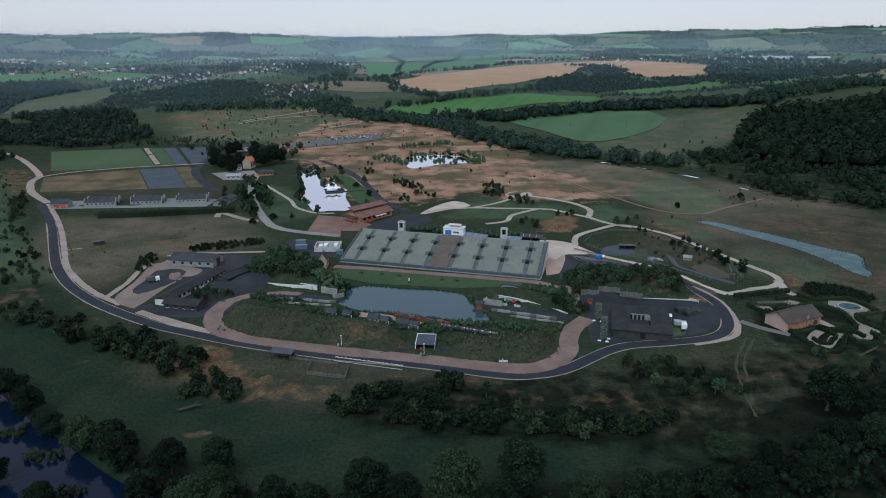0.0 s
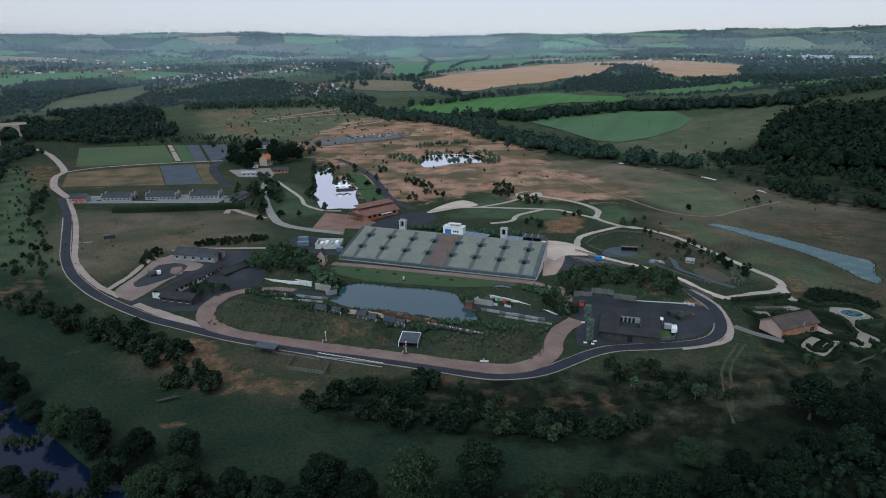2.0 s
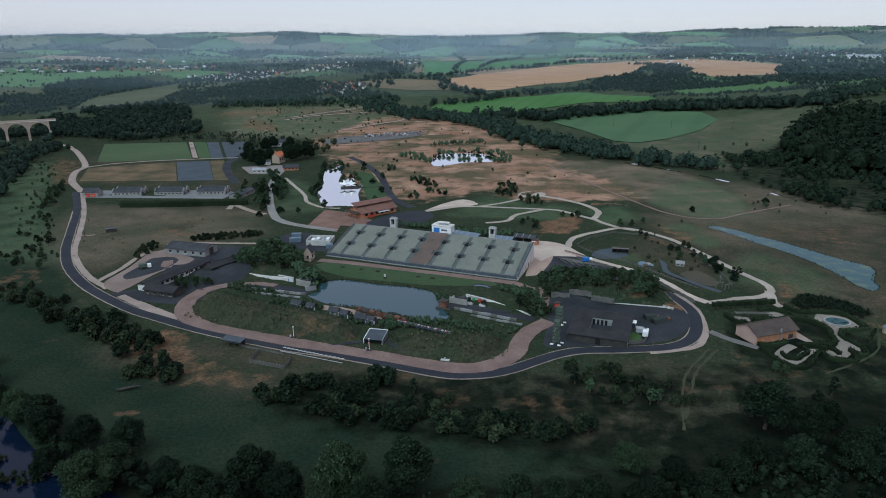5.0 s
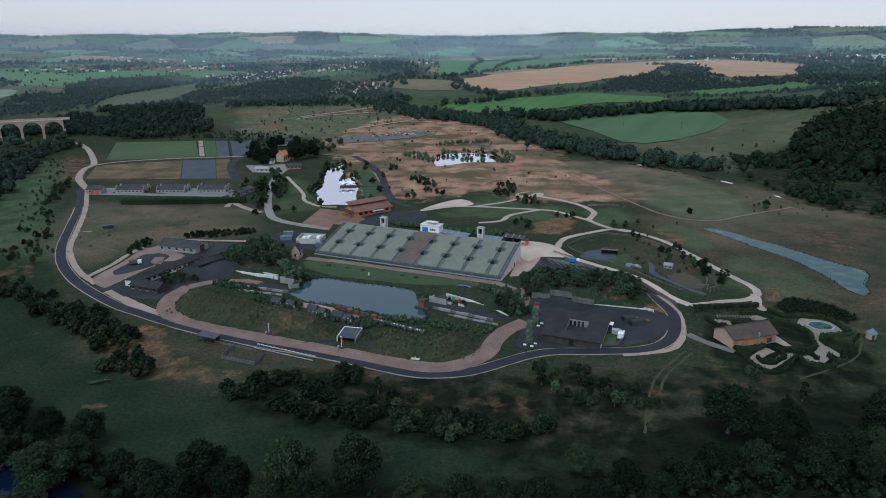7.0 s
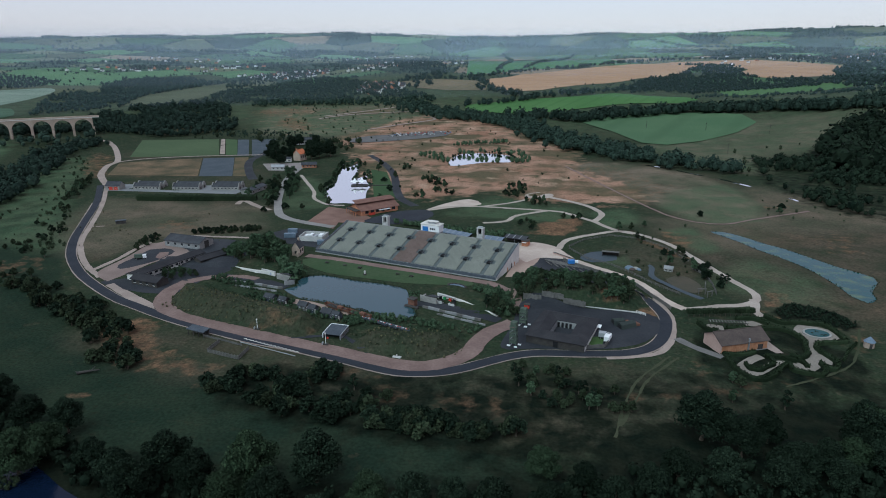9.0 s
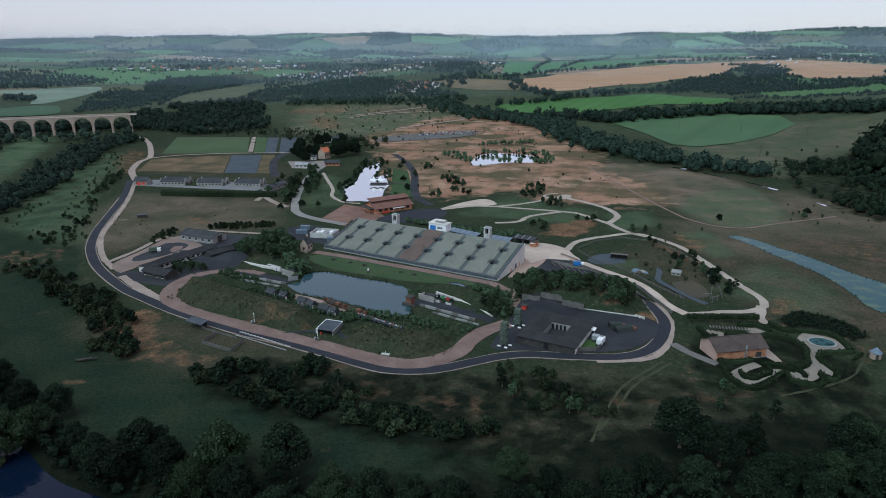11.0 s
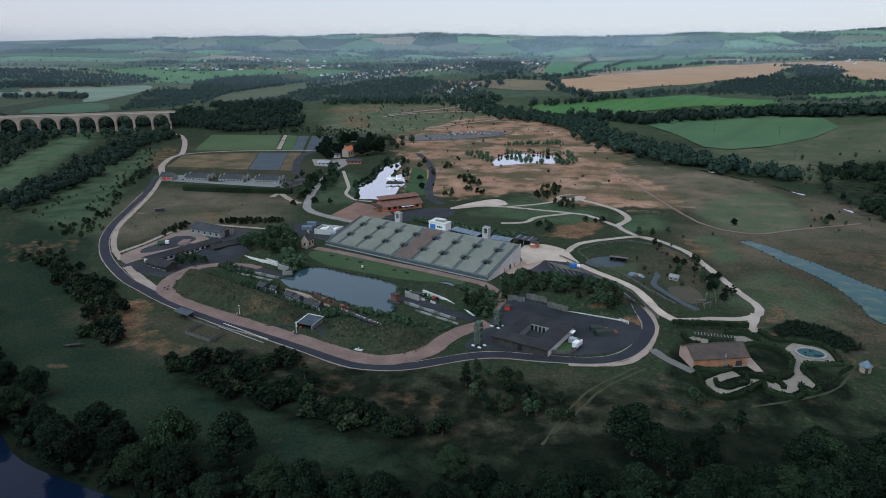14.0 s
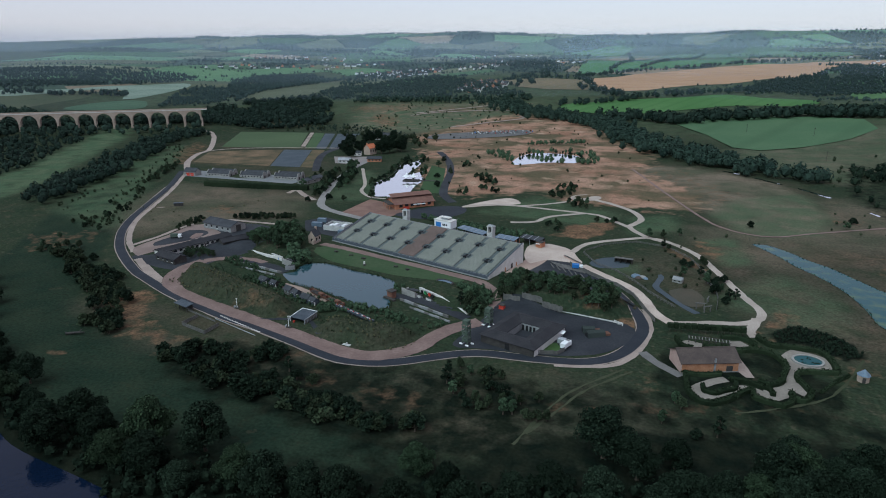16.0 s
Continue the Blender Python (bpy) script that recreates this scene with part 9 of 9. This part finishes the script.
for x, y, rz, l in ((110, 262, 35, 7.5), (107, 266, 20, 5)):
    nt = thing("netted_shelter", "low dark camouflaged shelter on the tarmac", "shelter", (x, y, 0), rz)
    part("canvas", profile([(0, 0), (4.2, 0), (3.6, 1.9), (2.1, 2.5), (0.6, 1.9)], 0, l), surface("dark_canvas", (0.03, 0.038, 0.036), (0.05, 0.06, 0.055)), nt)
    part("flap", profile([(0.8, 0), (3.4, 0), (3.0, 1.7), (1.2, 1.7)], -0.06, 0), BLACK, nt)
    part("rust_stack", blk(l, l + 2.4, 0.6, 3.2, 0, 1.0, 0.1), RUST, nt, "rusty stack")
aw = thing("white_awning", "white canvas awning beside the fort wall", "awning", (97.4, 258, 0), -14)
part("sheet", profile([(0, 2.4), (2.6, 2.7), (2.6, 2.8), (0, 2.5)], 0, 3.4), WHITE_PAINT, aw)
for x in (0.1, 3.1):
    part("pole", blk(x, x + 0.12, 0.05, 0.17, 0, 2.4), METAL_GREY, aw)
gt = thing("pale_gate", "pale metal gate frame at the yard's end", "gate", (117, 281.5, 0), -30)
for x in (0, 2.2, 4.4):
    part("post", blk(x, x + 0.2, 0, 0.2, 0, 1.5), OFF_WHITE, gt)
for z in (0.4, 0.9, 1.3):
    part("bar", blk(0.2, 4.4, 0.05, 0.15, z, z + 0.14), OFF_WHITE, gt)


# ---- timber stacks, parking rows and the animal enclosure ----
for i in range(7):
    ts = thing("bench_row", "long low brown timber bench row on worn tarmac", "bench", (73.5 + i * 2.0, 349 - i * 0.6, 0.05), -44, "timber bench rows")
    for k in range(3):
        part("plank", blk(0, 12, k * 0.36, k * 0.36 + 0.3, 0.42, 0.52), TIMBER_GREY, ts)
    for k in range(4):
        part("support", blk(0.4 + k * 3.6, 0.7 + k * 3.6, 0, 1.0, 0, 0.42), TIMBER_DARK, ts)
for i in range(6):
    ts = thing("crate_row", "row of brown crates on the pale apron", "crate", (78 + i * 1.7, 361.5 - i * 1.6, 0.08), -42, "crates on the apron")
    part("crate", blk(0, 3.6, 0, 0.9, 0, 0.8, 0.04), BRICK_PINK, ts)
    part("lid", blk(-0.05, 3.65, -0.05, 0.95, 0.8, 0.9), TIMBER_GREY, ts)
ribbon("stream", [(120.9, 363.3), (128.5, 358.6), (130.9, 346.7), (129.4, 333.4), (134.8, 323.4), (142.1, 313.1), (149.5, 305.1)], 3.0, 0.08, SLATE_GRAVEL, "winding blue-grey gravel walk through the enclosure", "path")
patch("paddock", [(93, 356), (99, 368), (112, 372), (120, 366), (112, 356), (100, 350)], 0.06, SLATE_GRAVEL, "blue-grey gravel paddock in the enclosure", "yard")
patch("bare_pen", [(136, 330), (146, 336), (153, 320), (147, 312), (140, 318)], 0.06, surface("bare_earth", (0.058, 0.056, 0.040), (0.085, 0.072, 0.052)), "bare earth pen in the enclosure", "yard")
gable_hall("goat_house", "small pale hut with grey roof in the enclosure", "hut", (136.5, 342.5, 0), -14, 6.2, 4.6, 2.2, 3.6, STONE_GREY, CONCRETE_DARK, 2, over=0.3).scale = (0.72, 0.72, 0.72)
sk = thing("animal_shelter", "low dark lean-to shelter with open bays", "shelter", (105.5, 362.5, 0), -5)
part("roof", profile([(-0.3, 2.6), (3.4, 2.2), (3.4, 2.4), (-0.3, 2.8)], -0.3, 9.3), TIMBER_GREY, sk)
part("back_wall", blk(0, 9, 2.9, 3.1, 0, 2.2), TIMBER_DARK, sk)
for i in range(4):
    part("bay_post", blk(i * 2.93, i * 2.93 + 0.2, 0, 3.0, 0, 2.2), TIMBER_DARK, sk)
tk = thing("rock_shelter", "rounded grey play rock with blue panels in the enclosure", "rock", (119, 343.5, 0), -10)
for x, y, r, m in ((0, 0, 2.2, METAL_BLUE), (3.2, 0.6, 1.6, STONE_GREY), (1.6, -1.4, 1.5, TILE_BROWN), (5.0, -0.4, 1.2, METAL_BLUE)):
    bm = bmesh.new()
    bmesh.ops.create_icosphere(bm, subdivisions=2, radius=r)
    for v in bm.verts:
        v.co = Vector((x + v.co.x * 1.2, y + v.co.y, max(-0.1, v.co.z * 0.75))) * (1 + 0.08 * noise.noise(v.co))
    part("boulder", bm, m, tk)
for x, y, rz in ((148.5, 311, 10), (152, 307.5, 40), (153, 318, 80)):
    af = thing("timber_arch", "rough timber arch at the enclosure gate", "arch", (x, y, 0), rz)
    for px in (0, 3.2):
        part("post", blk(px, px + 0.3, 0, 0.3, 0, 2.6), TIMBER_GREY, af)
    part("beam", blk(-0.4, 3.9, -0.05, 0.35, 2.6, 2.95), TIMBER_GREY, af)

# utility block beside the grandstand
ut = thing("plant_enclosure", "concrete walled plant enclosure with white units", "enclosure", (-76, 357.5, 0), 2)
for x0, x1, y0, y1 in ((0, 15, 0, 0.4), (0, 15, 11, 11.4), (0, 0.4, 0.4, 11), (14.6, 15, 0.4, 11)):
    part("side_wall", blk(x0, x1, y0, y1, 0, 3.2), CONCRETE, ut)
for i in range(4):
    part("unit", blk(2 + i * 3, 4.2 + i * 3, 4, 7.5 + (i % 2), 0, 2.6 + 0.5 * (i % 2), 0.1), WHITE_PAINT if i != 2 else METAL_GREY, ut, "white plant unit")
for x, y, l in ((-88, 362, 7), (-90, 372, 6), (-62, 352, 4)):
    cn = thing("container", "dark grey storage container on the yard", "container", (x, y, 0), 12)
    part("body", blk(0, l, 0, 2.5, 0, 2.6, 0.05), METAL_BLUE, cn)
    for k in range(int(l)):
        part("rib", blk(0.3 + k, 0.45 + k, -0.06, 0.0, 0.1, 2.5), METAL_BLUE, cn)

# pavilion tent on the misty pond
tn = thing("pond_pavilion", "white peaked canvas pavilion on a dark deck in the pond", "pavilion", (-92, 520, 0.1), 15)
part("deck", blk(-6, 8, -4, 4, 0, 0.5), TIMBER_DARK, tn)
part("walkway", blk(8, 26, -1, 0.6, 0, 0.45), TIMBER_DARK, tn)
for cx, cy in ((-3, 0), (3, 0.5)):
    bm = bmesh.new()
    tip = bm.verts.new((cx, cy, 7.2))
    lo = [bm.verts.new((cx + 4.2 * math.cos(k * math.tau / 8), cy + 3.6 * math.sin(k * math.tau / 8), 3.0 + 1.0 * (k % 2))) for k in range(8)]
    md = [bm.verts.new((cx + 1.5 * math.cos(k * math.tau / 8), cy + 1.3 * math.sin(k * math.tau / 8), 4.3)) for k in range(8)]
    for k in range(8):
        j = (k + 1) % 8
        bm.faces.new((lo[k], lo[j], md[j], md[k]))
        bm.faces.new((md[k], md[j], tip))
    part("canvas_peak", bm, WHITE_PAINT, tn, "white canvas peak")
    bm = bmesh.new()
    rod(bm, (cx, cy, 0.5), (cx, cy, 7.2), 0.12, 0.1)
    part("mast_pole", bm, TIMBER_DARK, tn)


# ---- cars of the far car park ----
def parked_car(paint):
    c = thing("parked_car", "small family car parked on the gravel", "car", group="cars in the gravel car park")
    bm = profile([(-0.9, 0.35), (0.9, 0.35), (0.9, 0.95), (-0.9, 0.95)], -2.1, 2.1)
    bmesh.ops.bevel(bm, geom=bm.edges[:], offset=0.14, segments=2, affect="EDGES")
    part("body", bm, paint, c)
    bm = bmesh.new()
    lo = [bm.verts.new(p) for p in ((-1.5, -0.8, 0.95), (1.1, -0.8, 0.95), (1.1, 0.8, 0.95), (-1.5, 0.8, 0.95))]
    hi = [bm.verts.new(p) for p in ((-1.0, -0.65, 1.5), (0.4, -0.65, 1.5), (0.4, 0.65, 1.5), (-1.0, 0.65, 1.5))]
    for k in range(4):
        bm.faces.new((lo[k], lo[(k + 1) % 4], hi[(k + 1) % 4], hi[k]))
    part("glasshouse", bm, GLASS, c)
    part("roof", blk(-1.0, 0.4, -0.66, 0.66, 1.5, 1.55, 0.02), paint, c)
    for px in (-1.3, 1.3):
        for py in (-0.95, 0.77):
            bm = bmesh.new()
            rod(bm, (px, py, 0.32), (px, py + 0.18, 0.32), 0.32, 0.32, 12)
            part("wheel", bm, RUBBER, c)
    return c


CARS = [parked_car(p) for p in (WHITE_PAINT, METAL_GREY, RED_PAINT, BLUE_PAINT, RUBBER)]
rr = random.Random(8)
first = set()
for row in range(3):
    for i in range(17):
        if rr.random() < 0.72:
            x, y = -152 + i * 4.6, 826 + i * 2.5 + row * 11
            k = rr.choice(CARS[:2] + CARS)
            m = pose(x, y, float(land(x, y)) + 0.5, 0, 0, rr.choice((110, 290)))
            if k.name in first:
                copy_thing(k, m)
            else:
                first.add(k.name)
                k.matrix_basis = m


# ---- power poles across the meadow ----
for x, y in ((262, 922), (254, 750), (188, 948), (330, 880)):
    pp = thing("power_pole", "slim dark timber power pole with a crossarm", "pole", (x, y, float(land(x, y))), 20, "power poles")
    bm = bmesh.new()
    rod(bm, (0, 0, -0.5), (0, 0, 11), 0.22, 0.14, 7)
    part("shaft", bm, TIMBER_DARK, pp)
    part("crossarm", blk(-1.4, 1.4, -0.08, 0.08, 10.0, 10.2), TIMBER_DARK, pp)

# angled timber rails of the parking bays
for i in range(6):
    br = thing("bay_rail", "low brown timber rail dividing parking bays", "rail", (74.5 + i * 3.6, 345.5 - i * 2.1, 0), -62, "parking bay rails")
    part("beam", blk(0, 7.5, -0.2, 0.2, 0.5, 0.9, 0.03), TIMBER_GREY, br)
    for x in (0.3, 3.6, 6.9):
        part("post", blk(x, x + 0.3, -0.15, 0.15, 0, 0.5), TIMBER_DARK, br)
